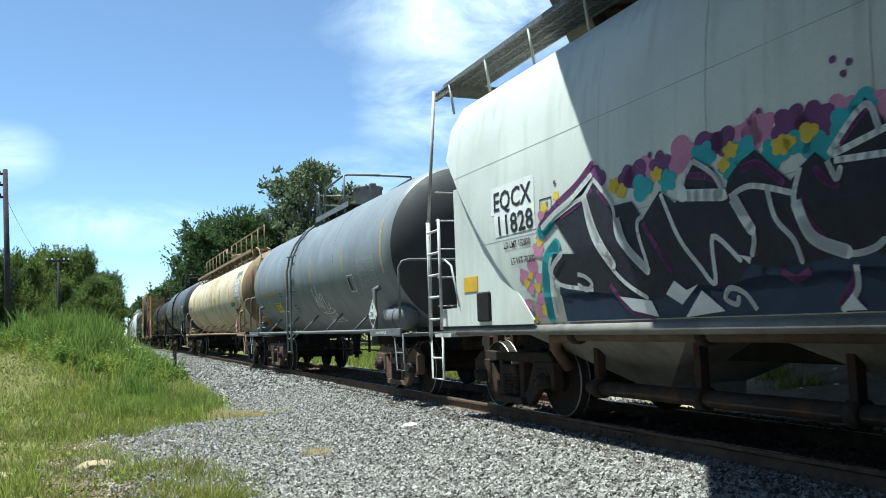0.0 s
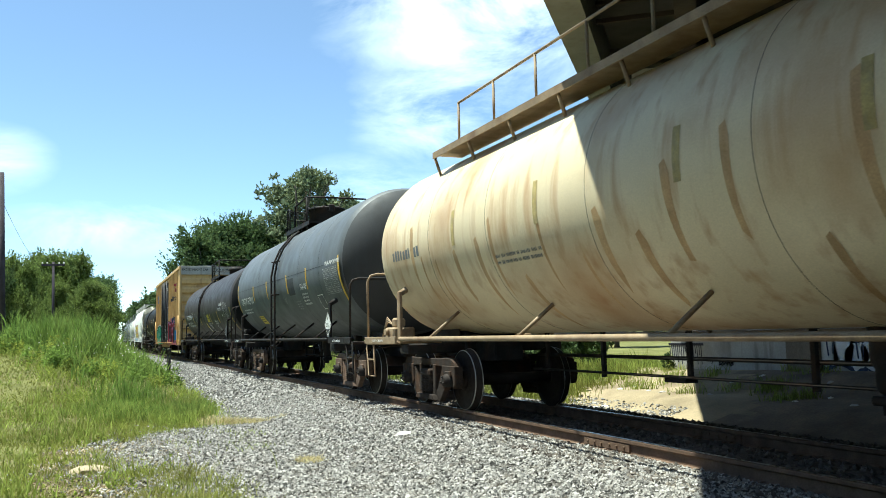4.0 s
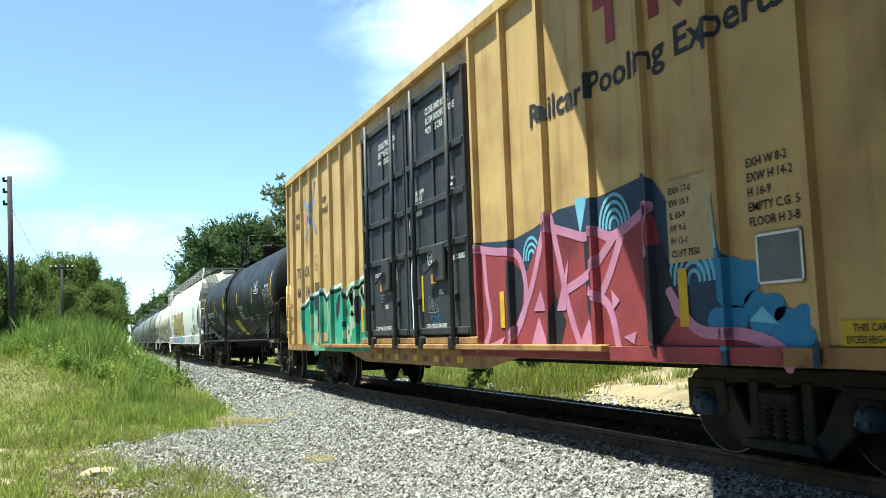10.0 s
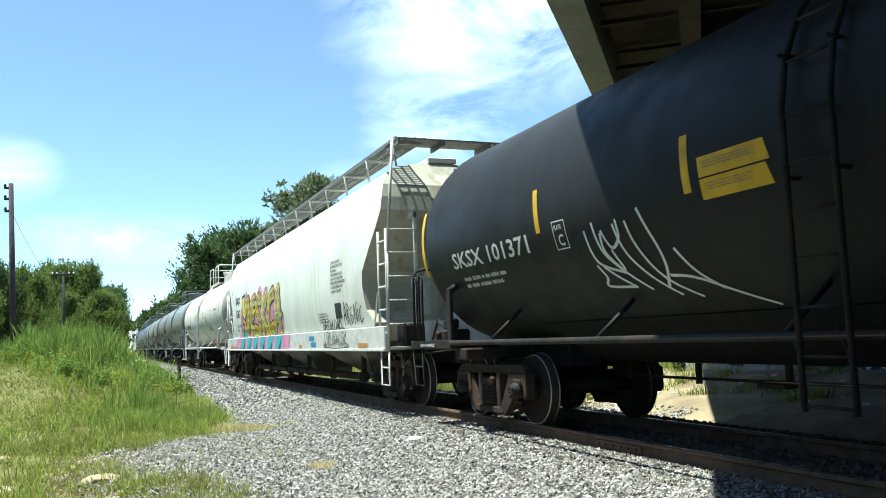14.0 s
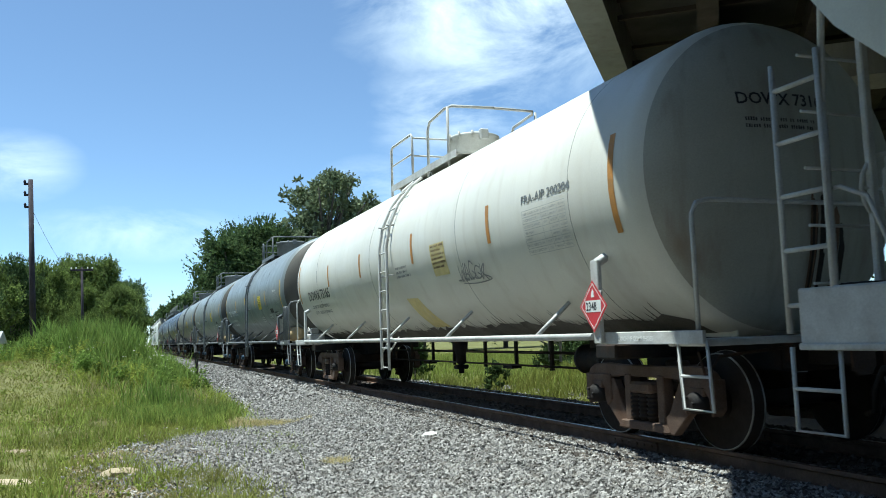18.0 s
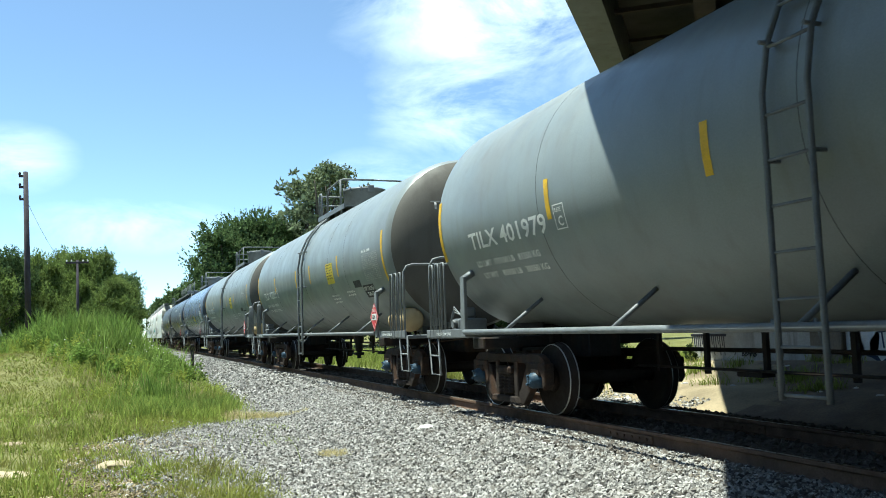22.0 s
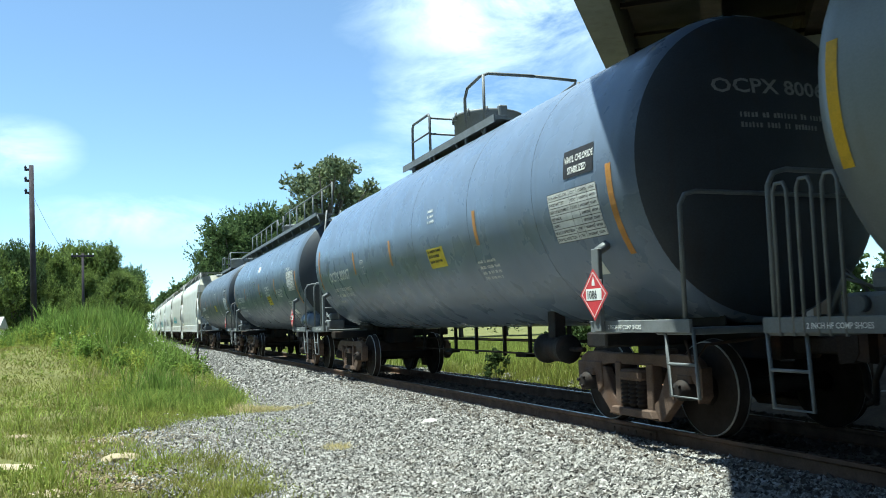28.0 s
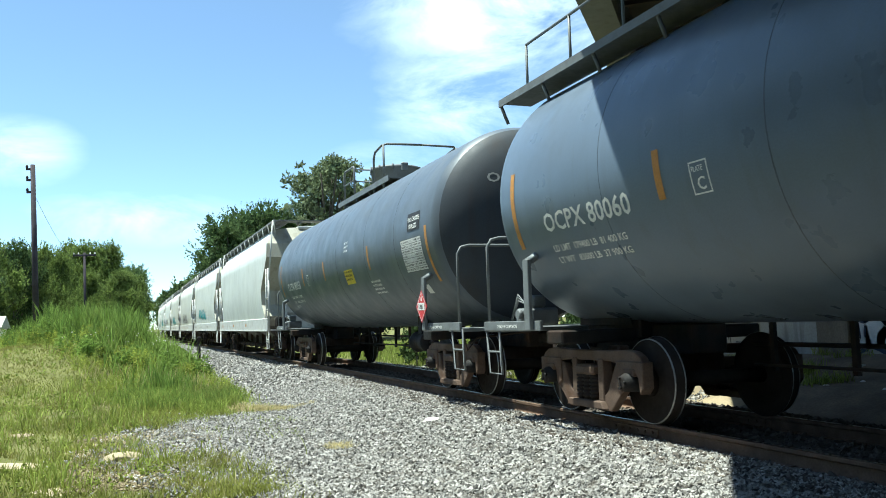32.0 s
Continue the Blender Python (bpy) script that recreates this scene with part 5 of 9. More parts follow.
        rim_pts = [(-0.75 + 0.27 * math.cos(2 * math.pi * k / 16), yb + s * 0.1, 2.15 + 0.27 * math.sin(2 * math.pi * k / 16)) for k in range(17)]
        pipe(bm, rim_pts, 0.018, 6)
        for k in range(4):
            rod(bm, (-0.75, yb + s * 0.1, 2.15), rim_pts[k * 4], 0.012, 5)
        rod(bm, (-0.75, yb - s * 0.05, 2.15), (-0.75, yb + s * 0.12, 2.15), 0.05, 8)
        box(bm, -0.87, -0.63, min(yb, yb + s * 0.06), max(yb, yb + s * 0.06), 1.6, 2.3, 0.02)
        part("brake_wheel", bm, trim, car, "hand brake wheel and gear box")
        bm = bmesh.new()
        pipe(bm, [(-1.5, y - s * 0.75, 1.42), (-1.5, y - s * 0.5, 2.0), (-1.5, y - s * 0.28, 2.1), (-1.5, y - s * 0.2, 2.1)], 0.017, 6)
        part("hand_rail", bm, trim, car, "bent grab rail beside the end ladder")
        car_end(car, s * (half + 1.3), s < 0)
    truck(car, -half)
    truck(car, half)
    CARS.append((car, mid, half))
    return car, skin, mid


# ---- boxcar ----
def boxcar(label, front, rear, u0, u1):
    mid, half = (front + rear) / 2, (rear - front) / 2
    car = thing("boxcar", label, "boxcar", "freight train")
    y0, y1, W, z0, z1 = u0 - mid, u1 - mid, 1.5, 0.98, 5.27
    d0, d1 = 91.36 - mid, 96.2 - mid
    yellow = paint("boxcar_yellow", (0.60, 0.395, 0.17), 0.6, 0, 0.12, 1.5, (0.22, 0.1, 0.04), 0.45, 0.45, 0.1)
    dark = paint("plug_door_black", (0.036, 0.039, 0.045), 0.55, 0, 0.25, 2, (0.09, 0.06, 0.05), 0.5, 0.4, 0.15)
    rusty_yellow = paint("rusty_boxcar_yellow", (0.36, 0.20, 0.08), 0.75, 0, 0.2, 3, (0.09, 0.045, 0.025), 0.8, 0.5, 0.3)
    roofm = paint("galvanised_roof", (0.42, 0.42, 0.4), 0.5, 0.6, 0.15, 2, RUST, 0.3)
    bm = bmesh.new()
    box(bm, -W, W, y0 + 0.05, y1 - 0.05, z0, z1, 0.02)
    part("body", bm, yellow, car, "mustard yellow steel body")
    posts = [-8.3 + k * 0.94 for k in range(7)] + [8.66 - k * 0.94 for k in range(7)]
    for x in (-1, 1):
        for y in posts:
            bm = bmesh.new()
            pts = [(y, x * W), (y + 0.02, x * (W + 0.07)), (y + 0.09, x * (W + 0.07)), (y + 0.11, x * W)]
            lo = [bm.verts.new((px, py, z0)) for py, px in pts]
            hi = [bm.verts.new((px, py, z1 - 0.12)) for py, px in pts]
            for i in range(4):
                bm.faces.new((lo[i], lo[(i + 1) % 4], hi[(i + 1) % 4], hi[i]))
            bm.faces.new(lo), bm.faces.new(hi)
            part("side_post", bm, yellow, car)
        for ya, yb in ((d0, (d0 + d1) / 2 - 0.02), ((d0 + d1) / 2 + 0.02, d1)):
            bm = bmesh.new()
            box(bm, x * (W + 0.035) - 0.035, x * (W + 0.035) + 0.035, ya, yb, 1.12, 4.82, 0.01)
            door = part("plug_door", bm, dark, car, "black sliding plug door, closed")
            for z in (1.14, 2.36, 3.05, 3.72, 4.72):
                bm = bmesh.new()
                box(bm, x * (W + 0.09) - 0.022, x * (W + 0.09) + 0.022, ya + 0.04, yb - 0.04, z, z + 0.1, 0.012)
                part("door_rib", bm, dark, door)
            for k in (0.2, 0.8):
                bm = bmesh.new()
                yy = ya + (yb - ya) * k
                rod(bm, (x * (W + 0.15), yy, 0.98), (x * (W + 0.15), yy, 4.95), 0.036, 8)
                for z in (1.0, 1.6, 2.36, 3.05, 3.72, 4.72):
                    box(bm, x * (W + 0.1) - 0.04, x * (W + 0.1) + 0.04, yy - 0.07, yy + 0.07, z, z + 0.1, 0.01)
                part("locking_rod", bm, dark, door)
            for k, za, zb in ((0.02, 1.14, 4.8), (0.98, 1.14, 4.8), (0.52, 2.46, 3.05), (0.5, 3.15, 3.72), (0.48, 3.82, 4.3)):
                bm = bmesh.new()
                yy = ya + (yb - ya) * k
                box(bm, x * (W + 0.082) - 0.014, x * (W + 0.082) + 0.014, yy - 0.045, yy + 0.045, za, zb, 0.008)
                part("door_stile", bm, dark, door)
            bm = bmesh.new()
            box(bm, x * (W + 0.1) - 0.03, x * (W + 0.1) + 0.03, ya + 0.8, ya + 1.25, 1.9, 2.45, 0.02)
            rod(bm, (x * (W + 0.16), ya + 1.0, 2.2), (x * (W + 0.16), ya + 1.5, 2.05), 0.025, 6)
            part("door_handle", bm, dark, door, "door lock box and handle")
            for k in (0.25, 0.75):
                bm = bmesh.new()
                yy = ya + (yb - ya) * k
                box(bm, x * (W + 0.11) - 0.04, x * (W + 0.11) + 0.04, yy - 0.12, yy + 0.12, 0.92, 1.12, 0.03)
                part("door_roller", bm, M_BLACKSTEEL, door)
        bm = bmesh.new()
        box(bm, x * (W + 0.09) - 0.05, x * (W + 0.09) + 0.05, d0 - 3.2, d1 + 3.2, 0.93, 1.0, 0.01)
        box(bm, x * (W + 0.05) - 0.05, x * (W + 0.05) + 0.05, d0 - 0.2, d1 + 0.2, 1.0, 1.1, 0.012)
        part("door_track", bm, rusty_yellow, car, "rusty ledge under the doors")
        bm = bmesh.new()
        pts = [(y0, 0.98), (y0, 0.84), (d0 - 1.2, 0.84), (d0 - 0.2, 0.68), (d1 + 0.2, 0.68), (d1 + 1.2, 0.84), (y1, 0.84), (y1, 0.98)]
        plate(bm, pts, x * (W + 0.02) - 0.03, x * (W + 0.02) + 0.03)
        part("side_sill", bm, rusty_yellow, car, "rusty fish-belly side sill")
        bm = bmesh.new()
        box(bm, x * (W + 0.02) - 0.06, x * (W + 0.02) + 0.06, y0, y1, z1 - 0.14, z1 + 0.02, 0.01)
        part("side_plate", bm, yellow, car)
    # roof
    for k in range(26):
        bm = bmesh.new()
        ya, yb = y0 + (y1 - y0) * k / 26, y0 + (y1 - y0) * (k + 1) / 26
        lift = 0.0 if k % 2 else 0.025
        plate_pts = [(-W, z1), (0, z1 + 0.03 + lift), (W, z1), (W, z1 - 0.02), (-W, z1 - 0.02)]
        lo = [bm.verts.new((x, ya, z)) for x, z in plate_pts]
        hi = [bm.verts.new((x, yb, z)) for x, z in plate_pts]
        for i in range(5):
            bm.faces.new((lo[i], lo[(i + 1) % 5], hi[(i + 1) % 5], hi[i]))
        bm.faces.new(lo), bm.faces.new(hi)
        part("roof_panel", bm, roofm, car)
    # pressed ends
    for s, ye in ((-1, y0), (1, y1)):
        bm = bmesh.new()
        n = 7
        for k in range(n):
            za = 1.15 + (4.72 - 1.15) * k / n
            pts = [(ye + 0.05 * -s, za), (ye + s * 0.05, za + 0.1), (ye + s * 0.05, za + 0.3), (ye - 0.05 * s, za + 0.42)]
            plate(bm, pts, -W + 0.08, W - 0.08)
        part("end_corrugation", bm, yellow, car, "pressed corrugations of the end wall")
        bm = bmesh.new()
        box(bm, -W - 0.02, W + 0.02, min(ye, ye + s * 0.06), max(ye, ye + s * 0.06), 4.80, 5.29, 0.01)
        part("end_header", bm, T_BAND, car, "soiled white excess-height band")
        for x in (-1, 1):
            bm = bmesh.new()
            box(bm, x * W - 0.05, x * W + 0.05, min(ye - 0.06 * s, ye + s * 0.06), max(ye - s * 0.06, ye + s * 0.06), 0.85, 5.27, 0.01)
            part("corner_post", bm, yellow, car)
            bm = bmesh.new()
            ladder_piece(bm, x * (W + 0.09), ye - s * 0.52, ye - s * 0.08, 1.15, 2.5, 4, 0.015)
            part("ladder", bm, yellow, car, "yellow corner ladder")
            bm = bmesh.new()
            yy = ye - s * 0.3
            pipe(bm, [(x * (W + 0.05), yy - 0.22, 0.9), (x * (W + 0.05), yy - 0.22, 0.42), (x * (W + 0.05), yy + 0.22, 0.42), (x * (W + 0.05), yy + 0.22, 0.9)], 0.017, 6)
            part("sill_step", bm, M_STEEL, car, "bent stirrup step")
            bm = bmesh.new()
            for k in range(3):
                pipe(bm, [(x * 1.42, ye + s * 0.02, 1.2 + k * 0.55), (x * 1.42, ye + s * 0.12, 1.2 + k * 0.55), (x * 0.75, ye + s * 0.12, 1.2 + k * 0.55), (x * 0.75, ye + s * 0.02, 1.2 + k * 0.55)], 0.014, 6)
            part("grab_iron", bm, M_STEEL, car)
        bm = bmesh.new()
        box(bm, -1.45, 1.45, min(ye, ye + s * 0.45), max(ye, ye + s * 0.45), 0.98, 1.03)
        pipe(bm, [(-0.6, ye + s * 0.3, 1.0), (-0.6, ye + s * 0.3, 2.1), (-0.5, ye + s * 0.3, 2.2), (0.5, ye + s * 0.3, 2.2), (0.6, ye + s * 0.3, 2.1), (0.6, ye + s * 0.3, 1.0)], 0.018, 6)
        part("crossover_platform", bm, M_BLACKSTEEL, car)
        car_end(car, ye + s * 0.2, s < 0)
    bm = bmesh.new()
    box(bm, -0.3, 0.3, y0, y1, 0.7, 0.98, 0.02)
    for k in range(10):
        yy = y0 + 1.2 + (y1 - y0 - 2.4) * k / 9
        box(bm, -W + 0.05, W - 0.05, yy - 0.06, yy + 0.06, 0.82, 0.98)
    part("underframe", bm, M_BLACKSTEEL, car)
    truck(car, -half, M_BLUE, M_BLACKSTEEL)
    truck(car, half, M_BLUE, M_BLACKSTEEL)
    CARS.append((car, mid, half))
    marks_at = sorted(c for p in posts for c in (p, p + 0.02, p + 0.09, p + 0.11))

    def relief(y):
        for p in posts:
            if p < y < p + 0.11:
                return 0.07 * min(1.0, (y - p) / 0.02, (p + 0.11 - y) / 0.02)
        return 0.0

    return car, Skin(depth=lambda z: W + 0.002, cuts=marks_at, relief=relief), mid


# ---- the train, car by car ----
P_WHITE = paint("hopper_white", (0.75, 0.76, 0.70), 0.5, 0, 0.07, 0.8, (0.42, 0.4, 0.33), 0.35, 0.35, 0.06, spec=0.45)
P_GREENWHITE = paint("hopper_grey_white", (0.68, 0.705, 0.655), 0.5, 0, 0.08, 0.7, (0.40, 0.39, 0.33), 0.4, 0.45, 0.06, spec=0.45)
# Soiled end tone with the shade of the recessed sheets put in.
P_HOPEND = paint("hopper_shaded_soiled_end", (0.40, 0.385, 0.32), 0.65, 0, 0.15, 0.8, (0.16, 0.13, 0.10), 0.55, 0.6, 0.06)
P_WHITE_TANK = paint("tank_white", (0.69, 0.675, 0.61), 0.45, 0, 0.05, 0.8, (0.50, 0.45, 0.37), 0.3, 0.35, 0.06, spec=0.45)
# Slate darkened for the front heads' shade; also colours one dark patch.
P_SLATEEND = paint("tank_shaded_slate_end_and_patch", (0.05, 0.053, 0.058), 0.65, 0, 0.15, 0.8, GRIME, 0.5, 0.4, 0.08)
P_SLATE = paint("tank_slate_grey", (0.22, 0.24, 0.26), 0.5, 0, 0.1, 0.8, (0.10, 0.10, 0.10), 0.4, 0.3, 0.08, spec=0.45)
P_CREAM = paint("tank_cream", (0.68, 0.57, 0.38), 0.55, 0, 0.1, 0.7, (0.38, 0.18, 0.06), 0.75, 0.7, 0.1, spec=0.45)
# Rust-brown cream end, darkened further for its shade.
P_CREAMEND = paint("tank_shaded_rusty_cream_end", (0.27, 0.19, 0.115), 0.65, 0, 0.2, 0.7, (0.10, 0.055, 0.03), 0.75, 0.7, 0.1)
P_DARKSLATE = paint("tank_dark_slate", (0.10, 0.11, 0.12), 0.55, 0, 0.15, 0.7, (0.05, 0.05, 0.05), 0.5, 0.45, 0.08, spec=0.45)
P_BROWNBLACK = paint("tank_faded_black", (0.042, 0.036, 0.033), 0.5, 0, 0.15, 0.8, (0.06, 0.045, 0.035), 0.4, 0.3, 0.06)
P_BLACK = paint("tank_black", (0.021, 0.0215, 0.023), 0.5, 0, 0.15, 0.8, (0.028, 0.026, 0.024), 0.4, 0.3, 0.05, spec=0.14)
# Black darkened for the shaded front heads; also covers the coil jackets.
P_ENDBLACK = paint("tank_shaded_black_end_and_jacket", (0.012, 0.012, 0.0125), 0.7, 0, 0.15, 0.8, (0.025, 0.023, 0.02), 0.4, 0.3, 0.05, spec=0.1)
# White end greyed for its shade, with soiling on top.
P_WHITEEND = paint("tank_shaded_soiled_white_end", (0.43, 0.425, 0.375), 0.6, 0, 0.1, 0.8, (0.22, 0.15, 0.10), 0.45, 0.5, 0.08)
P_GREY = paint("tank_green_grey", (0.215, 0.24, 0.245), 0.4, 0, 0.09, 0.8, (0.15, 0.13, 0.11), 0.35, 0.3, 0.06, spec=0.45)
# Grey end darkened for its shade, with soiling on top.
P_GREYEND = paint("tank_shaded_soiled_end", (0.11, 0.102, 0.09), 0.65, 0, 0.15, 1.0, (0.05, 0.04, 0.035), 0.5, 0.4, 0.1)
P_BLUE = paint("tank_blue_grey", (0.155, 0.20, 0.285), 0.3, 0, 0.08, 0.8, (0.10, 0.11, 0.125), 0.35, 0.3, 0.06, spec=0.45)
P_BLUEDARK = paint("tank_slate_blue", (0.125, 0.16, 0.215), 0.34, 0, 0.08, 0.8, (0.09, 0.10, 0.11), 0.35, 0.3, 0.06, spec=0.45)
P_SLATEBLUE = paint("tank_dull_slate", (0.105, 0.125, 0.155), 0.42, 0, 0.1, 0.8, (0.08, 0.085, 0.095), 0.4, 0.35, 0.06, spec=0.4)
# Blue darkened for the shade on the front head.
P_BLUEEND = paint("tank_shaded_blue_end", (0.045, 0.052, 0.064), 0.6, 0, 0.15, 1.0, (0.05, 0.035, 0.03), 0.5, 0.4, 0.1)
P_LIGHT = paint("hopper_light_grey", (0.60, 0.61, 0.57), 0.5, 0, 0.07, 0.8, (0.38, 0.37, 0.33), 0.4, 0.4, 0.06, spec=0.45)
# Darkened for shade on the chutes; the sill's own grey-brown.
T_UNDERBODY = paint("shaded_chute_and_grey_sill", (0.20, 0.19, 0.175), 0.7, 0, 0.15, 2, (0.07, 0.055, 0.045), 0.6, 0.5, 0.1)
T_MESH = paint("galvanised_mesh", (0.22, 0.22, 0.215), 0.6, 0.3, 0.35, 30, GRIME, 0.5, 0.0, 0.6, 90)
T_BAND = paint("soiled_white_band", (0.42, 0.40, 0.36), 0.6, 0, 0.15, 2, (0.22, 0.17, 0.12), 0.6, 0.5, 0.1)
T_STAIN = paint("rust_run", (0.50, 0.34, 0.18), 0.65, 0, 0.2, 3, (0.36, 0.19, 0.08), 0.6, 0.5)
T_GREY = paint("grey_trim", (0.17, 0.18, 0.185), 0.5, 0, 0.12, 5, GRIME, 0.3)
T_LIGHT = paint("light_trim", (0.55, 0.55, 0.53), 0.5, 0, 0.12, 5, (0.25, 0.2, 0.16), 0.4)
T_CREAM = paint("rusty_cream_trim", (0.30, 0.22, 0.14), 0.65, 0, 0.2, 4, (0.16, 0.09, 0.05), 0.7, 0.3)
T_RUST = paint("rusty_trim", (0.16, 0.10, 0.065), 0.7, 0.1, 0.2, 6, GRIME, 0.4)

T_TAN = paint("tan_patch", (0.47, 0.35, 0.19), 0.6, 0, 0.12, 3, (0.2, 0.12, 0.06), 0.4)
T_SEAM = paint("sheet_joint", (0.36, 0.36, 0.35), 0.6, 0, 0.3, 3)
G_DARK = paint("spray_black", (0.03, 0.03, 0.04), 0.6, 0, 0.15, 3)
G_WHITE = paint("spray_white", (0.72, 0.74, 0.74), 0.6, 0, 0.12, 3)
G_PURPLE = paint("spray_purple", (0.17, 0.06, 0.17), 0.6, 0, 0.15, 3)
G_TEAL = paint("spray_teal", (0.07, 0.38, 0.42), 0.6, 0, 0.15, 3)
G_PINK = paint("spray_pink", (0.56, 0.24, 0.38), 0.6, 0, 0.15, 3)
G_YELLOW = paint("spray_yellow", (0.68, 0.5, 0.06), 0.6, 0, 0.12, 3)
G_NAVY = paint("spray_navy", (0.035, 0.055, 0.10), 0.6, 0, 0.15, 3)
G_RED = paint("spray_red", (0.30, 0.055, 0.065), 0.6, 0, 0.3, 1.2, (0.06, 0.02, 0.025), 0.8)
G_BLUE = paint("spray_blue", (0.05, 0.22, 0.42), 0.6, 0, 0.15, 3)
G_GREEN = paint("spray_green", (0.05, 0.33, 0.22), 0.6, 0, 0.3, 1.2, (0.45, 0.52, 0.3), 0.7)
G_FADED = paint("faded_emblem_blue", (0.22, 0.30, 0.42), 0.6, 0, 0.2, 3, (0.46, 0.26, 0.075), 0.5)
G_MINT = paint("spray_mint", (0.36, 0.50, 0.33), 0.6, 0, 0.3, 1.0, (0.05, 0.3, 0.22), 0.8)
G_CHALK = paint("pale_scrawl", (0.3, 0.3, 0.3), 0.7, 0, 0.2, 5)


def outline(y, z, w, h, skin, material, parent, t=0.014, off=0.004):
    """A thin ruled frame, as round a plate letter."""
    mark("plate_frame", [rect(-y, z, w, t), rect(-y, z + h - t, w, t), rect(-y, z, t, h), rect(-y + w - t, z, t, h)], skin, material, parent, off)


def plate_mark(y, z, skin, material, parent, k=1.0):
    outline(y, z, 0.3 * k, 0.36 * k, skin, material, parent)
    letters("PLATE", y - 0.035 * k, z + 0.25 * k, 0.06 * k, skin, material, parent, 0.8)
    letters("C", y - 0.09 * k, z + 0.05 * k, 0.14 * k, skin, material, parent)


def phone_panel(y, z, w, h, skin, parent, seed, rows=6, ink=None, ground=None):
    mark("emergency_panel", [rect(-y, z, w, h)], skin, ground or M_PANEL, parent, 0.004, "yellow emergency contact panel")
    bars(rows, y - 0.05, z + h - h / rows * 0.62, w * 0.88, h / rows * 0.46, skin, ink or M_INK, parent, seed, off=0.008)


class Front(Skin):
    """The end that faces the camera's side of the line: a flat wall at y, or the dished head of a tank that starts there."""

    def __init__(self, y, radius=None, centre=0.0):
        self.radius, self.centre, self.depth, self.cuts, self.relief, self.y, self.dish = None, centre, None, (), None, y, radius

    def spot(self, y, z, off):
        if not self.dish:
            return (-y, self.y - off, z)
        r = math.hypot(y, z - self.centre) / self.dish
        table_ = ((0.0, 0.66), (0.25, 0.645), (0.5, 0.585), (0.72, 0.475), (0.87, 0.345), (0.955, 0.21), (0.992, 0.09), (2.0, 0.0))
        for (r0, a0), (r1, a1) in zip(table_, table_[1:]):
            if r <= r1:
                break
        return (-y, self.y - a0 - (a1 - a0) * (r - r0) / (r1 - r0) - off, z)


def end_ladder(car, y, trim, over=False):
    """A narrow ladder up the tank's end to the walkway; over: bent over the shoulder of the tank."""
    line = [(y, 1.05), (y, 2.4), (y + 0.02, 4.3)]
    if over:
        line = [(y, 1.05), (y, 2.5), (y + 0.06, 3.15), (y + 0.28, 3.7), (y + 0.65, 4.02), (y + 1.2, 4.14)]
    bm = bmesh.new()
    for x in (-1.08, -0.6):
        pipe(bm, [(x if z < 3.4 else x * 0.8, yy, z) for yy, z in line], 0.024, 6)
    rails = part("end_ladder", bm, trim, car, "steel ladder up the tank end to the walkway")
    for k in range(9):
        z = 1.3 + k * 0.34
        for (ya, za), (yb, zb) in zip(line, line[1:]):
            if za <= z <= zb:
                yy = ya + (yb - ya) * (z - za) / (zb - za)
        w = 1.0 if z < 3.4 else 0.8
        bm = bmesh.new()
        rod(bm, (-1.08 * w, yy, z), (-0.6 * w, yy, z), 0.016, 6)
        part("rung", bm, trim, rails)


# hopper with the dark graffiti piece
hop, sk, mid = hopper_car("white covered hopper car with a large dark graffiti piece", -2.6, 10.25, P_GREENWHITE, T_LIGHT, "pressure")
mark("mark_panel", [rect(-5.64, 2.5, 1.12, 0.34), rect(-5.56, 2.22, 1.04, 0.28)], sk, M_FRESH, hop, 0.004, "fresh white paint behind the lettering")
letters("EQCX", 5.58, 2.54, 0.235, sk, M_INK, hop, 0.95, 0.008, span=1.0)
letters("11828", 5.52, 2.24, 0.235, sk, M_INK, hop, 0.95, 0.008, span=0.96)
letters("LD LMT 192800", 5.35, 2.06, 0.08, sk, M_INK, hop, 0.9, 0.008)
letters("LT WT 70200", 5.2, 1.86, 0.08, sk, M_INK, hop, 0.9, 0.008)
plate_mark(4.4, 2.2, sk, M_INK, hop, 0.9)
mark("sheet_seam", [rect(-6.0, 2.165, 12.0, 0.008), rect(-6.9, 3.17, 13.0, 0.006)], sk, T_SEAM, hop, 0.002)
grnd = random.Random(77)
# the piece: sweeps along the side (to the right, up)
INK_BODY = (
    ((-4.11, 2.27), (-3.73, 2.41), (-3.27, 2.6), (-3.11, 2.4), (-2.97, 2.25), (-2.66, 2.25), (-2.52, 2.07), (-2.23, 2.28), (-2.04, 2.14), (-1.91, 2.25)),
    ((-1.77, 2.48), (-1.53, 2.35), (-1.42, 2.13), (-1.37, 2.24), (-1.22, 2.34), (-1.05, 2.4), (-0.88, 2.23), (-0.74, 2.11), (-0.65, 2.19), (-0.5, 2.27)),
    ((-0.4, 2.18), (-0.29, 2.26), (-0.06, 2.54), (0.11, 2.3), (0.06, 1.45), (-0.15, 1.56), (-0.35, 1.55), (-0.66, 1.53), (-0.95, 1.5), (-1.26, 1.56)),
    ((-1.5, 1.38), (-1.9, 1.44), (-2.21, 1.37), (-2.58, 1.33), (-3.07, 1.4), (-3.57, 1.46), (-4.12, 1.56), (-4.31, 1.74), (-4.18, 1.9), (-3.73, 1.86)),
)
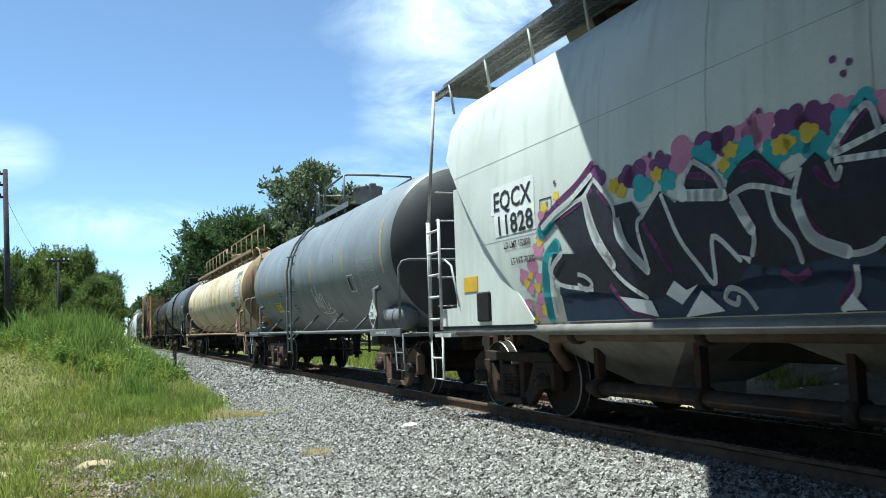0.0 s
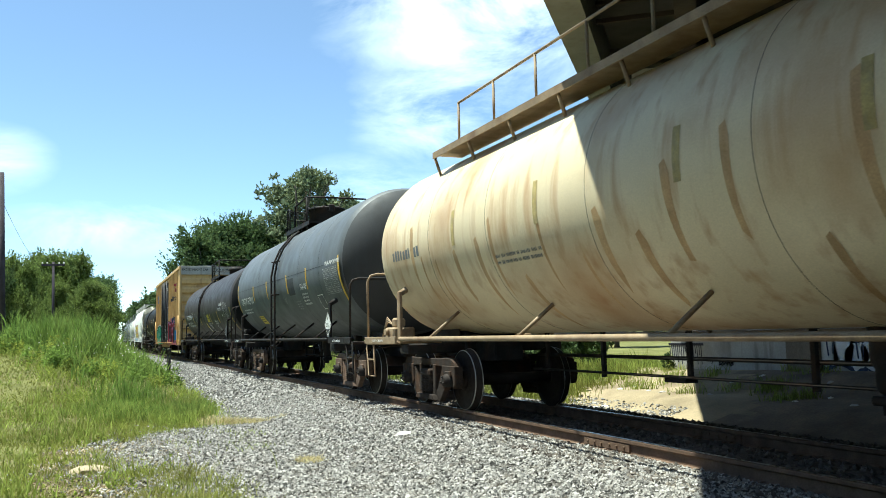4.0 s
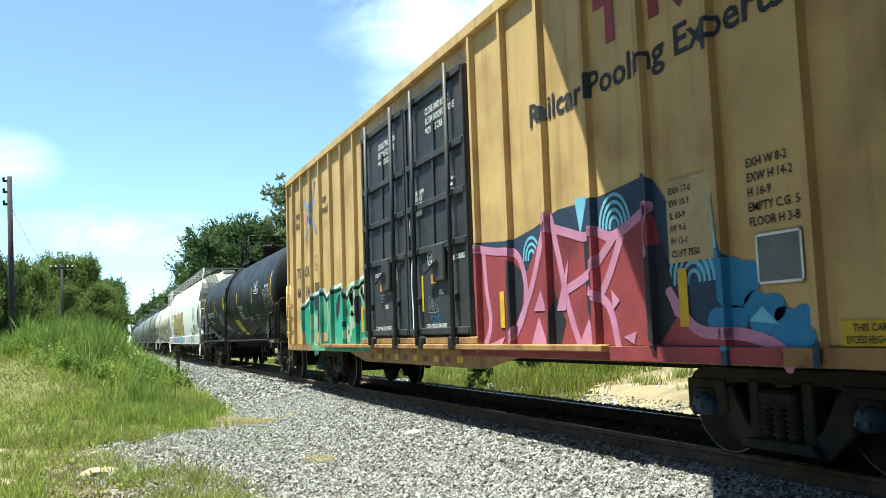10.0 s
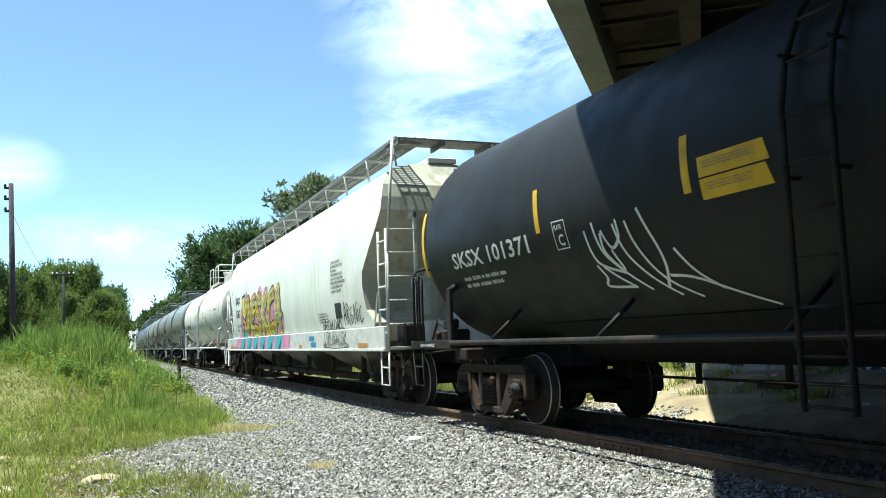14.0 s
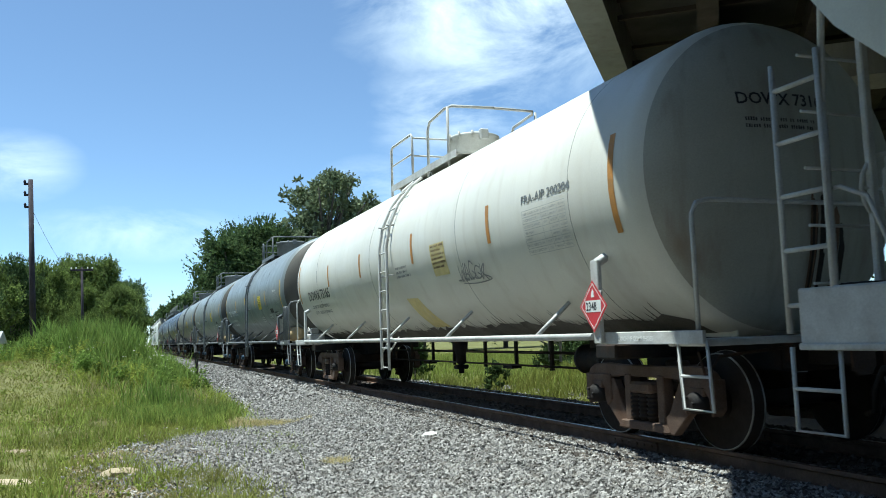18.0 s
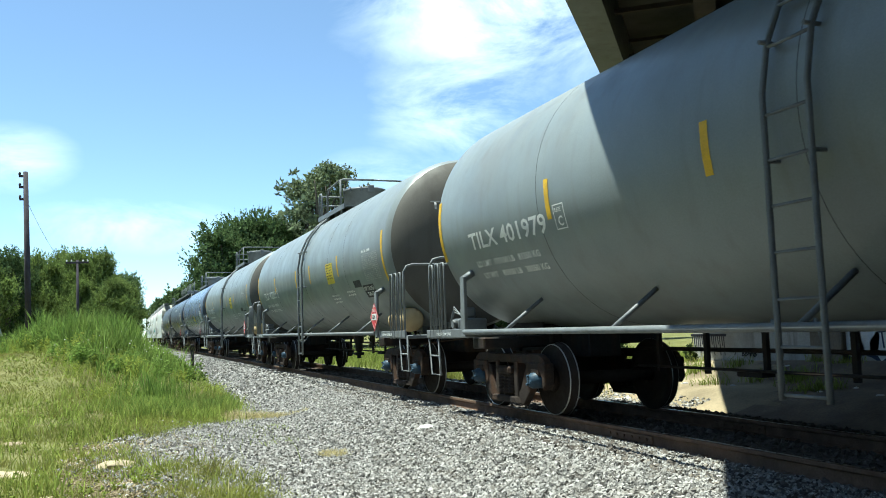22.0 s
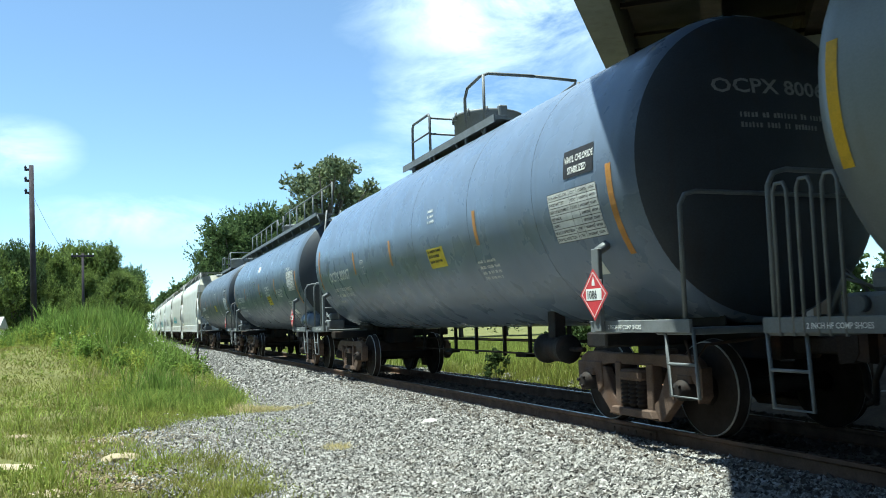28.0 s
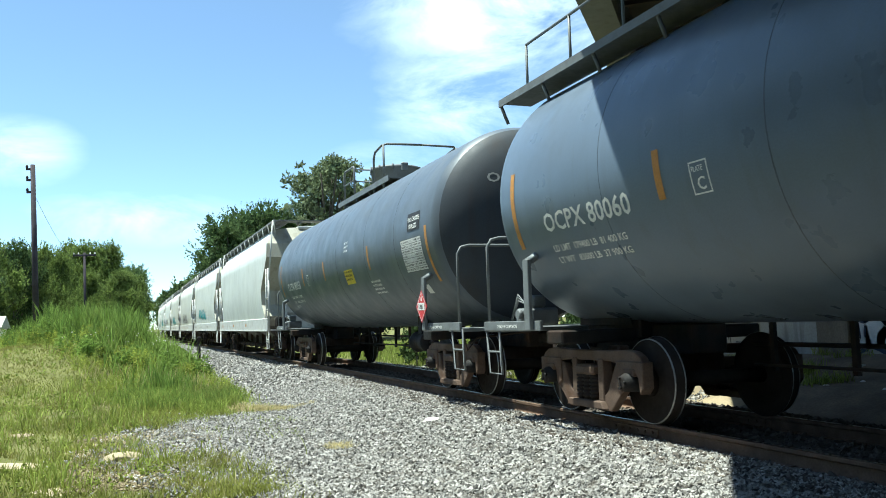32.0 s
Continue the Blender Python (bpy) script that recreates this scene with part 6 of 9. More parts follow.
CHALK_LINES = (
    ((-4.15, 2.25), (-3.68, 2.37), (-3.45, 2.42), (-3.27, 2.56)),
    ((-3.47, 2.42), (-3.37, 2.0), (-3.01, 1.57), (-2.64, 1.36)),
    ((-3.27, 2.56), (-2.97, 2.26), (-2.93, 1.93), (-2.56, 1.61), (-2.61, 2.01), (-2.51, 2.09)),
    ((-2.22, 2.25), (-2.03, 1.83), (-1.85, 1.6), (-1.69, 1.44), (-1.62, 1.81), (-1.36, 1.6)),
    ((-1.76, 2.45), (-1.94, 2.21), (-1.41, 2.1)),
    ((-1.76, 2.45), (-1.54, 2.31), (-1.43, 2.14)),
    ((-1.37, 2.09), (-1.13, 2.14), (-0.75, 2.03)),
    ((-1.33, 2.07), (-1.17, 1.8), (-1.22, 1.63)),
    ((-0.97, 2.09), (-0.92, 1.86), (-0.79, 1.7), (-0.75, 1.54)),
    ((-0.64, 2.19), (-0.73, 1.95), (-0.62, 1.68), (-0.35, 1.56), (-0.15, 1.57), (-0.05, 1.62)),
    ((-0.4, 2.19), (-0.34, 2.06), (-0.3, 2.12)),
    ((-0.38, 2.23), (-0.06, 2.49), (0.03, 2.32)),
    ((-0.35, 2.22), (0.09, 2.31)),
    ((-0.34, 2.18), (0.09, 2.15)),
    ((-4.23, 1.87), (-4.31, 1.71), (-4.12, 1.56), (-3.52, 1.48)),
    ((-3.75, 1.65), (-3.6, 1.61), (-3.51, 1.53), (-3.63, 1.48), (-3.76, 1.54)),
    ((-1.29, 1.21), (-1.38, 1.34), (-1.53, 1.39), (-1.61, 1.31), (-1.5, 1.26), (-1.46, 1.31)),
    ((-0.3, 1.48), (-0.33, 1.32), (-0.48, 1.19)),
)
CHALK_WIDE = (
    ((-3.45, 2.41), (-3.32, 2.05), (-3.08, 1.7)),
    ((-2.92, 2.12), (-2.82, 1.85), (-2.56, 1.61)),
    ((-1.93, 2.19), (-1.44, 2.12)),
    ((-0.71, 1.96), (-0.62, 1.7), (-0.35, 1.57)),
    ((-1.33, 2.08), (-1.18, 1.82)),
)
CHALK_FILL = (
    ((-2.35, 1.38), (-2.2, 1.49), (-2.06, 1.4), (-1.9, 1.44), (-2.16, 1.28)),
    ((-2.15, 1.17), (-1.87, 1.39), (-1.64, 1.21)),
    ((-0.5, 1.18), (-0.38, 1.29), (-0.29, 1.18)),
    ((-3.07, 1.39), (-2.58, 1.33), (-2.52, 1.18), (-2.9, 1.25)),
    ((-1.36, 1.64), (-1.26, 1.56), (-1.23, 1.61)),
)
PLUM_LINES = (
    ((-3.95, 2.27), (-3.58, 2.36), (-3.33, 2.46)),
    ((-3.2, 2.45), (-3.04, 2.29)),
    ((-1.86, 2.35), (-1.54, 2.27), (-1.46, 2.15)),
    ((-1.22, 2.28), (-1.03, 2.29), (-0.82, 2.12)),
    ((-0.51, 2.16), (-0.45, 2.08), (-0.35, 2.02)),
    ((-0.29, 2.29), (-0.07, 2.46)),
    ((-3.19, 1.51), (-2.95, 1.26), (-2.6, 1.19)),
    ((-0.95, 1.48), (-0.84, 1.42), (-0.71, 1.46)),
    ((-0.51, 1.21), (-0.35, 1.37), (-0.3, 1.47)),
    ((-0.67, 1.98), (-0.64, 1.83), (-0.53, 1.69)),
    ((-2.52, 2.03), (-2.32, 1.73), (-2.23, 1.59)),
)
PLUM_PUFFS = (
    ((-3.23, 2.56), (-2.21, 2.5), (-2.56, 2.47), (-1.4, 2.54), (-0.71, 2.51), (-0.48, 2.48), (-1.58, 2.53), (-2.72, 2.48)),
)
PINK_PUFFS = (
    ((-1.9, 2.53), (-1.14, 2.53), (-1.01, 2.54), (-0.27, 2.48), (0.06, 2.4), (-2.48, 2.46)),
)
TEAL_PUFFS = (
    ((-2.49, 2.35), (-2.12, 2.35), (-1.65, 2.46), (-1.36, 2.32), (-0.87, 2.34), (-0.63, 2.37), (-0.46, 2.29), (-0.08, 2.51), (-0.23, 2.42), (-1.18, 2.41)),
)
GOLD_PUFFS = (
    ((-2.93, 2.44), (-2.26, 2.43), (-1.32, 2.45), (-1.41, 2.35), (-0.8, 2.38), (-0.72, 2.39), (-0.54, 2.42), (-2.81, 2.37)),
)
LOW_PINK = (
    ((-4.94, 1.7), (-4.7, 1.8), (-4.6, 1.66), (-4.82, 1.56), (-4.52, 1.98), (-4.42, 2.12), (-4.72, 1.3), (-4.62, 1.42), (-4.98, 1.36), (-4.35, 2.36)),
)
LOW_GOLD = (
    ((-4.78, 1.7), (-4.85, 1.21), (-4.66, 1.56), (-4.47, 2.06), (-4.98, 1.22), (-4.03, 2.51), (-4.3, 2.42), (-4.9, 1.62), (-4.6, 1.3)),
)


def sweeps(lines, w, skin, material, parent, off, label, n=5):
    """Spray lines drawn through the given sweeps."""
    polys = []
    for line in lines:
        polys += stroke(curve_through(list(line), n), w)
    mark("graffiti", polys, skin, material, parent, off, label)


def puffs(spots, r, skin, material, parent, off, label):
    polys = []
    for group in spots:
        for a, b in group:
            size, turn, lobes = r * grnd.uniform(0.8, 1.15), grnd.uniform(0, 6), grnd.choice((1.5, 2, 2.5))
            polys.append([(a + size * q * math.cos(c), b + 0.8 * size * q * math.sin(c)) for c in (2 * math.pi * k / 28 for k in range(28)) for q in (0.72 + 0.36 * abs(math.sin(lobes * c + turn)),)])
    mark("graffiti", polys, skin, material, parent, off, label)


CLOUD = "scalloped spray-painted cloud"
puffs(PINK_PUFFS, 0.19, sk, G_PINK, hop, 0.004, CLOUD)
puffs(PLUM_PUFFS, 0.17, sk, G_PURPLE, hop, 0.0055, CLOUD)
puffs(TEAL_PUFFS, 0.14, sk, G_TEAL, hop, 0.007, CLOUD)
puffs(GOLD_PUFFS, 0.085, sk, G_YELLOW, hop, 0.0085, CLOUD)
puffs(LOW_PINK, 0.11, sk, G_PINK, hop, 0.0045, CLOUD)
puffs(LOW_GOLD, 0.07, sk, G_YELLOW, hop, 0.006, CLOUD)
mark("graffiti", [blob(a, b, 0.028, grnd, 8) for a, b in ((-2.35, 2.62), (-1.1, 2.62), (-1.0, 2.68), (-0.3, 2.86), (-0.22, 2.74), (-0.17, 2.8), (-4.05, 2.66))], sk, G_PURPLE, hop, 0.009, "purple paint spots")
sweeps((((-4.48, 1.2), (-4.46, 1.5), (-4.36, 1.82), (-4.1, 1.98)), ((-4.44, 2.16), (-4.28, 2.2), (-4.1, 2.3))), 0.17, sk, G_TEAL, hop, 0.010, "teal sprayed edge")
sweeps((((-4.44, 2.22), (-4.0, 2.42), (-3.6, 2.56), (-3.3, 2.72)),), 0.07, sk, G_PURPLE, hop, 0.0105, "purple sprayed edge")
mark("graffiti", [rect(-4.16, 1.17, 10.0, 0.30)] + [blob(-4.0 + 0.3 * i, 1.47, 0.2, grnd, 12, 0.6) for i in range(33)], sk, G_NAVY, hop, 0.0115, "dark blue sprayed band")
mark("graffiti", [INK_BODY[0] + INK_BODY[1] + INK_BODY[2] + INK_BODY[3]], sk, G_DARK, hop, 0.014, "black sprayed letter bodies")
sweeps(PLUM_LINES, 0.06, sk, G_PURPLE, hop, 0.017, "purple sprayed inner lines")
sweeps(CHALK_LINES, 0.046, sk, G_WHITE, hop, 0.020, "white sprayed letter edges")
sweeps(CHALK_WIDE, 0.10, sk, G_WHITE, hop, 0.0225, "white sprayed letter edges")
mark("graffiti", CHALK_FILL, sk, G_WHITE, hop, 0.0245, "white sprayed points")
sweeps((((-4.34, 1.22), (-4.32, 1.5), (-4.24, 1.74), (-4.0, 1.88)), ((-4.36, 2.2), (-4.05, 2.32), (-3.7, 2.42), (-3.3, 2.6))), 0.06, sk, G_WHITE, hop, 0.0265, "white sprayed letter edges")
mark("graffiti", [blob(-1.92, 2.2, 0.075, grnd, 12)], sk, G_WHITE, hop, 0.026, "white sprayed dot")
graffiti(-0.3, 1.33, 6.0, 1.2, sk, hop, 5, G_DARK, G_WHITE, G_PURPLE, G_WHITE, (), 7, 0.46)

# slate grey tank car
car, sk, mid = tank_car("slate grey tank car with faded yellow lettering and white scrawl", 14.9, 26.2, 1.5, 2.56, P_SLATE, P_SLATEEND, T_GREY, M_GOLD, dome=-0.95, walkway=(-3.95, 0.8), hoops=(0.8, 0.55, 0.02, -1.85, 0.6), ladder_at=1.05, dome_r=0.34,
    reservoir=T_GREY, steel=M_RUSTY, placard=(M_WHITE, "2586"), stripes=[(-6.28, 2.11, 1.0), (-3.72, 2.32, 0.5), (-0.98, 2.3, 0.5), (1.9, 2.33, 0.5), (4.5, 2.33, 0.5), (6.55, 2.15, 0.9)], bands=(-3.1, 1.5, 5.6))
outline(-3.98, 1.87, 0.42, 0.36, sk, M_WHITE, car, 0.02)
mark("test_panel", [rect(4.02, 1.92, 0.15, 0.26)], sk, M_INK, car)
table(-4.76, 1.93, 1.15, 0.55, sk, car, False, 4)
tag_scrawl(-0.72, 1.55, 1.0, 0.55, sk, G_WHITE, car, 14, 0.035)
tag_scrawl(-0.8, 1.2, 1.1, 0.3, sk, G_WHITE, car, 15, 0.022)
letters("UTLX 646436", 5.59, 2.1, 0.22, sk, M_GOLD, car, 0.95, span=2.3)
phone_panel(3.93, 1.62, 0.72, 0.31, sk, car, 16, 3)
mark("painted_patch", [rect(5.2, 1.78, 0.22, 0.1)], sk, M_GOLD, car)
bars(2, 5.5, 1.85, 1.2, 0.06, sk, M_GOLD, car, 17)
bars(2, 2.92, 2.15, 0.45, 0.05, sk, M_INK, car, 18)
bars(3, 1.6, 1.75, 0.5, 0.05, sk, M_INK, car, 19)

# cream tank car
car, sk, mid = tank_car("rust-stained cream tank car with a long walkway on top", 30.7, 47.35, 1.47, 2.62, P_CREAM, P_CREAMEND, T_CREAM, M_GOLD, dome=-0.45, walkway=(-9.2, 7.6), rail_style="long", ladder_at=-9.3, steps=False, dome_r=0.45,
    placard=(M_RED, "1157"), placard_at=0.42, stripes=[(-8.65, 2.2, 1.0), (-5.92, 2.44, 0.5), (-3.38, 2.44, 0.5), (-0.78, 2.44, 0.5), (1.2, 2.44, 0.5), (3.75, 2.4, 0.5), (6.15, 2.4, 0.5)], bands=(-7.0, -5.1, -3.0, -1.3, 0.2, 2.6, 5.0, 7.0))
end_ladder(car, -(47.35 - 30.7) / 2 - 1.6, T_CREAM, True)
for x in (-1, 1):
    bm = bmesh.new()
    rod(bm, (x * 1.44, -8.1, 1.85), (x * 1.2, -9.35, 2.95), 0.028, 6)
    part("diagonal_stay", bm, T_CREAM, car, "rusty diagonal stay at the tank end")
rust_rnd = random.Random(23)
for k in range(26):
    a, top, wide = -8.0 + 16.0 * k / 26 + rust_rnd.uniform(-0.2, 0.2), rust_rnd.uniform(1.7, 2.9), rust_rnd.uniform(0.05, 0.16)
    mark("rust_stain", [[(a, top), (a + wide * 0.6, top + 0.04), (a + wide, top - 0.1), (a + wide * 0.9, top - rust_rnd.uniform(0.6, 1.0)), (a + wide * 0.3, top - rust_rnd.uniform(0.8, 1.3))]], sk, T_STAIN, car, 0.0015 + 0.00005 * k, "faint rust run")
cream_front = Front(-(47.35 - 30.7) / 2 - 0.85, 1.47, 2.62)
for k in range(20):
    a, top, wide = -1.15 + 2.3 * k / 20 + rust_rnd.uniform(-0.04, 0.04), 2.62 + rust_rnd.uniform(-0.5, 1.0) * 0.8, rust_rnd.uniform(0.06, 0.15)
    mark("rust_stain", [[(a, top), (a + wide * 0.5, top + 0.05), (a + wide, top - 0.05), (a + wide * 0.8, 1.75), (a + wide * 0.2, 1.65)]], cream_front, T_RUST, car, 0.003 + 0.0008 * k, "dark rust run below the tank's end")
table(-7.45, 2.43, 1.15, 0.6, sk, car, True, 5)
letters("DOT 111S100W1", -7.45, 3.1, 0.085, sk, M_INK, car, 0.85)
mark("grey_patch", [rect(7.45, 3.2, 1.1, 0.16), rect(6.3, 2.1, 0.85, 0.16)], sk, T_GREY, car)
mark("warning_panel", [rect(6.9, 1.7, 0.6, 0.3)], sk, M_INK, car, 0.005)
outline(-6.9, 1.7, 0.6, 0.3, sk, M_WHITE, car, 0.02)
mark("white_patch", [rect(8.2, 2.15, 0.28, 0.2)], sk, M_WHITE, car)
phone_panel(-1.72, 2.32, 0.4, 0.3, sk, car, 20, 4)
bars(1, 8.66, 2.38, 1.4, 0.18, sk, T_GREY, car, 21)
bars(2, -6.0, 1.72, 0.9, 0.05, sk, T_GREY, car, 22)
bars(2, 4.9, 2.1, 1.2, 0.05, sk, T_GREY, car, 23)

# weathered dark slate tank car
car, sk, mid = tank_car("weathered dark slate tank car with white lettering", 51.8, 62.6, 1.55, 2.7, P_DARKSLATE, P_SLATEEND, M_BLACKSTEEL, M_YELLOW, dome=0.3, walkway=(-2.8, 1.55), ladder_at=-0.12,
    steel=M_RUSTY, placard=(M_WHITE, "2586"), stripes=[(-6.34, 1.8, 1.0), (-3.52, 2.26, 0.5), (-1.4, 2.25, 0.5), (1.25, 2.24, 0.5), (3.35, 2.24, 0.5), (6.2, 2.0, 0.9)], bands=(-4.8, -2.8, 2.46))
mark("jacket_overlap", [rect(-6.3, 2.68, 12.6, 0.012)], sk, M_INK, car)
table(-5.15, 2.05, 1.1, 0.55, sk, car, False, 6)
letters("FRA-AIP 201901", -5.35, 2.66, 0.085, sk, M_WHITE, car, 0.85, span=1.1)
letters("FRA-AIP", -2.86, 2.28, 0.14, sk, M_WHITE, car, 0.9)
bars(4, -2.86, 2.15, 0.62, 0.05, sk, M_WHITE, car, 24)
mark("grey_patch", [rect(1.55, 2.2, 0.68, 0.42)], sk, P_SLATEEND, car)
outline(-4.22, 1.72, 0.45, 0.36, sk, M_WHITE, car, 0.02)
letters("GATX 62700", 5.64, 2.22, 0.22, sk, M_WHITE, car, 0.92, span=2.12)
bars(2, 5.5, 2.02, 1.6, 0.06, sk, M_WHITE, car, 25)
phone_panel(3.72, 1.47, 0.68, 0.3, sk, car, 26, 3)
bars(4, -2.0, 2.0, 0.5, 0.04, sk, G_CHALK, car, 27)
tag_scrawl(-0.75, 2.0, 0.3, 0.2, sk, G_CHALK, car, 28, 0.015)

# faded black tank car
car, sk, mid = tank_car("faded black tank car with white lettering and yellow stripes", 66.8, 81.2, 1.47, 2.56, P_BROWNBLACK, P_ENDBLACK, M_BLACKSTEEL, M_YELLOW, coil=0.24, dome=-0.2, dome_kind="small", walkway=(-4.26, 1.53), ladder_at=0.7,
    placard=(M_INK, ""), stripes=[(-7.8, 1.2, 1.1), (-4.35, 1.77, 0.52), (-2.05, 1.76, 0.5), (1.5, 1.78, 0.5), (4.12, 1.78, 0.5), (8.0, 1.25, 1.0)], bands=(-3.0,))
table(-6.2, 1.93, 1.1, 0.6, sk, car, False, 7)
letters("SR 13450", -5.3, 2.44, 0.12, sk, M_WHITE, car, 0.9, span=0.65)
letters("DOT-SP 21134", -4.85, 2.26, 0.12, sk, M_WHITE, car, 0.9, span=0.75)
phone_panel(-0.99, 1.87, 0.68, 0.34, sk, car, 30, 4)
for i, line in enumerate(("MAXIMUM OPERATING PRESSURE FOR", "HEATER COILS 150 PSI", "EXTERIOR HEATER PIPES", "NO INLET OR OUTLET", "PIPE CAPS REQUIRED")):
    letters(line, -0.92, 1.75 - 0.085 * i, 0.055, sk, M_WHITE, car, 0.85)
letters("VENT TANK WHEN UNLOADING", -1.1, 1.32, 0.05, sk, M_WHITE, car, 0.85)
mark("notice", [rect(0.07, 1.36, 0.26, 0.46)], sk, M_PANEL, car, 0.004, "yellow and white notice")
mark("notice_field", [rect(0.1, 1.39, 0.2, 0.2)], sk, M_WHITE, car, 0.007)
letters("4\" FIBERGLASS INSULATION", -2.98, 1.83, 0.07, sk, M_WHITE, car, 0.85, span=1.05)
letters("DO NOT EXCEED 450 F", -3.02, 1.72, 0.07, sk, M_WHITE, car, 0.85)
tag_scrawl(-3.07, 1.3, 0.5, 0.3, sk, G_WHITE, car, 31, 0.025)
tag_scrawl(3.4, 1.9, 0.9, 0.35, sk, G_CHALK, car, 32, 0.02)
tag_scrawl(-0.1, 2.0, 0.9, 0.3, sk, G_CHALK, car, 33, 0.02)
tag_scrawl(-5.0, 1.4, 0.8, 0.3, sk, G_CHALK, car, 34, 0.02)
letters("GATX 95900", 6.95, 2.14, 0.23, sk, M_WHITE, car, 0.92, span=2.22)
letters("LD LMT 187300 LB   84950 KG", 6.85, 1.9, 0.09, sk, M_WHITE, car, 0.9, span=1.95)
letters("LT WT   75700 LB   34350 KG NEW  4-97", 6.8, 1.75, 0.09, sk, M_WHITE, car, 0.9, span=2.44)
plate_mark(4.42, 2.1, sk, M_WHITE, car)
fr = Front(-7.2 - 0.85, 1.47, 2.56)
letters("GATX 95900", 0.8, 3.12, 0.15, fr, M_DULLWHITE, car, 0.9, span=1.3)
bars(3, 0.75, 2.96, 1.0, 0.06, fr, M_DULLWHITE, car, 29)
outline(-6.18, 1.47, 0.3, 0.36, sk, M_WHITE, car, 0.02)
mark("white_patch", [rect(5.7, 2.0, 0.12, 0.1)], sk, M_WHITE, car)

# boxcar
car, sk, mid = boxcar("mustard yellow high boxcar with black plug doors and graffiti", 86.6, 101.0, 84.0, 103.3)
head_skin = Skin(depth=lambda z: 1.57)
letters("Railcar Pooling Experts", -4.13, 3.5, 0.27, sk, M_INK, car, 1.02, 0.006, span=4.0)
mark("emblem", [rect(5.6, 4.35, 0.55, 0.14), rect(5.8, 3.95, 0.15, 0.4), rect(6.3, 4.35, 0.55, 0.14), rect(6.5, 3.95, 0.15, 0.4)] + stroke([(6.9, 3.95), (7.5, 4.5)], 0.13) + stroke([(6.95, 4.5), (7.45, 3.95)], 0.13), sk, G_RED, car, 0.006, "red bar emblem")
for txt, y, z, h in (("next", 8.52, 4.12, 0.2), ("load", 8.55, 3.88, 0.2), ("any", 5.77, 4.15, 0.2), ("road", 5.8, 3.9, 0.2)):
    letters(txt, y, z, h, sk, M_INK, car, 0.9, 0.006, 0.15)
mark("emblem", stroke([(-7.6, 3.5), (-6.9, 4.0), (-6.5, 4.75)], 0.14), sk, G_FADED, car, 0.006, "blue and red cross emblem")
mark("emblem", stroke([(-7.6, 4.5), (-7.0, 4.05), (-6.4, 3.6)], 0.14), sk, G_FADED, car, 0.009, "blue and red cross emblem")
mark("emblem", stroke([(-7.4, 3.9), (-7.0, 4.4)], 0.12), sk, G_PINK, car, 0.012, "blue and red cross emblem")
for txt, y, z, w in (("TB", 8.5, 2.63, 0.52), ("OX", 7.64, 2.62, 0.5), ("66", 8.5, 2.15, 0.49), ("14", 7.6, 2.14, 0.4), ("58", 6.66, 2.16, 0.45)):
    letters(txt, y, z, 0.25, sk, M_INK, car, 0.8, 0.006, 0.15, span=w)
outline(6.6, 2.7, 0.26, 0.33, sk, M_INK, car)
letters("F", 6.52, 2.75, 0.12, sk, M_INK, car)
bars(2, 8.3, 1.72, 1.3, 0.07, sk, M_INK, car, 35)
mark("tan_panel", [rect(6.62, 1.7, 0.6, 0.72)], sk, T_TAN, car, 0.02)
for i, line in enumerate(("EXH 17-0", "EW 10-9", "IL 60-9", "IW 9-6", "IH 13-1", "CU.FT 7550")):
    letters(line, -6.66, 2.3 - 0.11 * i, 0.06, sk, M_INK, car, 0.9, 0.024)
for i, line in enumerate(("EXH W 8-2", "EXW H 14-2", "H 16-9", "EMPTY C.G. 5-2", "FLOOR H 3-8")):
    letters(line, -7.61, 2.36 - 0.115 * i, 0.07, sk, M_INK, car, 0.9, 0.006)
mark("tare_panel", [rect(7.68, 1.45, 0.46, 0.38)], sk, T_GREY, car, 0.02)
outline(-7.68, 1.45, 0.46, 0.38, sk, M_WHITE, car, 0.02, 0.024)
mark("height_sign", [rect(8.42, 0.99, 0.5, 0.17)], sk, M_YELLOW, car, 0.02, "yellow excess-height sign")
letters("THIS CAR", -8.52, 1.09, 0.05, sk, M_INK, car, 0.9, 0.024)
letters("EXCESS HEIGHT", -8.46, 1.01, 0.05, sk, M_INK, car, 0.7, 0.024)
mark("height_sign", [rect(-8.36, 1.0, 0.4, 0.12)], sk, M_YELLOW, car, 0.02, "yellow excess-height sign")
RED_SKY = (
    ((2.56, 2.33), (3.55, 2.25), (4.15, 2.33), (4.7, 2.46), (5.24, 2.46), (5.63, 2.48), (6.37, 2.55), (6.61, 2.25), (6.71, 1.83), (6.84, 1.72)),
    ((7.05, 1.75), (7.24, 2.11), (7.3, 1.81), (7.5, 1.42), (7.71, 1.29), (8.1, 1.15), (8.28, 1.02), (8.27, 0.84), (7.97, 0.83), (6.69, 0.85)),
)
RED_BODY = (
    ((2.55, 2.25), (3.67, 2.08), (3.91, 1.81), (4.47, 2.41), (4.79, 2.2), (5.2, 2.1), (5.43, 2.17), (5.77, 2.07), (6.38, 2.26), (6.5, 1.9)),
    ((6.73, 1.29), (6.99, 1.15), (7.47, 1.1), (7.89, 0.95), (7.93, 0.83), (7.21, 0.8), (6.07, 0.74), (4.54, 0.7), (1.97, 0.64), (2.6, 1.03)),
)
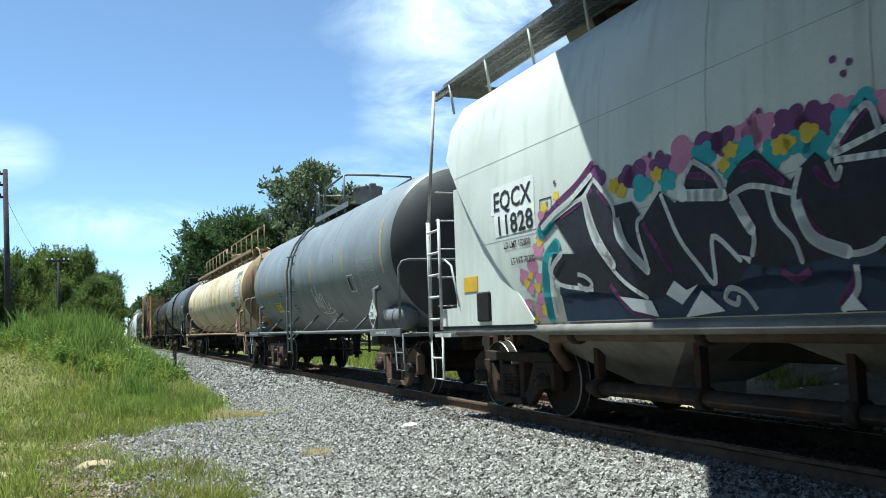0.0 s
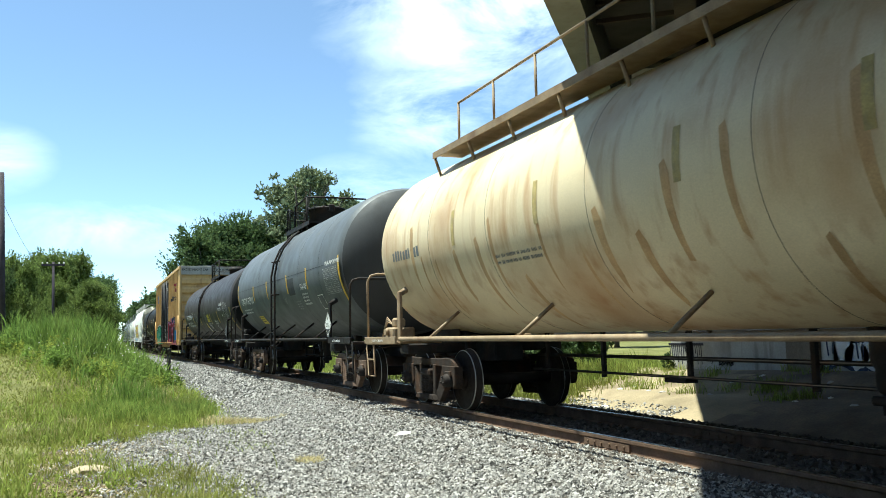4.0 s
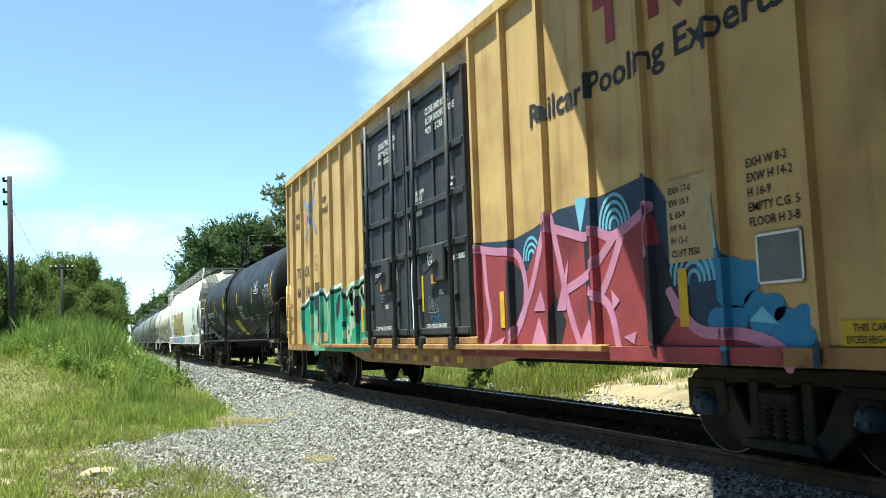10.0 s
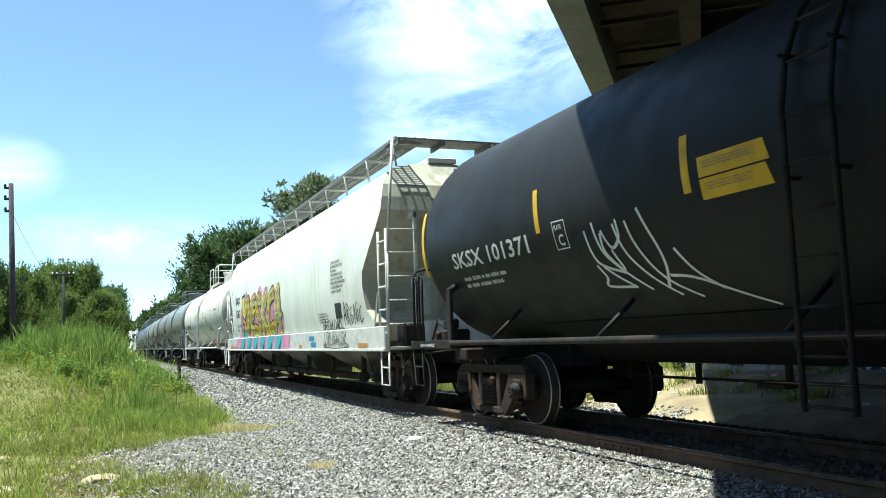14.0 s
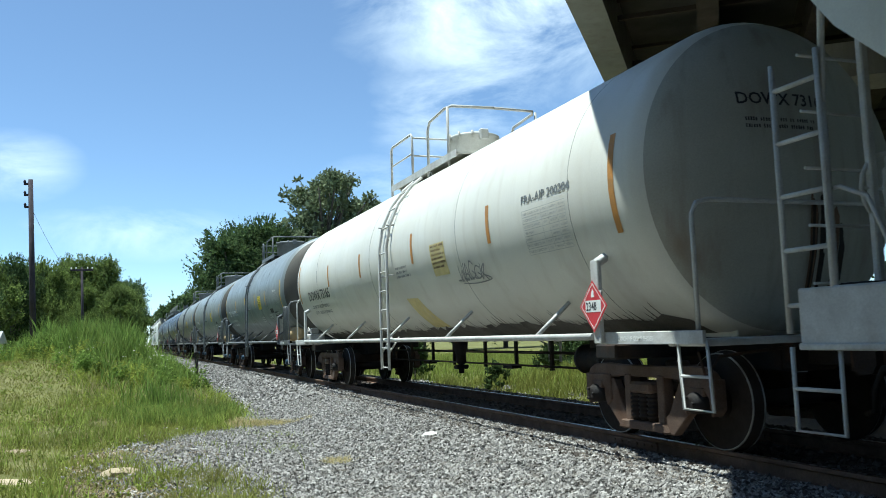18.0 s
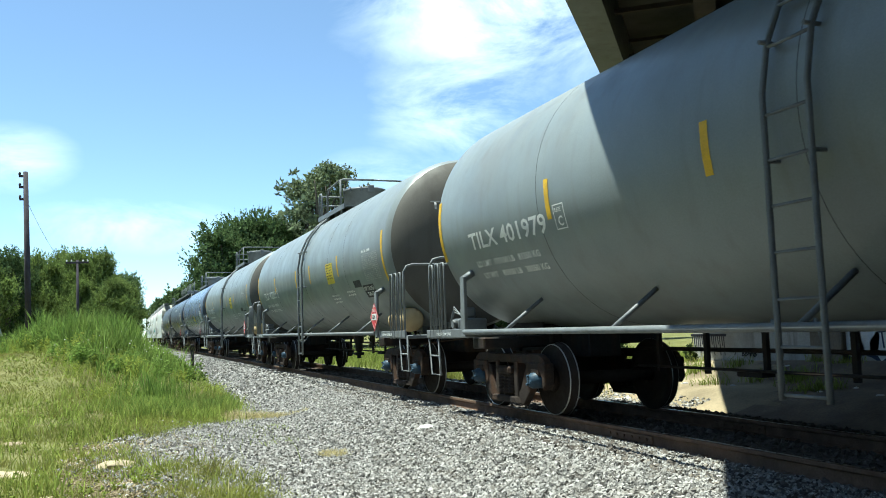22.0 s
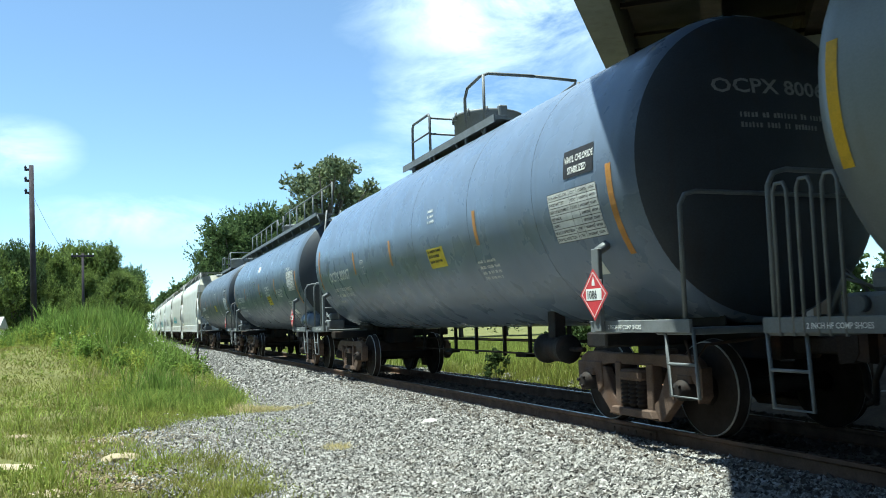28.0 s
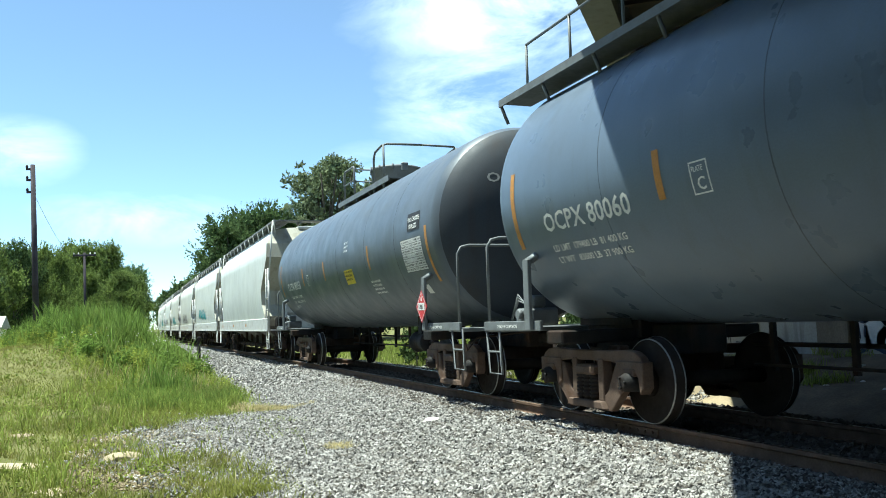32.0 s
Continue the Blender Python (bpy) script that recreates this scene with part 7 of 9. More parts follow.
PINK_LINES = (
    ((2.54, 2.25), (3.1, 2.16), (3.67, 2.08), (3.88, 1.78), (3.85, 1.39), (3.43, 0.98)),
    ((2.76, 2.17), (2.81, 1.69), (2.9, 1.29), (2.68, 0.98), (1.98, 0.75)),
    ((3.43, 0.98), (4.02, 1.62), (4.47, 2.41), (4.66, 2.04), (4.85, 1.41), (5.09, 0.92)),
    ((4.51, 2.29), (4.92, 2.18), (5.23, 2.1), (5.43, 2.14), (5.77, 2.05), (6.38, 2.25)),
    ((4.84, 1.58), (5.27, 1.71), (5.63, 1.94), (5.77, 2.05)),
    ((5.25, 1.55), (5.62, 1.38), (5.76, 0.98)),
    ((5.9, 2.04), (5.7, 1.73), (5.54, 1.54)),
    ((6.57, 1.48), (6.73, 1.29), (6.98, 1.11), (7.47, 1.08), (7.84, 0.98), (7.93, 0.84)),
    ((6.38, 2.24), (6.29, 2.01), (6.32, 1.82)),
)
PINK_FILL = (
    ((3.99, 1.0), (4.19, 1.31), (4.36, 1.0)),
    ((4.08, 1.38), (4.25, 1.61), (4.37, 1.37)),
    ((4.6, 1.36), (4.89, 1.9), (4.8, 1.36)),
    ((5.03, 0.98), (5.25, 1.26), (5.37, 0.98)),
    ((5.68, 1.53), (5.82, 1.42), (5.7, 1.33)),
    ((2.87, 1.0), (3.3, 1.09), (3.13, 0.9)),
    ((6.53, 1.48), (6.74, 1.38), (6.92, 1.15), (6.65, 1.25)),
    ((5.85, 1.07), (6.07, 1.12), (6.02, 1.0)),
)
RED_SHADE = (
    ((5.21, 2.14), (5.43, 2.16), (5.39, 1.13), (5.23, 1.34)),
    ((6.26, 1.87), (6.5, 1.9), (6.73, 1.29), (6.4, 0.89), (6.23, 1.12)),
    ((3.53, 2.03), (3.86, 1.82), (3.72, 1.15), (3.46, 1.03)),
    ((4.56, 1.59), (4.79, 1.25), (4.66, 0.81), (4.46, 0.86)),
)
ARC_AT = (
    ((4.06, 1.98), (5.78, 2.13), (6.92, 1.52), (2.65, 1.5)),
)
ARC_SPIKE = (
    ((5.06, 2.52), (5.31, 2.52), (5.15, 2.12)),
    ((7.26, 2.32), (7.3, 1.77), (7.14, 1.76)),
    ((7.54, 1.18), (7.69, 1.29), (7.85, 1.15)),
)
BUBBLE_TOP = (
    ((-7.97, 1.85), (-7.47, 1.98), (-6.87, 2.1), (-6.2, 2.14), (-5.78, 2.17), (-5.52, 2.02), (-5.09, 2.15), (-4.61, 2.17)),
    ((-4.39, 2.19), (-4.1, 2.15), (-3.89, 1.98), (-3.61, 2.13), (-3.3, 2.16), (-3.02, 2.15), (-2.86, 2.21), (-2.66, 2.23)),
    ((-2.5, 2.22), (-2.28, 2.11), (-2.16, 1.92), (-2.08, 1.73), (-2.08, 1.52), (-2.18, 1.27), (-2.24, 1.02), (-2.3, 0.81)),
)
BUBBLE_HOLE = (
    ((-4.72, 1.83), (-4.54, 2.01), (-4.36, 2.04), (-4.46, 1.71), (-4.64, 1.47), (-4.73, 1.58)),
    ((-3.96, 1.57), (-3.89, 1.8), (-3.83, 1.7), (-3.87, 1.56)),
    ((-3.15, 1.81), (-3.01, 1.94), (-2.87, 1.86), (-2.9, 1.5), (-3.01, 1.38), (-3.12, 1.48)),
    ((-4.19, 1.35), (-3.96, 1.46), (-3.95, 1.34)),
    ((-3.85, 1.27), (-3.72, 1.29), (-3.76, 1.16)),
    ((-6.67, 2.01), (-6.23, 2.09), (-6.24, 1.73), (-6.63, 1.79)),
    ((-6.37, 1.74), (-6.2, 1.73), (-6.27, 1.18), (-6.4, 1.21)),
)
BUBBLE_LINE = (
    ((-6.81, 2.02), (-6.9, 1.53), (-6.85, 0.91)),
    ((-6.03, 2.07), (-6.03, 1.49), (-6.2, 0.98)),
    ((-5.44, 1.9), (-5.41, 1.51), (-5.55, 1.14)),
    ((-4.94, 2.11), (-4.96, 1.64), (-5.11, 0.98)),
    ((-4.2, 2.02), (-4.15, 1.68), (-4.22, 1.4), (-4.14, 0.98)),
    ((-3.41, 2.1), (-3.29, 1.61), (-3.27, 1.19), (-3.38, 0.81)),
    ((-4.76, 1.13), (-4.69, 0.93)),
)
MINT_AT = (
    ((-3.66, 2.0), (-3.42, 1.71), (-3.51, 1.46), (-3.0, 2.04), (-2.66, 1.99), (-2.57, 1.82), (-3.82, 1.2), (-6.65, 1.52), (-6.58, 0.91), (-3.53, 1.9)),
)
G_SKY = paint("spray_light_blue", (0.22, 0.50, 0.66), 0.6, 0, 0.2, 2)
mark("graffiti", [RED_SKY[0] + RED_SKY[1]], sk, G_NAVY, car, 0.006, "dark blue sprayed ground of the piece")
puffs((((7.1, 1.75), (7.45, 1.5), (7.7, 1.25), (8.0, 1.1), (6.9, 2.0), (7.3, 1.15)),), 0.26, sk, G_BLUE, car, 0.0075, "blue sprayed cloud")
mark("graffiti", ARC_SPIKE, sk, G_SKY, car, 0.009, "pale blue sprayed spikes")
arcs = []
for (a, b), n in zip(ARC_AT[0], (3, 4, 5, 4)):
    for k in range(n):
        r = 0.1 + 0.075 * k
        arcs += stroke([(a + 0.8 * r * math.cos(math.pi * i / 10), b + r * math.sin(math.pi * i / 10)) for i in range(11)], 0.036)
mark("graffiti", arcs, sk, G_SKY, car, 0.010, "pale blue sprayed arcs")
mark("graffiti", clipped([RED_BODY[0] + RED_BODY[1]], 0.99), sk, G_RED, car, 0.012, "dark red sprayed letters")
mark("graffiti", clipped(RED_SHADE, 0.99), sk, G_DARK, car, 0.014, "black sprayed shading")
sweeps(PINK_LINES, 0.1, sk, G_PINK, car, 0.016, "pink sprayed letter edges")
mark("graffiti", PINK_FILL, sk, G_PINK, car, 0.018, "pink sprayed openings of the letters")
sill_side = Skin(depth=lambda z: 1.553)
mark("graffiti", [rect(2.0, 0.85, 5.9, 0.13)], sill_side, G_RED, car, 0.003, "red spray paint on the side sill")
# green bubble letters
top_line = [p for run in BUBBLE_TOP for p in run]
shape = top_line + [(-2.3, 0.99), (-7.6, 0.99)]
sweeps([top_line], 0.13, sk, G_WHITE, car, 0.008, "white sprayed edge", 3)
mark("graffiti", [shape], sk, G_GREEN, car, 0.011, "sprayed green bubble letters")
sweeps([[(a, b - 0.07) for a, b in top_line]], 0.07, sk, G_DARK, car, 0.013, "black sprayed edge", 3)
puffs(MINT_AT, 0.24, sk, G_MINT, car, 0.012, "pale sprayed clouds in the letters")
mark("graffiti", BUBBLE_HOLE, sk, G_DARK, car, 0.015, "dark openings of the letters")
sweeps(BUBBLE_LINE, 0.03, sk, G_WHITE, car, 0.0165, "white sprayed lines between the letters")
mark("graffiti", [rect(-6.9, 0.85, 4.6, 0.13)], sill_side, G_GREEN, car, 0.003, "green spray paint on the side sill")
mark("tan_panel", [rect(-6.62, 1.02, 0.36, 0.24), rect(-5.85, 1.05, 0.4, 0.2)], sk, T_TAN, car, 0.02)
mark("reflector_stripe", [rect(-2.85, 1.22, 0.13, 0.5)], sk, M_YELLOW, car, 0.02, "vertical reflector stripe")
mark("reflector_stripe", [rect(3.2, 1.2, 0.12, 0.45), rect(6.72, 1.15, 0.12, 0.5)], sk, M_YELLOW, car, 0.021, "vertical reflector stripe")
for k, (y, z) in enumerate(((1.4, 4.4), (-0.95, 4.45))):
    for i, line in enumerate((("CLOSE THIS DOOR", "BEFORE CLOSING", "MAIN DOOR"), ("CLOSE AND LOCK", "BOTH DOORS BEFORE", "MOVING CAR"))[k]):
        letters(line, y, z - 0.15 * i, 0.1, head_skin, M_WHITE, car, 0.8, 0.004)
dk = Skin(depth=lambda z: 1.572)
for y, z, w, h, m in ((-0.44, 2.97, 0.28, 0.2, M_WHITE), (-0.99, 1.89, 0.19, 0.14, M_ORANGE), (-1.21, 1.91, 0.2, 0.16, M_WHITE), (1.48, 1.91, 0.19, 0.12, M_ORANGE), (1.26, 1.9, 0.2, 0.17, M_WHITE), (-0.57, 1.49, 0.1, 0.55, M_YELLOW)):
    mark("door_sign", [rect(-y, z, w, h)], dk, m, car, 0.004)
for txt, y, z, h in (("SECURITY", -0.44, 3.29, 0.07), ("DEVICE", -0.44, 3.2, 0.07), ("OPEN", -1.2, 2.33, 0.08), ("CLOSE", -1.47, 2.33, 0.08), ("SEAL", -1.3, 1.72, 0.07), ("OPEN", 1.24, 2.3, 0.08), ("CLOSE", 0.98, 2.33, 0.08), ("LUBE DOORS", 1.75, 2.17, 0.07), ("SEAL", 1.2, 1.6, 0.07), ("CLOSE THIS DOOR FIRST", 1.75, 1.24, 0.06), ("OPEN THIS DOOR FIRST", -0.75, 1.24, 0.06), ("LUBE DOORS", -1.75, 2.17, 0.07)):
    letters(txt, y, z, h, dk, M_WHITE, car, 0.9, 0.004)
ring = [(0.97 + 0.09 * math.cos(k * math.pi / 8), 2.27 + 0.1 * math.sin(k * math.pi / 8)) for k in range(17)]
mark("door_symbol", stroke(ring, 0.025) + [rect(0.93, 2.22, 0.02, 0.09), rect(0.96, 2.22, 0.02, 0.09), rect(0.99, 2.22, 0.02, 0.09)], dk, M_WHITE, car, 0.004, "round white symbol on the door")
bars(3, 1.45, 1.82, 0.3, 0.03, dk, M_WHITE, car, 36)
bars(4, -1.7, 3.3, 0.4, 0.05, dk, M_WHITE, car, 38)
tag_scrawl(-0.83, 1.5, 0.4, 0.17, dk, G_CHALK, car, 37, 0.012)
tag_scrawl(-0.95, 1.34, 0.4, 0.1, dk, G_BLUE, car, 39, 0.01)
tag_scrawl(0.75, 1.95, 0.2, 0.5, dk, G_CHALK, car, 140, 0.01)
mark("door_scrape", stroke(curve_through([(0.16, 1.05), (0.19, 1.5), (0.15, 1.9), (0.2, 2.3)], 4), 0.05) + stroke([(0.13, 2.7), (0.15, 2.95)], 0.05) + stroke([(0.3, 1.15), (0.28, 1.5)], 0.035), dk, G_WHITE, car, 0.006, "white paint run on the door edge")
for k in range(10):
    mark("chevron", [rect(-2.2 + k * 0.45, 0.74, 0.2, 0.09)], sill_side, M_YELLOW if k % 2 else T_RUST, car, 0.004)


fr = Front(84.0 - mid - 0.06)
letters("EXCESS HEIGHT CAR", 1.42, 5.03, 0.12, fr, M_INK, car, 0.9)
letters("TBOX 661458", -0.35, 5.03, 0.12, fr, M_INK, car, 0.85)

# clean black tank car
car, sk, mid = tank_car("clean black tank car with white lettering and yellow stripes", 106.4, 121.45, 1.55, 2.62, P_BLACK, P_ENDBLACK, M_BLACKSTEEL, M_YELLOW, coil=0.26, dome=-0.27, walkway=(-3.2, 1.27), ladder_at=0.8, dome_r=0.33,
    placard=(M_INK, ""), hoops=(1.6, 1.3, 0.56, -0.1, 0.88), guard_rails=2, stripes=[(-8.1, 2.1, 1.0), (-4.74, 2.32, 0.5), (-1.52, 2.32, 0.5), (2.28, 2.32, 0.5), (4.95, 2.32, 0.5), (8.6, 2.1, 1.0)])
letters("SKSX 101371", 7.5, 2.13, 0.22, sk, M_WHITE, car, 0.9, span=2.3)
bars(2, 7.3, 1.93, 1.5, 0.06, sk, M_WHITE, car, 40)
plate_mark(4.58, 2.08, sk, M_WHITE, car, 0.9)
for k, (top, low) in enumerate(((2.59, 2.42), (2.405, 2.23))):
    mark("warning_panel", [[(-2.06, top), (-1.3, top), (-1.25, low), (-2.06, low)]], sk, M_YELLOW, car, 0.004, "yellow notice panel with fine print")
    bars(3, 2.0, top - 0.05, 0.62, 0.014, sk, T_GREY, car, 41 + k, off=0.008)
mark("hazard_panel", [[(-0.04, 1.85), (0.85, 1.81), (0.4, 0.89), (-0.63, 0.84)]], sk, M_PANEL, car, 0.004, "large yellow warning panel")
bars(4, -0.1, 1.72, 0.6, 0.03, sk, T_GREY, car, 42, off=0.008)
bars(3, 0.1, 1.4, 0.6, 0.03, sk, T_GREY, car, 52, off=0.008)
for i, line in enumerate(("MAXIMUM OPERATING PRESSURE", "FOR HEATER COILS 150 PSI", "EXTERIOR HEATER PIPES", "NO INLET OR OUTLET", "PIPE CAPS REQUIRED", "VENT TANK WHEN UNLOADING")):
    letters(line, -1.78 - (0.1 if i in (4, 5) else 0), 2.27 - 0.085 * i - (0.04 if i > 1 else 0), 0.055, sk, M_WHITE, car, 0.85)
bars(2, -3.3, 1.82, 0.8, 0.045, sk, M_WHITE, car, 44)
letters("PAINT: SYSTEM 6  INTERIOR 07-2017", -4.62, 1.86, 0.05, sk, M_WHITE, car, 0.9)
bars(1, -4.65, 1.75, 0.7, 0.05, sk, M_WHITE, car, 45)
table(-6.9, 2.08, 1.1, 0.55, sk, car, False, 8)
letters("AAR 211A100W1", -7.15, 2.68, 0.085, sk, M_WHITE, car, 0.85)
spray_tag(3.98, 1.54, 2.1, 0.78, sk, G_WHITE, car, (((0.01, 0.88), (0.02, 0.54), (0.06, 0.37), (0.22, 0.21)), ((0.09, 0.96), (0.11, 0.57), (0.19, 0.29), (0.32, -0.07)), ((0.14, 0.8), (0.13, 0.56), (0.19, 0.31), (0.22, 0.28), (0.19, 0.54)), ((0.15, 0.83), (0.2, 0.58), (0.28, 0.7), (0.29, 0.91)), ((0.26, 0.88), (0.29, 0.49), (0.38, 0.11), (0.49, -0.2)), ((0.36, 0.88), (0.39, 0.52), (0.47, 0.07), (0.61, -0.26)), ((0.47, 1), (0.53, 0.52), (0.52, 0.22), (0.45, -0.06)), ((0.01, 0.38), (0.04, 0.19), (0.01, 0.05), (0.22, -0.01)), ((0.06, 0.35), (0.13, 0.18), (0.22, -0.01)), ((0.51, 0.1), (0.69, -0.01), (0.99, -0.49)), ((0.63, 0.44), (0.69, 0.11), (0.78, -0.16))), 0.035)
tag_scrawl(-5.25, 2.65, 0.75, 0.3, sk, G_WHITE, car, 47, 0.02)
for k in range(4):
    tag_scrawl(-2.2 - 1.1 * k, 1.4, 0.6, 0.25, sk, M_SCUFF, car, 48 + k, 0.012)
fr = Front(-7.525 - 0.85, 1.55, 2.62)
tag_scrawl(0.9, 3.0, 0.7, 0.5, fr, G_CHALK, car, 53, 0.02)

# white hopper with the bright graffiti
car, sk, mid = hopper_car("white covered hopper car with colourful graffiti along the sill", 125.75, 142.7, P_WHITE, T_LIGHT, "smooth")
letters("SHQX", 7.65, 2.62, 0.26, sk, M_INK, car, 0.95)
letters("15267", 7.6, 2.16, 0.26, sk, M_INK, car, 0.95)
letters("LD LMT  220300", 7.45, 1.8, 0.11, sk, M_INK, car, 0.85, 0.012, span=0.95)
letters("LT WT    65700", 7.42, 1.62, 0.11, sk, M_INK, car, 0.85, 0.012, span=0.95)
plate_mark(6.02, 2.42, sk, M_INK, car, 0.95)
sill = Skin(depth=lambda z: 1.592)
mark("yellow_panel", [rect(-8.91, 1.05, 0.85, 0.1), rect(8.2, 1.05, 0.6, 0.08), rect(5.5, 1.05, 0.3, 0.08), rect(3.0, 1.05, 0.3, 0.08)], sill, M_ORANGE, car)
letters("LIFT HERE", 8.85, 1.33, 0.05, sill, M_INK, car)
letters("JACK HERE", 8.4, 1.18, 0.05, sill, M_INK, car)
bars(1, 7.95, 1.06, 0.8, 0.05, sill, M_INK, car, 60)
for i, line in enumerate(("CH 930 EXTERIOR PAINT", "APPLIED PARAGOULD 09-2015", "CH 930 LINING", "APPLIED PARAGOULD 09-2015", "CAUTION: DO NOT USE STEAM,", "BOILING WATER OR SHARP OBJECTS", "TO CLEAN. ENTER CAR WITH", "CLEAN SOFT SOLES SHOES.")):
    letters(line, -6.15, 2.82 - 0.088 * i, 0.058, sk, M_INK, car, 0.85)
mark("warning_panel", [rect(6.34, 1.66, 0.5, 0.32)], sk, M_INK, car)
bars(4, -4.86, 1.78, 0.9, 0.035, sk, M_INK, car, 61)
spray_tag(-6.98, 1.5, 1.35, 0.46, sk, M_INK, car, (((0, 0), (0.08, 1), (0.15, 0.05)), ((0.02, 0.4), (0.14, 0.48)), ((0.21, 0), (0.2, 0.9), (0.31, 0.75), (0.22, 0.48), (0.34, 0)), ((0.48, 0.78), (0.38, 0.6), (0.4, 0.08), (0.5, 0.3), (0.43, 0.42)), ((0.57, 0), (0.59, 0.85), (0.68, 0.1), (0.71, 0.95)), ((0.77, 0.1), (0.78, 0.62)), ((0.78, 0.85), (0.79, 0.9)), ((0.96, 0.75), (0.86, 0.5), (0.88, 0.06), (1, 0.22))), 0.032)
tag_scrawl(-5.1, 1.42, 1.6, 0.25, sk, M_INK, car, 63, 0.028)
tag_scrawl(-5.5, 1.1, 1.8, 0.28, sill, M_INK, car, 64, 0.022)
mark("emblem", [rect(4.1, 1.22, 0.5, 0.1), rect(4.25, 1.08, 0.5, 0.1)], sill, G_BLUE, car)
tag_scrawl(8.4, 1.45, 0.5, 0.3, sk, G_CHALK, car, 65, 0.012)
mark("graffiti", [curve_through([(-7.2, 1.44), (-7.08, 1.53), (-6.9, 1.56), (-6.7, 1.5), (-6.57, 1.64), (-6.62, 1.95), (-6.58, 2.22), (-6.42, 2.4), (-6.2, 2.44), (-6.0, 2.36), (-5.85, 2.2), (-5.8, 1.44)])] + clipped([blob(-5.6 + 0.55 * k, 1.66 + 0.22 * math.sin(k * 1.3), 0.42, grnd, 24) for k in range(12)], 1.44), sk, G_PINK, car, 0.006, "pink sprayed cloud")
mark("graffiti", [curve_through([(-7.78, 1.035), (-7.74, 1.13), (-7.58, 1.16), (-7.5, 1.24), (-7.36, 1.3), (-7.25, 1.4)]) + [(1.85, 1.4), (1.85, 1.035)]], sill, G_PINK, car, 0.004)
mark("graffiti", [[(-6.4, 1.43), (-6.08, 1.8), (-6.1, 1.66), (-5.55, 1.78), (-5.55, 1.43)]], sk, G_NAVY, car, 0.009, "dark blue sprayed edge")
mark("graffiti", [[(-6.28, 1.44), (-6.11, 1.66), (-6.12, 1.58), (-5.6, 1.68), (-5.6, 1.44)]], sk, G_TEAL, car, 0.0105, "teal sprayed arrow")
mark("graffiti", [[(-6.16, 1.85), (-6.2, 2.84), (-5.5, 2.92), (-5.5, 1.8)]], sk, G_NAVY, car, 0.009, "dark blue sprayed edge")
mark("graffiti", [[(-6.06, 1.95), (-6.1, 2.75), (-5.58, 2.82), (-5.58, 1.9)]], sk, G_YELLOW, car, 0.0105, "yellow sprayed letter body")
tag_scrawl(7.15, 1.06, 0.8, 0.14, sill, G_WHITE, car, 166, 0.016)
rust_rnd = random.Random(167)
mark("scuff", [rect(a, b, 0.03, h) for a, b, h in ((-8.7 + rust_rnd.uniform(0, 1.3), rust_rnd.uniform(2.3, 3.4), rust_rnd.uniform(0.06, 0.2)) for k in range(16))], sk, T_SEAM, car, 0.003, "grey scuffs beside the end")
graffiti(5.9, 1.45, 6.3, 1.3, sk, car, 66, G_YELLOW, G_NAVY, G_TEAL, G_WHITE, ((G_PINK, 0.75, 0.4), (G_PINK, 0.3, 0.4)), 6, 0.36)
mark("graffiti", [[(-6.4 + 1.25 * k, 1.03), (-5.6 + 1.25 * k, 1.03), (-5.3 + 1.25 * k, 1.4), (-6.1 + 1.25 * k, 1.4)] for k in range(6)], sill, G_TEAL, car, 0.008)
mark("graffiti", [[(-5.9 + 1.25 * k, 1.03), (-5.65 + 1.25 * k, 1.03), (-5.5 + 1.25 * k, 1.3)] for k in range(6)], sill, G_NAVY, car, 0.011)

# white tank car
car, sk, mid = tank_car("white tank car with dark lettering and faded orange stripes", 146.95, 161.2, 1.63, 2.65, P_WHITE_TANK, P_WHITEEND, T_LIGHT, M_ORANGE, dome=-0.6, walkway=(-4.7, 1.7), ladder_at=-0.22, dome_r=0.45,
    steel=M_RUSTY, hoops=(1.77, 0.44, -0.45, -1.5, 0.78), placard=(M_RED, "2348"), stripes=[(-7.68, 2.1, 1.0), (-4.66, 2.34, 0.5), (-1.54, 2.35, 0.5), (1.72, 2.36, 0.47), (4.48, 2.35, 0.5), (7.85, 2.1, 1.0)], bands=(-6.9, -3.6, 0.9, 5.6))
letters("DOWX 73165", 6.8, 2.12, 0.23, sk, M_INK, car, 0.9, span=2.25)
letters("LD LMT 201300 LB  91300 KG", 6.75, 1.9, 0.085, sk, T_GREY, car, 0.9, span=1.75)
letters("LT WT   81700 LB  37400 KG", 6.75, 1.74, 0.085, sk, T_GREY, car, 0.9, span=1.75)
phone_panel(-2.46, 2.06, 0.62, 0.5, sk, car, 70, 6, T_RUST, M_FADED)
mark("faded_panel", [[(0.62, 1.78), (1.2, 1.76), (1.5, 1.06), (0.75, 1.06)]], sk, M_FADED, car, 0.004, "faded yellow warning panel")
table(-5.75, 2.07, 1.05, 0.53, sk, car, False, 71)
letters("FRA-AIP 200204", -5.73, 2.69, 0.1, sk, T_GREY, car, 0.9, span=1.18)
bars(3, -0.62, 2.32, 0.8, 0.045, sk, T_GREY, car, 72)
bars(1, -3.3, 1.9, 0.9, 0.05, sk, T_GREY, car, 73)
tag_scrawl(-3.4, 1.9, 0.9, 0.25, sk, G_CHALK, car, 74, 0.02)
fr = Front(-7.125 - 0.85, 1.63, 2.65)
letters("DOWX 73165", 0.72, 3.25, 0.12, fr, M_INK, car, 0.9, span=1.05)
bars(2, 0.66, 3.08, 0.9, 0.04, fr, M_INK, car, 75)
stain_rnd = random.Random(76)
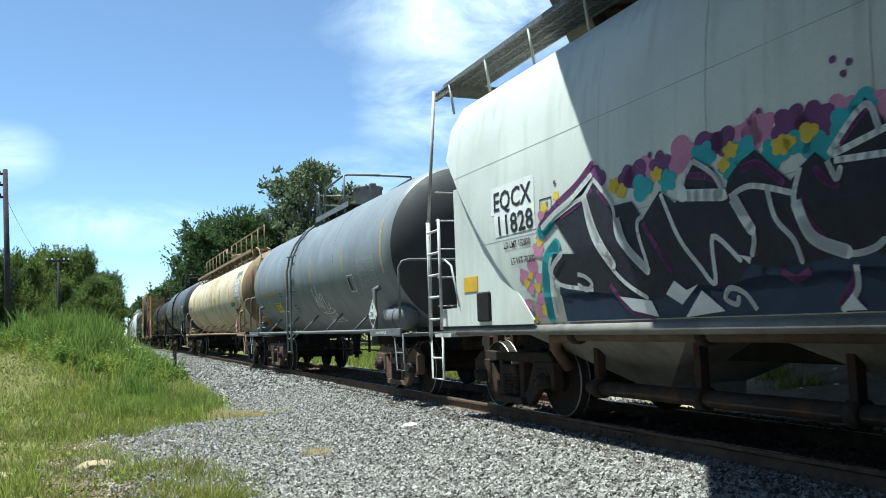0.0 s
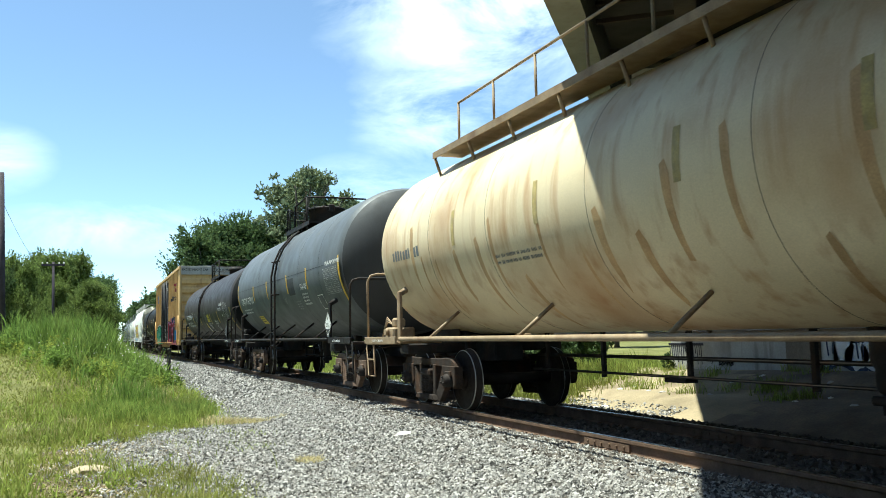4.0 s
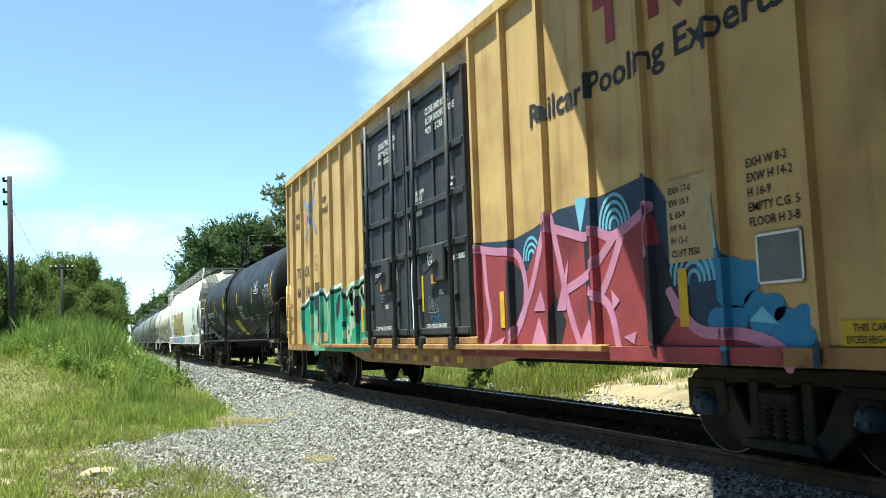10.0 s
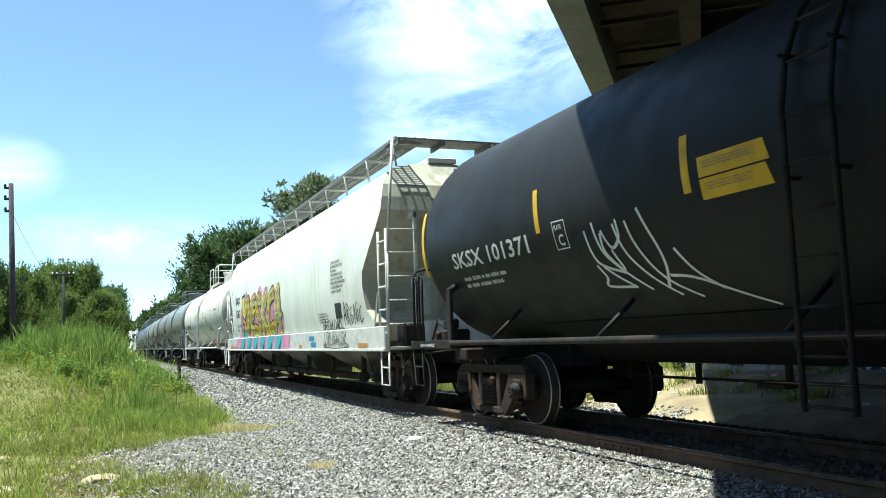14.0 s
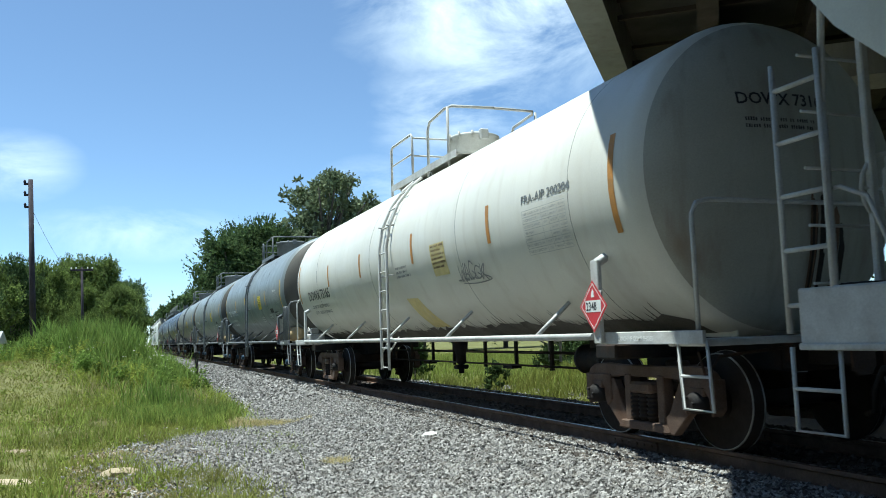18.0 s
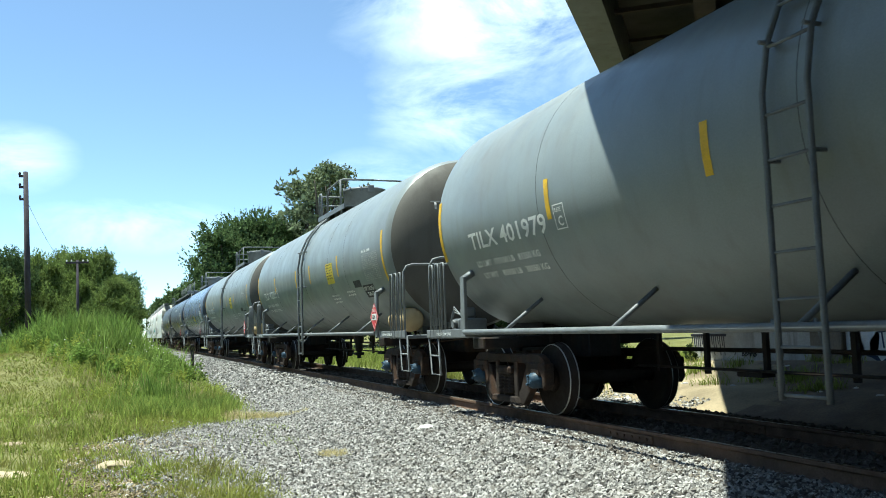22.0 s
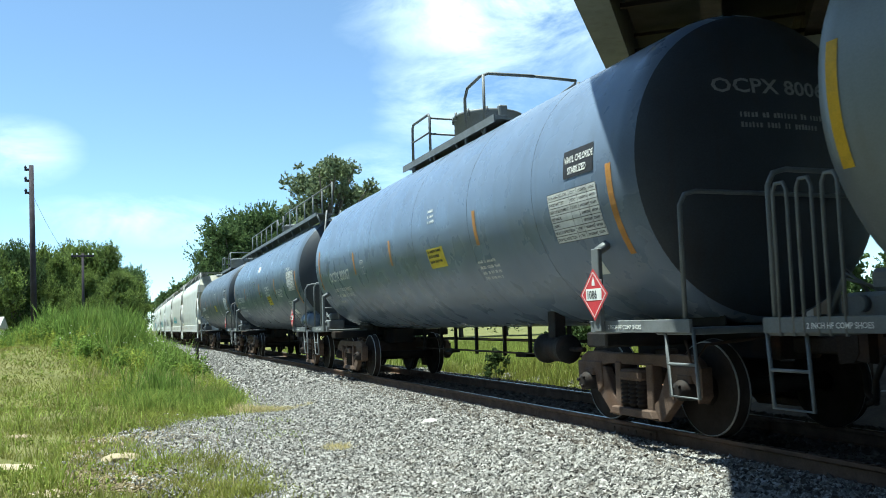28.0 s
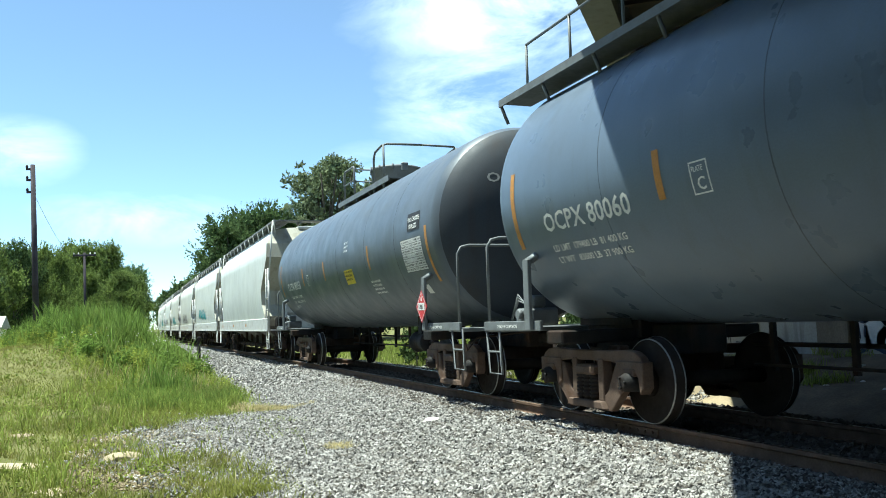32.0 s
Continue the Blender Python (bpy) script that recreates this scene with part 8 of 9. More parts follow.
for k in range(11):
    a, top = stain_rnd.uniform(-0.05, 0.5), stain_rnd.uniform(1.9, 2.45)
    wide = stain_rnd.uniform(0.03, 0.09)
    mark("rust_stain", [[(a, top), (a + wide * 0.5, top + 0.05), (a + wide, top - 0.05), (a + wide * 0.8, 1.35), (a + wide * 0.2, 1.3)]], fr, T_RUST if k % 2 else M_BLACKSTEEL, car, 0.003 + 0.0015 * k, "dark rust run below the tank's end")


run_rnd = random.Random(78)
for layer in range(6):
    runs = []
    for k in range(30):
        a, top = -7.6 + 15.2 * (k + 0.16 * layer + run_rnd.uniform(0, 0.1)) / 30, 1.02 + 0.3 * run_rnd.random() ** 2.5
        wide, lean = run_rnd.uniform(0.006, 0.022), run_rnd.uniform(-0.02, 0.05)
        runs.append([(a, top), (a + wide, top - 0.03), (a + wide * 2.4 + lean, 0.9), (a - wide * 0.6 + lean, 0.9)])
    tagged(mark("belly_run_and_band", runs, sk, M_BELLY, car, 0.002 + 0.0004 * layer, "dark oily runs down the belly"), kind="stuff")
# Solid dark band that closes the belly below the runs.
tagged(mark("belly_run_and_band", [[(-7.7 + 0.31 * k, 0.98 + run_rnd.uniform(-0.05, 0.12)), (-7.7 + 0.31 * (k + 1), 0.98 + run_rnd.uniform(-0.05, 0.12)), (-7.7 + 0.31 * (k + 1), 0.3), (-7.7 + 0.31 * k, 0.3)] for k in range(50)], sk, M_BELLY, car, 0.0048, "dark lower belly"), kind="stuff")


def vinyl_grey(front, rear, text, seed, ladder_at, mark_at, first, second, patch, k, load="LD LMT  180300 LB   81800 KG", light="LT WT   82700 LB   37500 KG", panel_at=-2.35):
    """One of the three green-grey tank cars that follow each other."""
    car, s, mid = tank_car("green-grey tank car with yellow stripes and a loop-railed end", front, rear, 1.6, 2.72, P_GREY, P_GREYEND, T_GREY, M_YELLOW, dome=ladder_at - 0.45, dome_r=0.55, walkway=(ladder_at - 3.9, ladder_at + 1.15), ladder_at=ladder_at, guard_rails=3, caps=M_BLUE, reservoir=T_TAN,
        placard=(M_RED, "1086"), stripes=[(-(rear - front) / 2 - 0.65, 2.04, 0.95), (first, 2.35, 0.46), (second, 2.35, 0.46), (0.92, 2.35, 0.46), (mark_at - 2.3 * k, 2.35, 0.46), ((rear - front) / 2 + 0.92, 2.13, 0.9)], bands=(-4.3, -2.9, -0.2, 3.85))
    letters(text, mark_at, 2.22, 0.225, s, M_WHITE, car, 0.88, span=2.24 * k)
    letters(load, mark_at, 1.96, 0.085, s, M_WHITE, car, 0.82, span=1.85)
    letters(light, mark_at - 0.05, 1.78, 0.085, s, M_WHITE, car, 0.82, span=1.85)
    plate_mark(mark_at - 2.45 * k, 2.21, s, M_WHITE, car, 0.8)
    phone_panel(panel_at, 2.23, 0.65, 0.47, s, car, seed + 1)
    table(patch, 2.13, 1.05, 0.51, s, car, False, seed)
    bars(1, patch, 2.68, 0.6, 0.06, s, M_WHITE, car, seed + 2)
    mark("black_patch", [rect(-patch - 1.0, 2.03, 0.52, 0.15)], s, M_INK, car, 0.004)
    mark("commodity_panel", [rect(-patch - 0.43, 1.77, 0.73, 0.28)], s, M_INK, car, 0.006, "black commodity panel")
    letters("VINYL CHLORIDE", patch + 0.4, 1.93, 0.085, s, M_WHITE, car, 0.74, 0.009)
    letters("STABILIZED", patch + 0.3, 1.81, 0.085, s, M_WHITE, car, 0.74, 0.009)
    bars(3, panel_at + 0.1, 1.92, 0.7, 0.05, s, M_WHITE, car, seed + 3)
    bars(2, -3.93, 1.95, 0.7, 0.045, s, M_WHITE, car, seed + 4)
    fr = Front(-(rear - front) / 2 - 0.85, 1.6, 2.72)
    letters(text, 0.85, 3.3, 0.15, fr, G_CHALK, car, 0.9, span=1.45)
    bars(2, 0.6, 3.05, 1.1, 0.06, fr, G_CHALK, car, seed + 5)


vinyl_grey(165.75, 178.0, "TILX 401979", 11, -0.12, 5.99, -3.88, -1.62, -5.52, 1.0, "LD LMT  179100 LB   81250 KG", "LT WT    83900 LB   38050 KG")
vinyl_grey(182.6, 195.3, "TILX 402031", 21, -0.05, 6.15, -3.64, -0.81, -5.7, 0.9, panel_at=-2.62)
vinyl_grey(199.75, 213.2, "TILX 402013", 31, -0.25, 6.25, -3.7, -1.2, -6.2, 0.92)


def vinyl_blue(front, rear, tone, text, long_walk, seed):
    """One of the blue-grey tank cars with no side sill."""
    half = (rear - front) / 2
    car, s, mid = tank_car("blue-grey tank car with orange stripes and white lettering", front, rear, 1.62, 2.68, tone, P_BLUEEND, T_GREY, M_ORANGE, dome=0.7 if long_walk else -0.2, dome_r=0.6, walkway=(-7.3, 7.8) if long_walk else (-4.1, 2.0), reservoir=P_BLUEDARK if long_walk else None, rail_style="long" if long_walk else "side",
        ladder_at=-half - 0.7 if long_walk else 3.0, sill=False, steps=False, steel=M_RUSTY, placard_at=-0.33, hoops=(1.47, 0.5, -1.2, -2.0, 0.68), placard=(M_RED, "1086"), stripes=[(-6.6, 1.75, 0.95), (-3.15, 2.2, 0.48), (-0.05 if long_walk else 0.78, 2.2, 0.46), (3.5 if long_walk else 3.3, 2.2, 0.46), (6.5, 2.0, 0.95)], bands=(-5.0, -3.0, -0.6, 2.0, 4.4))
    sh = 0.2 if long_walk else 0.0
    letters(text, 5.55 + sh, 2.15, 0.215, s, M_WHITE, car, 0.88, span=1.78)
    letters("LD LMT  179400 LB  81 400 KG", 5.53 + sh, 1.9, 0.08, s, M_WHITE, car, 0.85, span=1.52)
    letters("LT WT   83600 LB  37 900 KG", 5.53 + sh, 1.75, 0.08, s, M_WHITE, car, 0.85, span=1.5)
    if not long_walk:
        letters("NEW 12-90", 5.53 + sh, 1.6, 0.075, s, M_WHITE, car, 0.85)
    plate_mark(2.8 + sh, 2.17, s, M_WHITE, car, 0.8)
    table(-5.35, 2.0 if not long_walk else 2.18, 1.05, 0.56, s, car, True, seed)
    if long_walk:
        phone_panel(-1.4, 1.86, 0.7, 0.3, s, car, seed + 1, 3)
        for i, line in enumerate(("0.65\" CERAMIC FIBER AND", "4\" FIBERGLASS INSULATION", "COMPRESSED TO 1\"-2\"", "DO NOT EXCEED 450 F")):
            letters(line, -1.36, 2.43 - 0.085 * i, 0.058, s, M_WHITE, car, 0.85)
        letters("VINYL CHLORIDE", -3.3, 2.2, 0.115, s, M_WHITE, car, 0.86)
        letters("STABILIZED", -3.55, 2.06, 0.115, s, M_WHITE, car, 0.86)
        letters("DOT 105 J 300 W", -5.3, 2.79, 0.07, s, M_WHITE, car, 0.85)
        mark("white_patch", [rect(4.75, 1.42, 0.36, 0.16), rect(-0.3, 3.08, 0.5, 0.2)], s, M_WHITE, car)
        bars(3, -4.7, 1.85, 0.5, 0.04, s, M_WHITE, car, seed + 2)
        end_ladder(car, -half - 1.6, T_GREY)
    else:
        phone_panel(-1.16, 2.0, 0.7, 0.32, s, car, seed + 1, 3)
        bars(3, -1.35, 2.88, 0.35, 0.05, s, M_WHITE, car, seed + 2)
        mark("commodity_panel", [rect(5.75, 2.68, 0.62, 0.3)], s, M_INK, car, 0.006, "black commodity panel")
        letters("VINYL CHLORIDE", -5.78, 2.84, 0.075, s, M_WHITE, car, 0.72, 0.009)
        letters("STABILIZED", -5.85, 2.72, 0.075, s, M_WHITE, car, 0.72, 0.009)
        bars(4, -2.97, 1.94, 0.7, 0.05, s, M_WHITE, car, seed + 4)
        mark("white_patch", [rect(5.8, 1.55, 0.22, 0.18)], s, M_WHITE, car)
    fr = Front(-half - 0.85, 1.62, 2.68)
    letters(text, 0.85, 3.3, 0.15, fr, G_CHALK, car, 0.9, span=1.45)
    bars(2, 0.6, 3.05, 1.1, 0.06, fr, G_CHALK, car, seed + 5)


vinyl_blue(217.6, 229.5, P_BLUE, "OCPX 80067", False, 41)
vinyl_blue(233.9, 245.7, P_BLUEDARK, "OCPX 80060", True, 51)
vinyl_blue(250.1, 262.2, P_SLATEBLUE, "OCPX 80055", False, 61)

for k in range(7):
    far_car, far_skin, far_mid = hopper_car("light grey covered hopper car with a white side sill", 266.9 + 16.3 * k, 278.9 + 16.3 * k, P_LIGHT, T_LIGHT, "ribbed")
    mark("sill_mark", [rect(-6 + 4 * i, 1.16, 0.3, 0.1) for i in range(3)], Skin(depth=lambda z: 1.592), M_INK if k % 2 else M_ORANGE, far_car)
    if k:
        tag_scrawl(3.5, 1.7, 4.5, 0.5, far_skin, G_TEAL if k % 2 else G_CHALK, far_car, 90 + k, 0.08)

# ---- plants ----
def stuff(name, verts, faces, material, label, category):
    me = bpy.data.meshes.new(name)
    me.from_pydata(verts, [], faces)
    me.materials.append(material)
    return tagged(new(name, me), label, category, kind="stuff")


def strands(name, spots, tall, wide, lean, material, label, category, seed, joints=2):
    """Upright blades, each a narrow strip that leans and narrows to its tip."""
    rng = np.random.default_rng(seed)
    n = len(spots)
    swell = 0.78 + 0.26 * np.sin(spots[:, 0] * 2.3 + spots[:, 1] * 0.7) * np.sin(spots[:, 1] * 1.1 - spots[:, 0] * 0.8) + 0.2 * np.sin(spots[:, 0] * 6.1 + 1.0) * np.sin(spots[:, 1] * 3.7)
    h, w = tall * swell * rng.uniform(0.4, 1.25, n), wide * rng.uniform(0.6, 1.3, n)
    turn, way = rng.uniform(0, 2 * np.pi, n), rng.uniform(0, 2 * np.pi, n)
    out = lean * rng.uniform(0.2, 1.0, n) * h
    side = np.stack([np.cos(turn), np.sin(turn), np.zeros(n)], 1) * w[:, None] / 2
    drift = np.stack([np.cos(way), np.sin(way), np.zeros(n)], 1)
    rows = []
    for j in range(joints + 1):
        k = j / (joints + 1)
        p = spots + drift * (out * k * k)[:, None]
        p[:, 2] += h * k
        rows += [p - side * (1 - 0.5 * k), p + side * (1 - 0.5 * k)]
    tip = spots + drift * out[:, None]
    tip[:, 2] += h * 0.97
    rows.append(tip)
    per = len(rows)
    verts = np.stack(rows, 1).reshape(-1, 3)
    faces = []
    for i in range(n):
        b = i * per
        for j in range(joints):
            faces.append((b + 2 * j, b + 2 * j + 1, b + 2 * j + 3, b + 2 * j + 2))
        faces.append((b + 2 * joints, b + 2 * joints + 1, b + 2 * joints + 2))
    return stuff(name, verts.tolist(), faces, material, label, category)


def leaf_mass(name, spots, tall, leaf, per, material, label, category, seed):
    """Low leafy plants: small pointed leaves held all round a stem at each place."""
    rng = np.random.default_rng(seed)
    n = len(spots) * per
    at = np.repeat(spots, per, 0)
    swell = 0.8 + 0.35 * np.sin(at[:, 0] * 1.7 + at[:, 1] * 0.6) * np.sin(at[:, 1] * 0.9 - at[:, 0])
    h = np.repeat(tall * rng.uniform(0.5, 1.2, len(spots)), per) * swell
    k = rng.uniform(0.1, 1.0, n) ** 0.7
    way = rng.uniform(0, 2 * np.pi, n)
    out = h * 0.35 * (1.15 - k) * rng.uniform(0.2, 1.0, n)
    p = at + np.stack([np.cos(way) * out, np.sin(way) * out, h * k], 1)
    a = np.stack([np.cos(way), np.sin(way), rng.normal(0.3, 0.5, n)], 1)
    a /= np.linalg.norm(a, axis=1)[:, None]
    b = np.cross(a, rng.normal(size=(n, 3)))
    b /= np.linalg.norm(b, axis=1)[:, None]
    s = (leaf * rng.uniform(0.6, 1.3, n))[:, None]
    quad = np.stack([p - a * s, p + b * s * 0.4, p + a * s, p - b * s * 0.4], 1)
    return stuff(name, quad.reshape(-1, 3).tolist(), np.arange(n * 4).reshape(-1, 4).tolist(), material, label, category)


def ground_spots(n, x0, x1, y0, y1, seed, keep=None, clumps=0, bias=1.0):
    """Random places on the ground, optionally in clumps and thinned by keep(x, y)."""
    rng = np.random.default_rng(seed)
    out = []
    centres = [(rng.uniform(x0, x1), y0 + (y1 - y0) * rng.uniform() ** bias) for _ in range(clumps)] if clumps else None
    while len(out) < n:
        if centres:
            cx, cy = centres[rng.integers(len(centres))]
            x, y = cx + rng.normal() * 0.16, cy + rng.normal() * 0.16
        else:
            x, y = rng.uniform(x0, x1), y0 + (y1 - y0) * rng.uniform() ** bias
        if keep is None or keep(x, y, rng):
            out.append((x, y, height(x, y) - 0.01))
    return np.array(out)


def left_of_gravel(x, y, rng):
    bare = math.sin(x * 1.9 + 1.0) * math.sin(y * 0.95 + x) + 0.4 * math.sin(x * 4.1 + y * 2.7)
    return x < gravel_edge(y) + (0.25 if y > 19 else 0.5) * rng.normal() and (bare < 0.72 or y > 15 or rng.uniform() < 0.12)


strands("short_grass", ground_spots(52000, -7.5, 2.0, 6.5, 26, 1, left_of_gravel, 0, 1.7), 0.10, 0.014, 1.1, M_GRASS, "short sunlit green grass beside the gravel", "grass", 11, 1)
strands("short_grass", ground_spots(16000, -6.5, 1.9, 6.8, 18, 2, left_of_gravel, 700), 0.17, 0.012, 0.8, M_GRASS, "taller tufts in the short grass", "grass", 12)


def weed_bank(x, y, rng):
    edge = gravel_edge(y) + 0.1 + 0.02 * max(0, y - 15)
    return x < edge - 0.1 + 0.2 * rng.normal() and y > 17.2 + 0.5 * math.sin(x * 3) and x > 0.4 - (y - 19.5) * 0.17 - max(0, y - 36) * 0.35 + 0.3 * rng.normal()


strands("weeds", ground_spots(13000, -1.5, 2.8, 17.5, 24, 3, weed_bank, 420), 0.27, 0.016, 0.9, M_WEED, "low green weeds at the foot of the bank", "weeds", 13)
strands("weeds", ground_spots(20000, -4, 2.8, 22, 38, 51, weed_bank, 600)[:9000], 0.45, 0.02, 1.2, M_WEED, "rank green weeds on the bank", "weeds", 52)
strands("tall_weeds", ground_spots(30000, -10, 3.2, 24, 60, 4, lambda x, y, r: x < 2.0 + 0.02 * (y - 24) + 0.2 * r.normal() and x > 0.6 - (y - 22) * 0.2 - max(0, y - 36) * 0.3 + 0.3 * r.normal() and y > 27 + 1.5 * r.normal(), 700)[:17000], 1.2, 0.03, 0.55, M_REED, "tall dense weeds and reeds along the bank", "weeds", 14, 3)
strands("tall_weeds", ground_spots(12000, -4.2, 1.2, 31, 44, 5, lambda x, y, r: x > 0.2 - (y - 26) * 0.25, 240)[:7500], 1.5, 0.035, 0.4, M_REED, "reeds that stand highest on the bank", "weeds", 15, 3)
leaf_mass("leafy_weeds", ground_spots(1500, -4, 2.7, 21, 30, 61, weed_bank, 200), 0.34, 0.028, 22, M_LIME, "lush bright green leafy weeds on the slope", "weeds", 62)
leaf_mass("leafy_weeds", ground_spots(2600, -7, 2.5, 26, 44, 63, weed_bank, 300), 0.7, 0.042, 24, M_LIME, "lush bright green leafy weeds on the slope", "weeds", 64)
leaf_mass("leafy_weeds", ground_spots(2600, -8, 2.4, 26, 46, 65, weed_bank, 160), 0.9, 0.055, 24, M_REED, "dark green leafy weeds high on the bank", "weeds", 66)
leaf_mass("leafy_weeds", ground_spots(1100, -5.5, 1.8, 9.5, 22, 67, left_of_gravel, 170), 0.14, 0.03, 8, M_WEED, "small broad-leaved weeds in the short grass", "weeds", 68)
leaf_mass("leafy_weeds", ground_spots(1900, -11, 0.3, 20, 44, 71, None, 300), 0.22, 0.035, 9, M_WEED, "small weeds in the mown grass", "weeds", 72)
strands("dry_grass", ground_spots(2600, -2.5, 2.2, 21, 33, 73, weed_bank, 150), 0.55, 0.012, 0.6, M_STRAW, "dry yellowing stalks among the weeds", "grass", 74)
strands("reeds", ground_spots(900, 0.15, 1.7, 20.5, 23.5, 69, None, 34), 0.75, 0.022, 0.35, M_REED, "upright dark reeds at the front of the weeds", "weeds", 70, 3)
strands("far_weeds", ground_spots(22000, -60, 4.5, 55, 190, 6, lambda x, y, r: x < 2.5 + bend(y) + 0.01 * y), 1.5, 0.09, 0.3, M_WEED, "weeds along the line, far off", "weeds", 16)
strands("dry_grass", np.concatenate([ground_spots(3000, 1.9, 3.5, 15.9, 18.4, 7, lambda x, y, r: abs(y - 17.15 + 0.45 * (x - 1.9)) < (0.75 - 0.42 * (x - 1.9)) * r.uniform(0.3, 1.15)), ground_spots(600, 2.53, 2.86, 10.95, 11.35, 8), ground_spots(900, 1.3, 2.2, 17.5, 22, 9)]), 0.16, 0.008, 1.2, M_STRAW, "straw-coloured dry grass in the gravel", "grass", 17)
strands("dry_grass", ground_spots(2400, -5.0, 1.4, 7, 22, 10, left_of_gravel, 160), 0.26, 0.008, 0.5, M_STRAW, "dry stalks among the grass", "grass", 18)
strands("far_side_grass", ground_spots(26000, 9.6, 26, 12, 60, 19, lambda x, y, r: y > 16.6 + 0.75 * (x - 9.8) and x > 9.6 + 0.4 * r.normal()), 0.5, 0.025, 0.5, M_WEED, "green grass behind the track", "grass", 19)
strands("far_side_grass", ground_spots(9000, 9.4, 13.5, 15, 26, 20, lambda x, y, r: y > 16.4 + 0.75 * (x - 9.8) + 0.4 * r.normal(), 300), 0.38, 0.018, 0.6, M_GRASS, "green grass behind the track", "grass", 20)
strands("short_grass", ground_spots(64000, -12, 0.2, 20, 50, 45, lambda x, y, r: x < 0.6 - (y - 19.5) * 0.17), 0.085, 0.024, 1.1, M_LAWN, "mown grass beside the weeds", "grass", 46, 1)
strands("weeds", ground_spots(5000, -5, 2.3, 9.5, 24, 47, left_of_gravel, 130), 0.34, 0.016, 0.7, M_WEED, "scattered green weeds in the short grass", "weeds", 48)
strands("weeds", ground_spots(1500, 0.2, 2.9, 12.5, 22, 49, None, 60), 0.16, 0.012, 0.9, M_WEED, "small weeds at the edge of the gravel", "weeds", 50)
strands("short_grass", np.concatenate([ground_spots(5200, 0.25, 1.75, 8.6, 11.6, 91, lambda x, y, r: abs(x - 0.9 + 0.28 * (y - 10)) < 0.42 + 0.2 * r.normal()), ground_spots(5000, 0.5, 2.1, 14.6, 18.0, 92, lambda x, y, r: x < gravel_edge(y) - 0.05 + 0.12 * r.normal())]), 0.15, 0.013, 0.9, M_GRASS, "tongue of grass over the edge of the gravel", "grass", 93, 2)
strands("weeds", ground_spots(11000, -2.0, 2.35, 16.8, 22.0, 94, weed_bank, 420), 0.36, 0.014, 0.7, M_WEED, "bright green grassy weeds at the foot of the slope", "weeds", 95)
strands("weeds", ground_spots(5000, -1.0, 2.4, 17.5, 21.5, 96, weed_bank, 160), 0.42, 0.016, 0.5, M_REED, "taller green blades among the weeds", "weeds", 97)
SHADE_ROW = []
flower_rng = np.random.default_rng(30)
fv, ff = [], []
for x, y, z in ground_spots(46, -1.6, 1.4, 27, 35, 31, None, 14):
    z += flower_rng.uniform(0.75, 1.25)
    r = flower_rng.uniform(0.01, 0.024)
    b = len(fv)
    fv += [(x + r * math.cos(k * 1.047), y + 0.8 * r * math.sin(k * 1.047), z + r * (0.6 * math.sin(k * 1.047) + 0.12 * (k % 2))) for k in range(6)]
    ff.append(tuple(range(b, b + 6)))
# Places of unseen trees left of the view, added to block low sky light.
near_rng = random.Random(90)
for k in range(26):
    az, far = -32 - 3.0 * k + near_rng.uniform(-1, 1), near_rng.uniform(30, 38)
    SHADE_ROW.append((az, far))
stuff("wild_flowers", fv, ff, M_FLOWER, "small white wild flowers among the weeds", "flowers")

# gravel: single stones lie on the bed
def stones(name, n, x0, x1, y0, y1, size, seed, bias, label, material=M_STONE):
    rng = np.random.default_rng(seed)
    y = y0 + (y1 - y0) * rng.uniform(size=n) ** bias
    lo = np.array([gravel_edge(v) for v in y]) if x0 is None else np.full(n, x0)
    x = lo - 0.12 + (x1 - lo + 0.12) * rng.uniform(size=n)
    if x0 is None:
        stray = rng.uniform(size=n) < 0.05
        x = np.where(stray, lo - np.abs(rng.normal(0, 0.45, n)), x)
    z = np.array([height(a, b) for a, b in zip(x, y)]) + 0.028
    ok = (np.abs(x - NEAR_RAIL) > 0.1) & (np.abs(x - NEAR_RAIL - 1.47) > 0.1)
    x, y, z = x[ok], y[ok], z[ok]
    n = len(x)
    r = size * rng.uniform(0.45, 1.15, n)
    corner = np.array([(1, 0, 0), (-1, 0, 0), (0, 1, 0), (0, -1, 0), (0, 0, 1), (0, 0, -1)], float)
    v = (corner[None] * rng.uniform(0.75, 1.2, (n, 6, 1)) + rng.uniform(-0.38, 0.38, (n, 6, 3))) * np.stack([np.ones(n), rng.uniform(0.65, 1.0, n), rng.uniform(0.6, 0.95, n)], 1)[:, None]
    a, b = rng.uniform(0, 2 * np.pi, n), rng.normal(0, 0.9, n)
    ca, sa, cb, sb = np.cos(a), np.sin(a), np.cos(b), np.sin(b)
    vx, vy, vz = v[..., 0], v[..., 1] * cb[:, None] - v[..., 2] * sb[:, None], v[..., 1] * sb[:, None] + v[..., 2] * cb[:, None]
    p = np.stack([vx * ca[:, None] - vy * sa[:, None], vx * sa[:, None] + vy * ca[:, None], vz], 2) * r[:, None, None]
    p += np.stack([x, y, z + r * 0.25], 1)[:, None]
    base = (np.arange(n) * 6)[:, None, None]
    q = np.array(((0, 2, 4), (2, 1, 4), (1, 3, 4), (3, 0, 4), (2, 0, 5), (1, 2, 5), (3, 1, 5), (0, 3, 5)))[None] + base
    return stuff(name, p.reshape(-1, 3).tolist(), q.reshape(-1, 3).tolist(), material, label, "gravel")


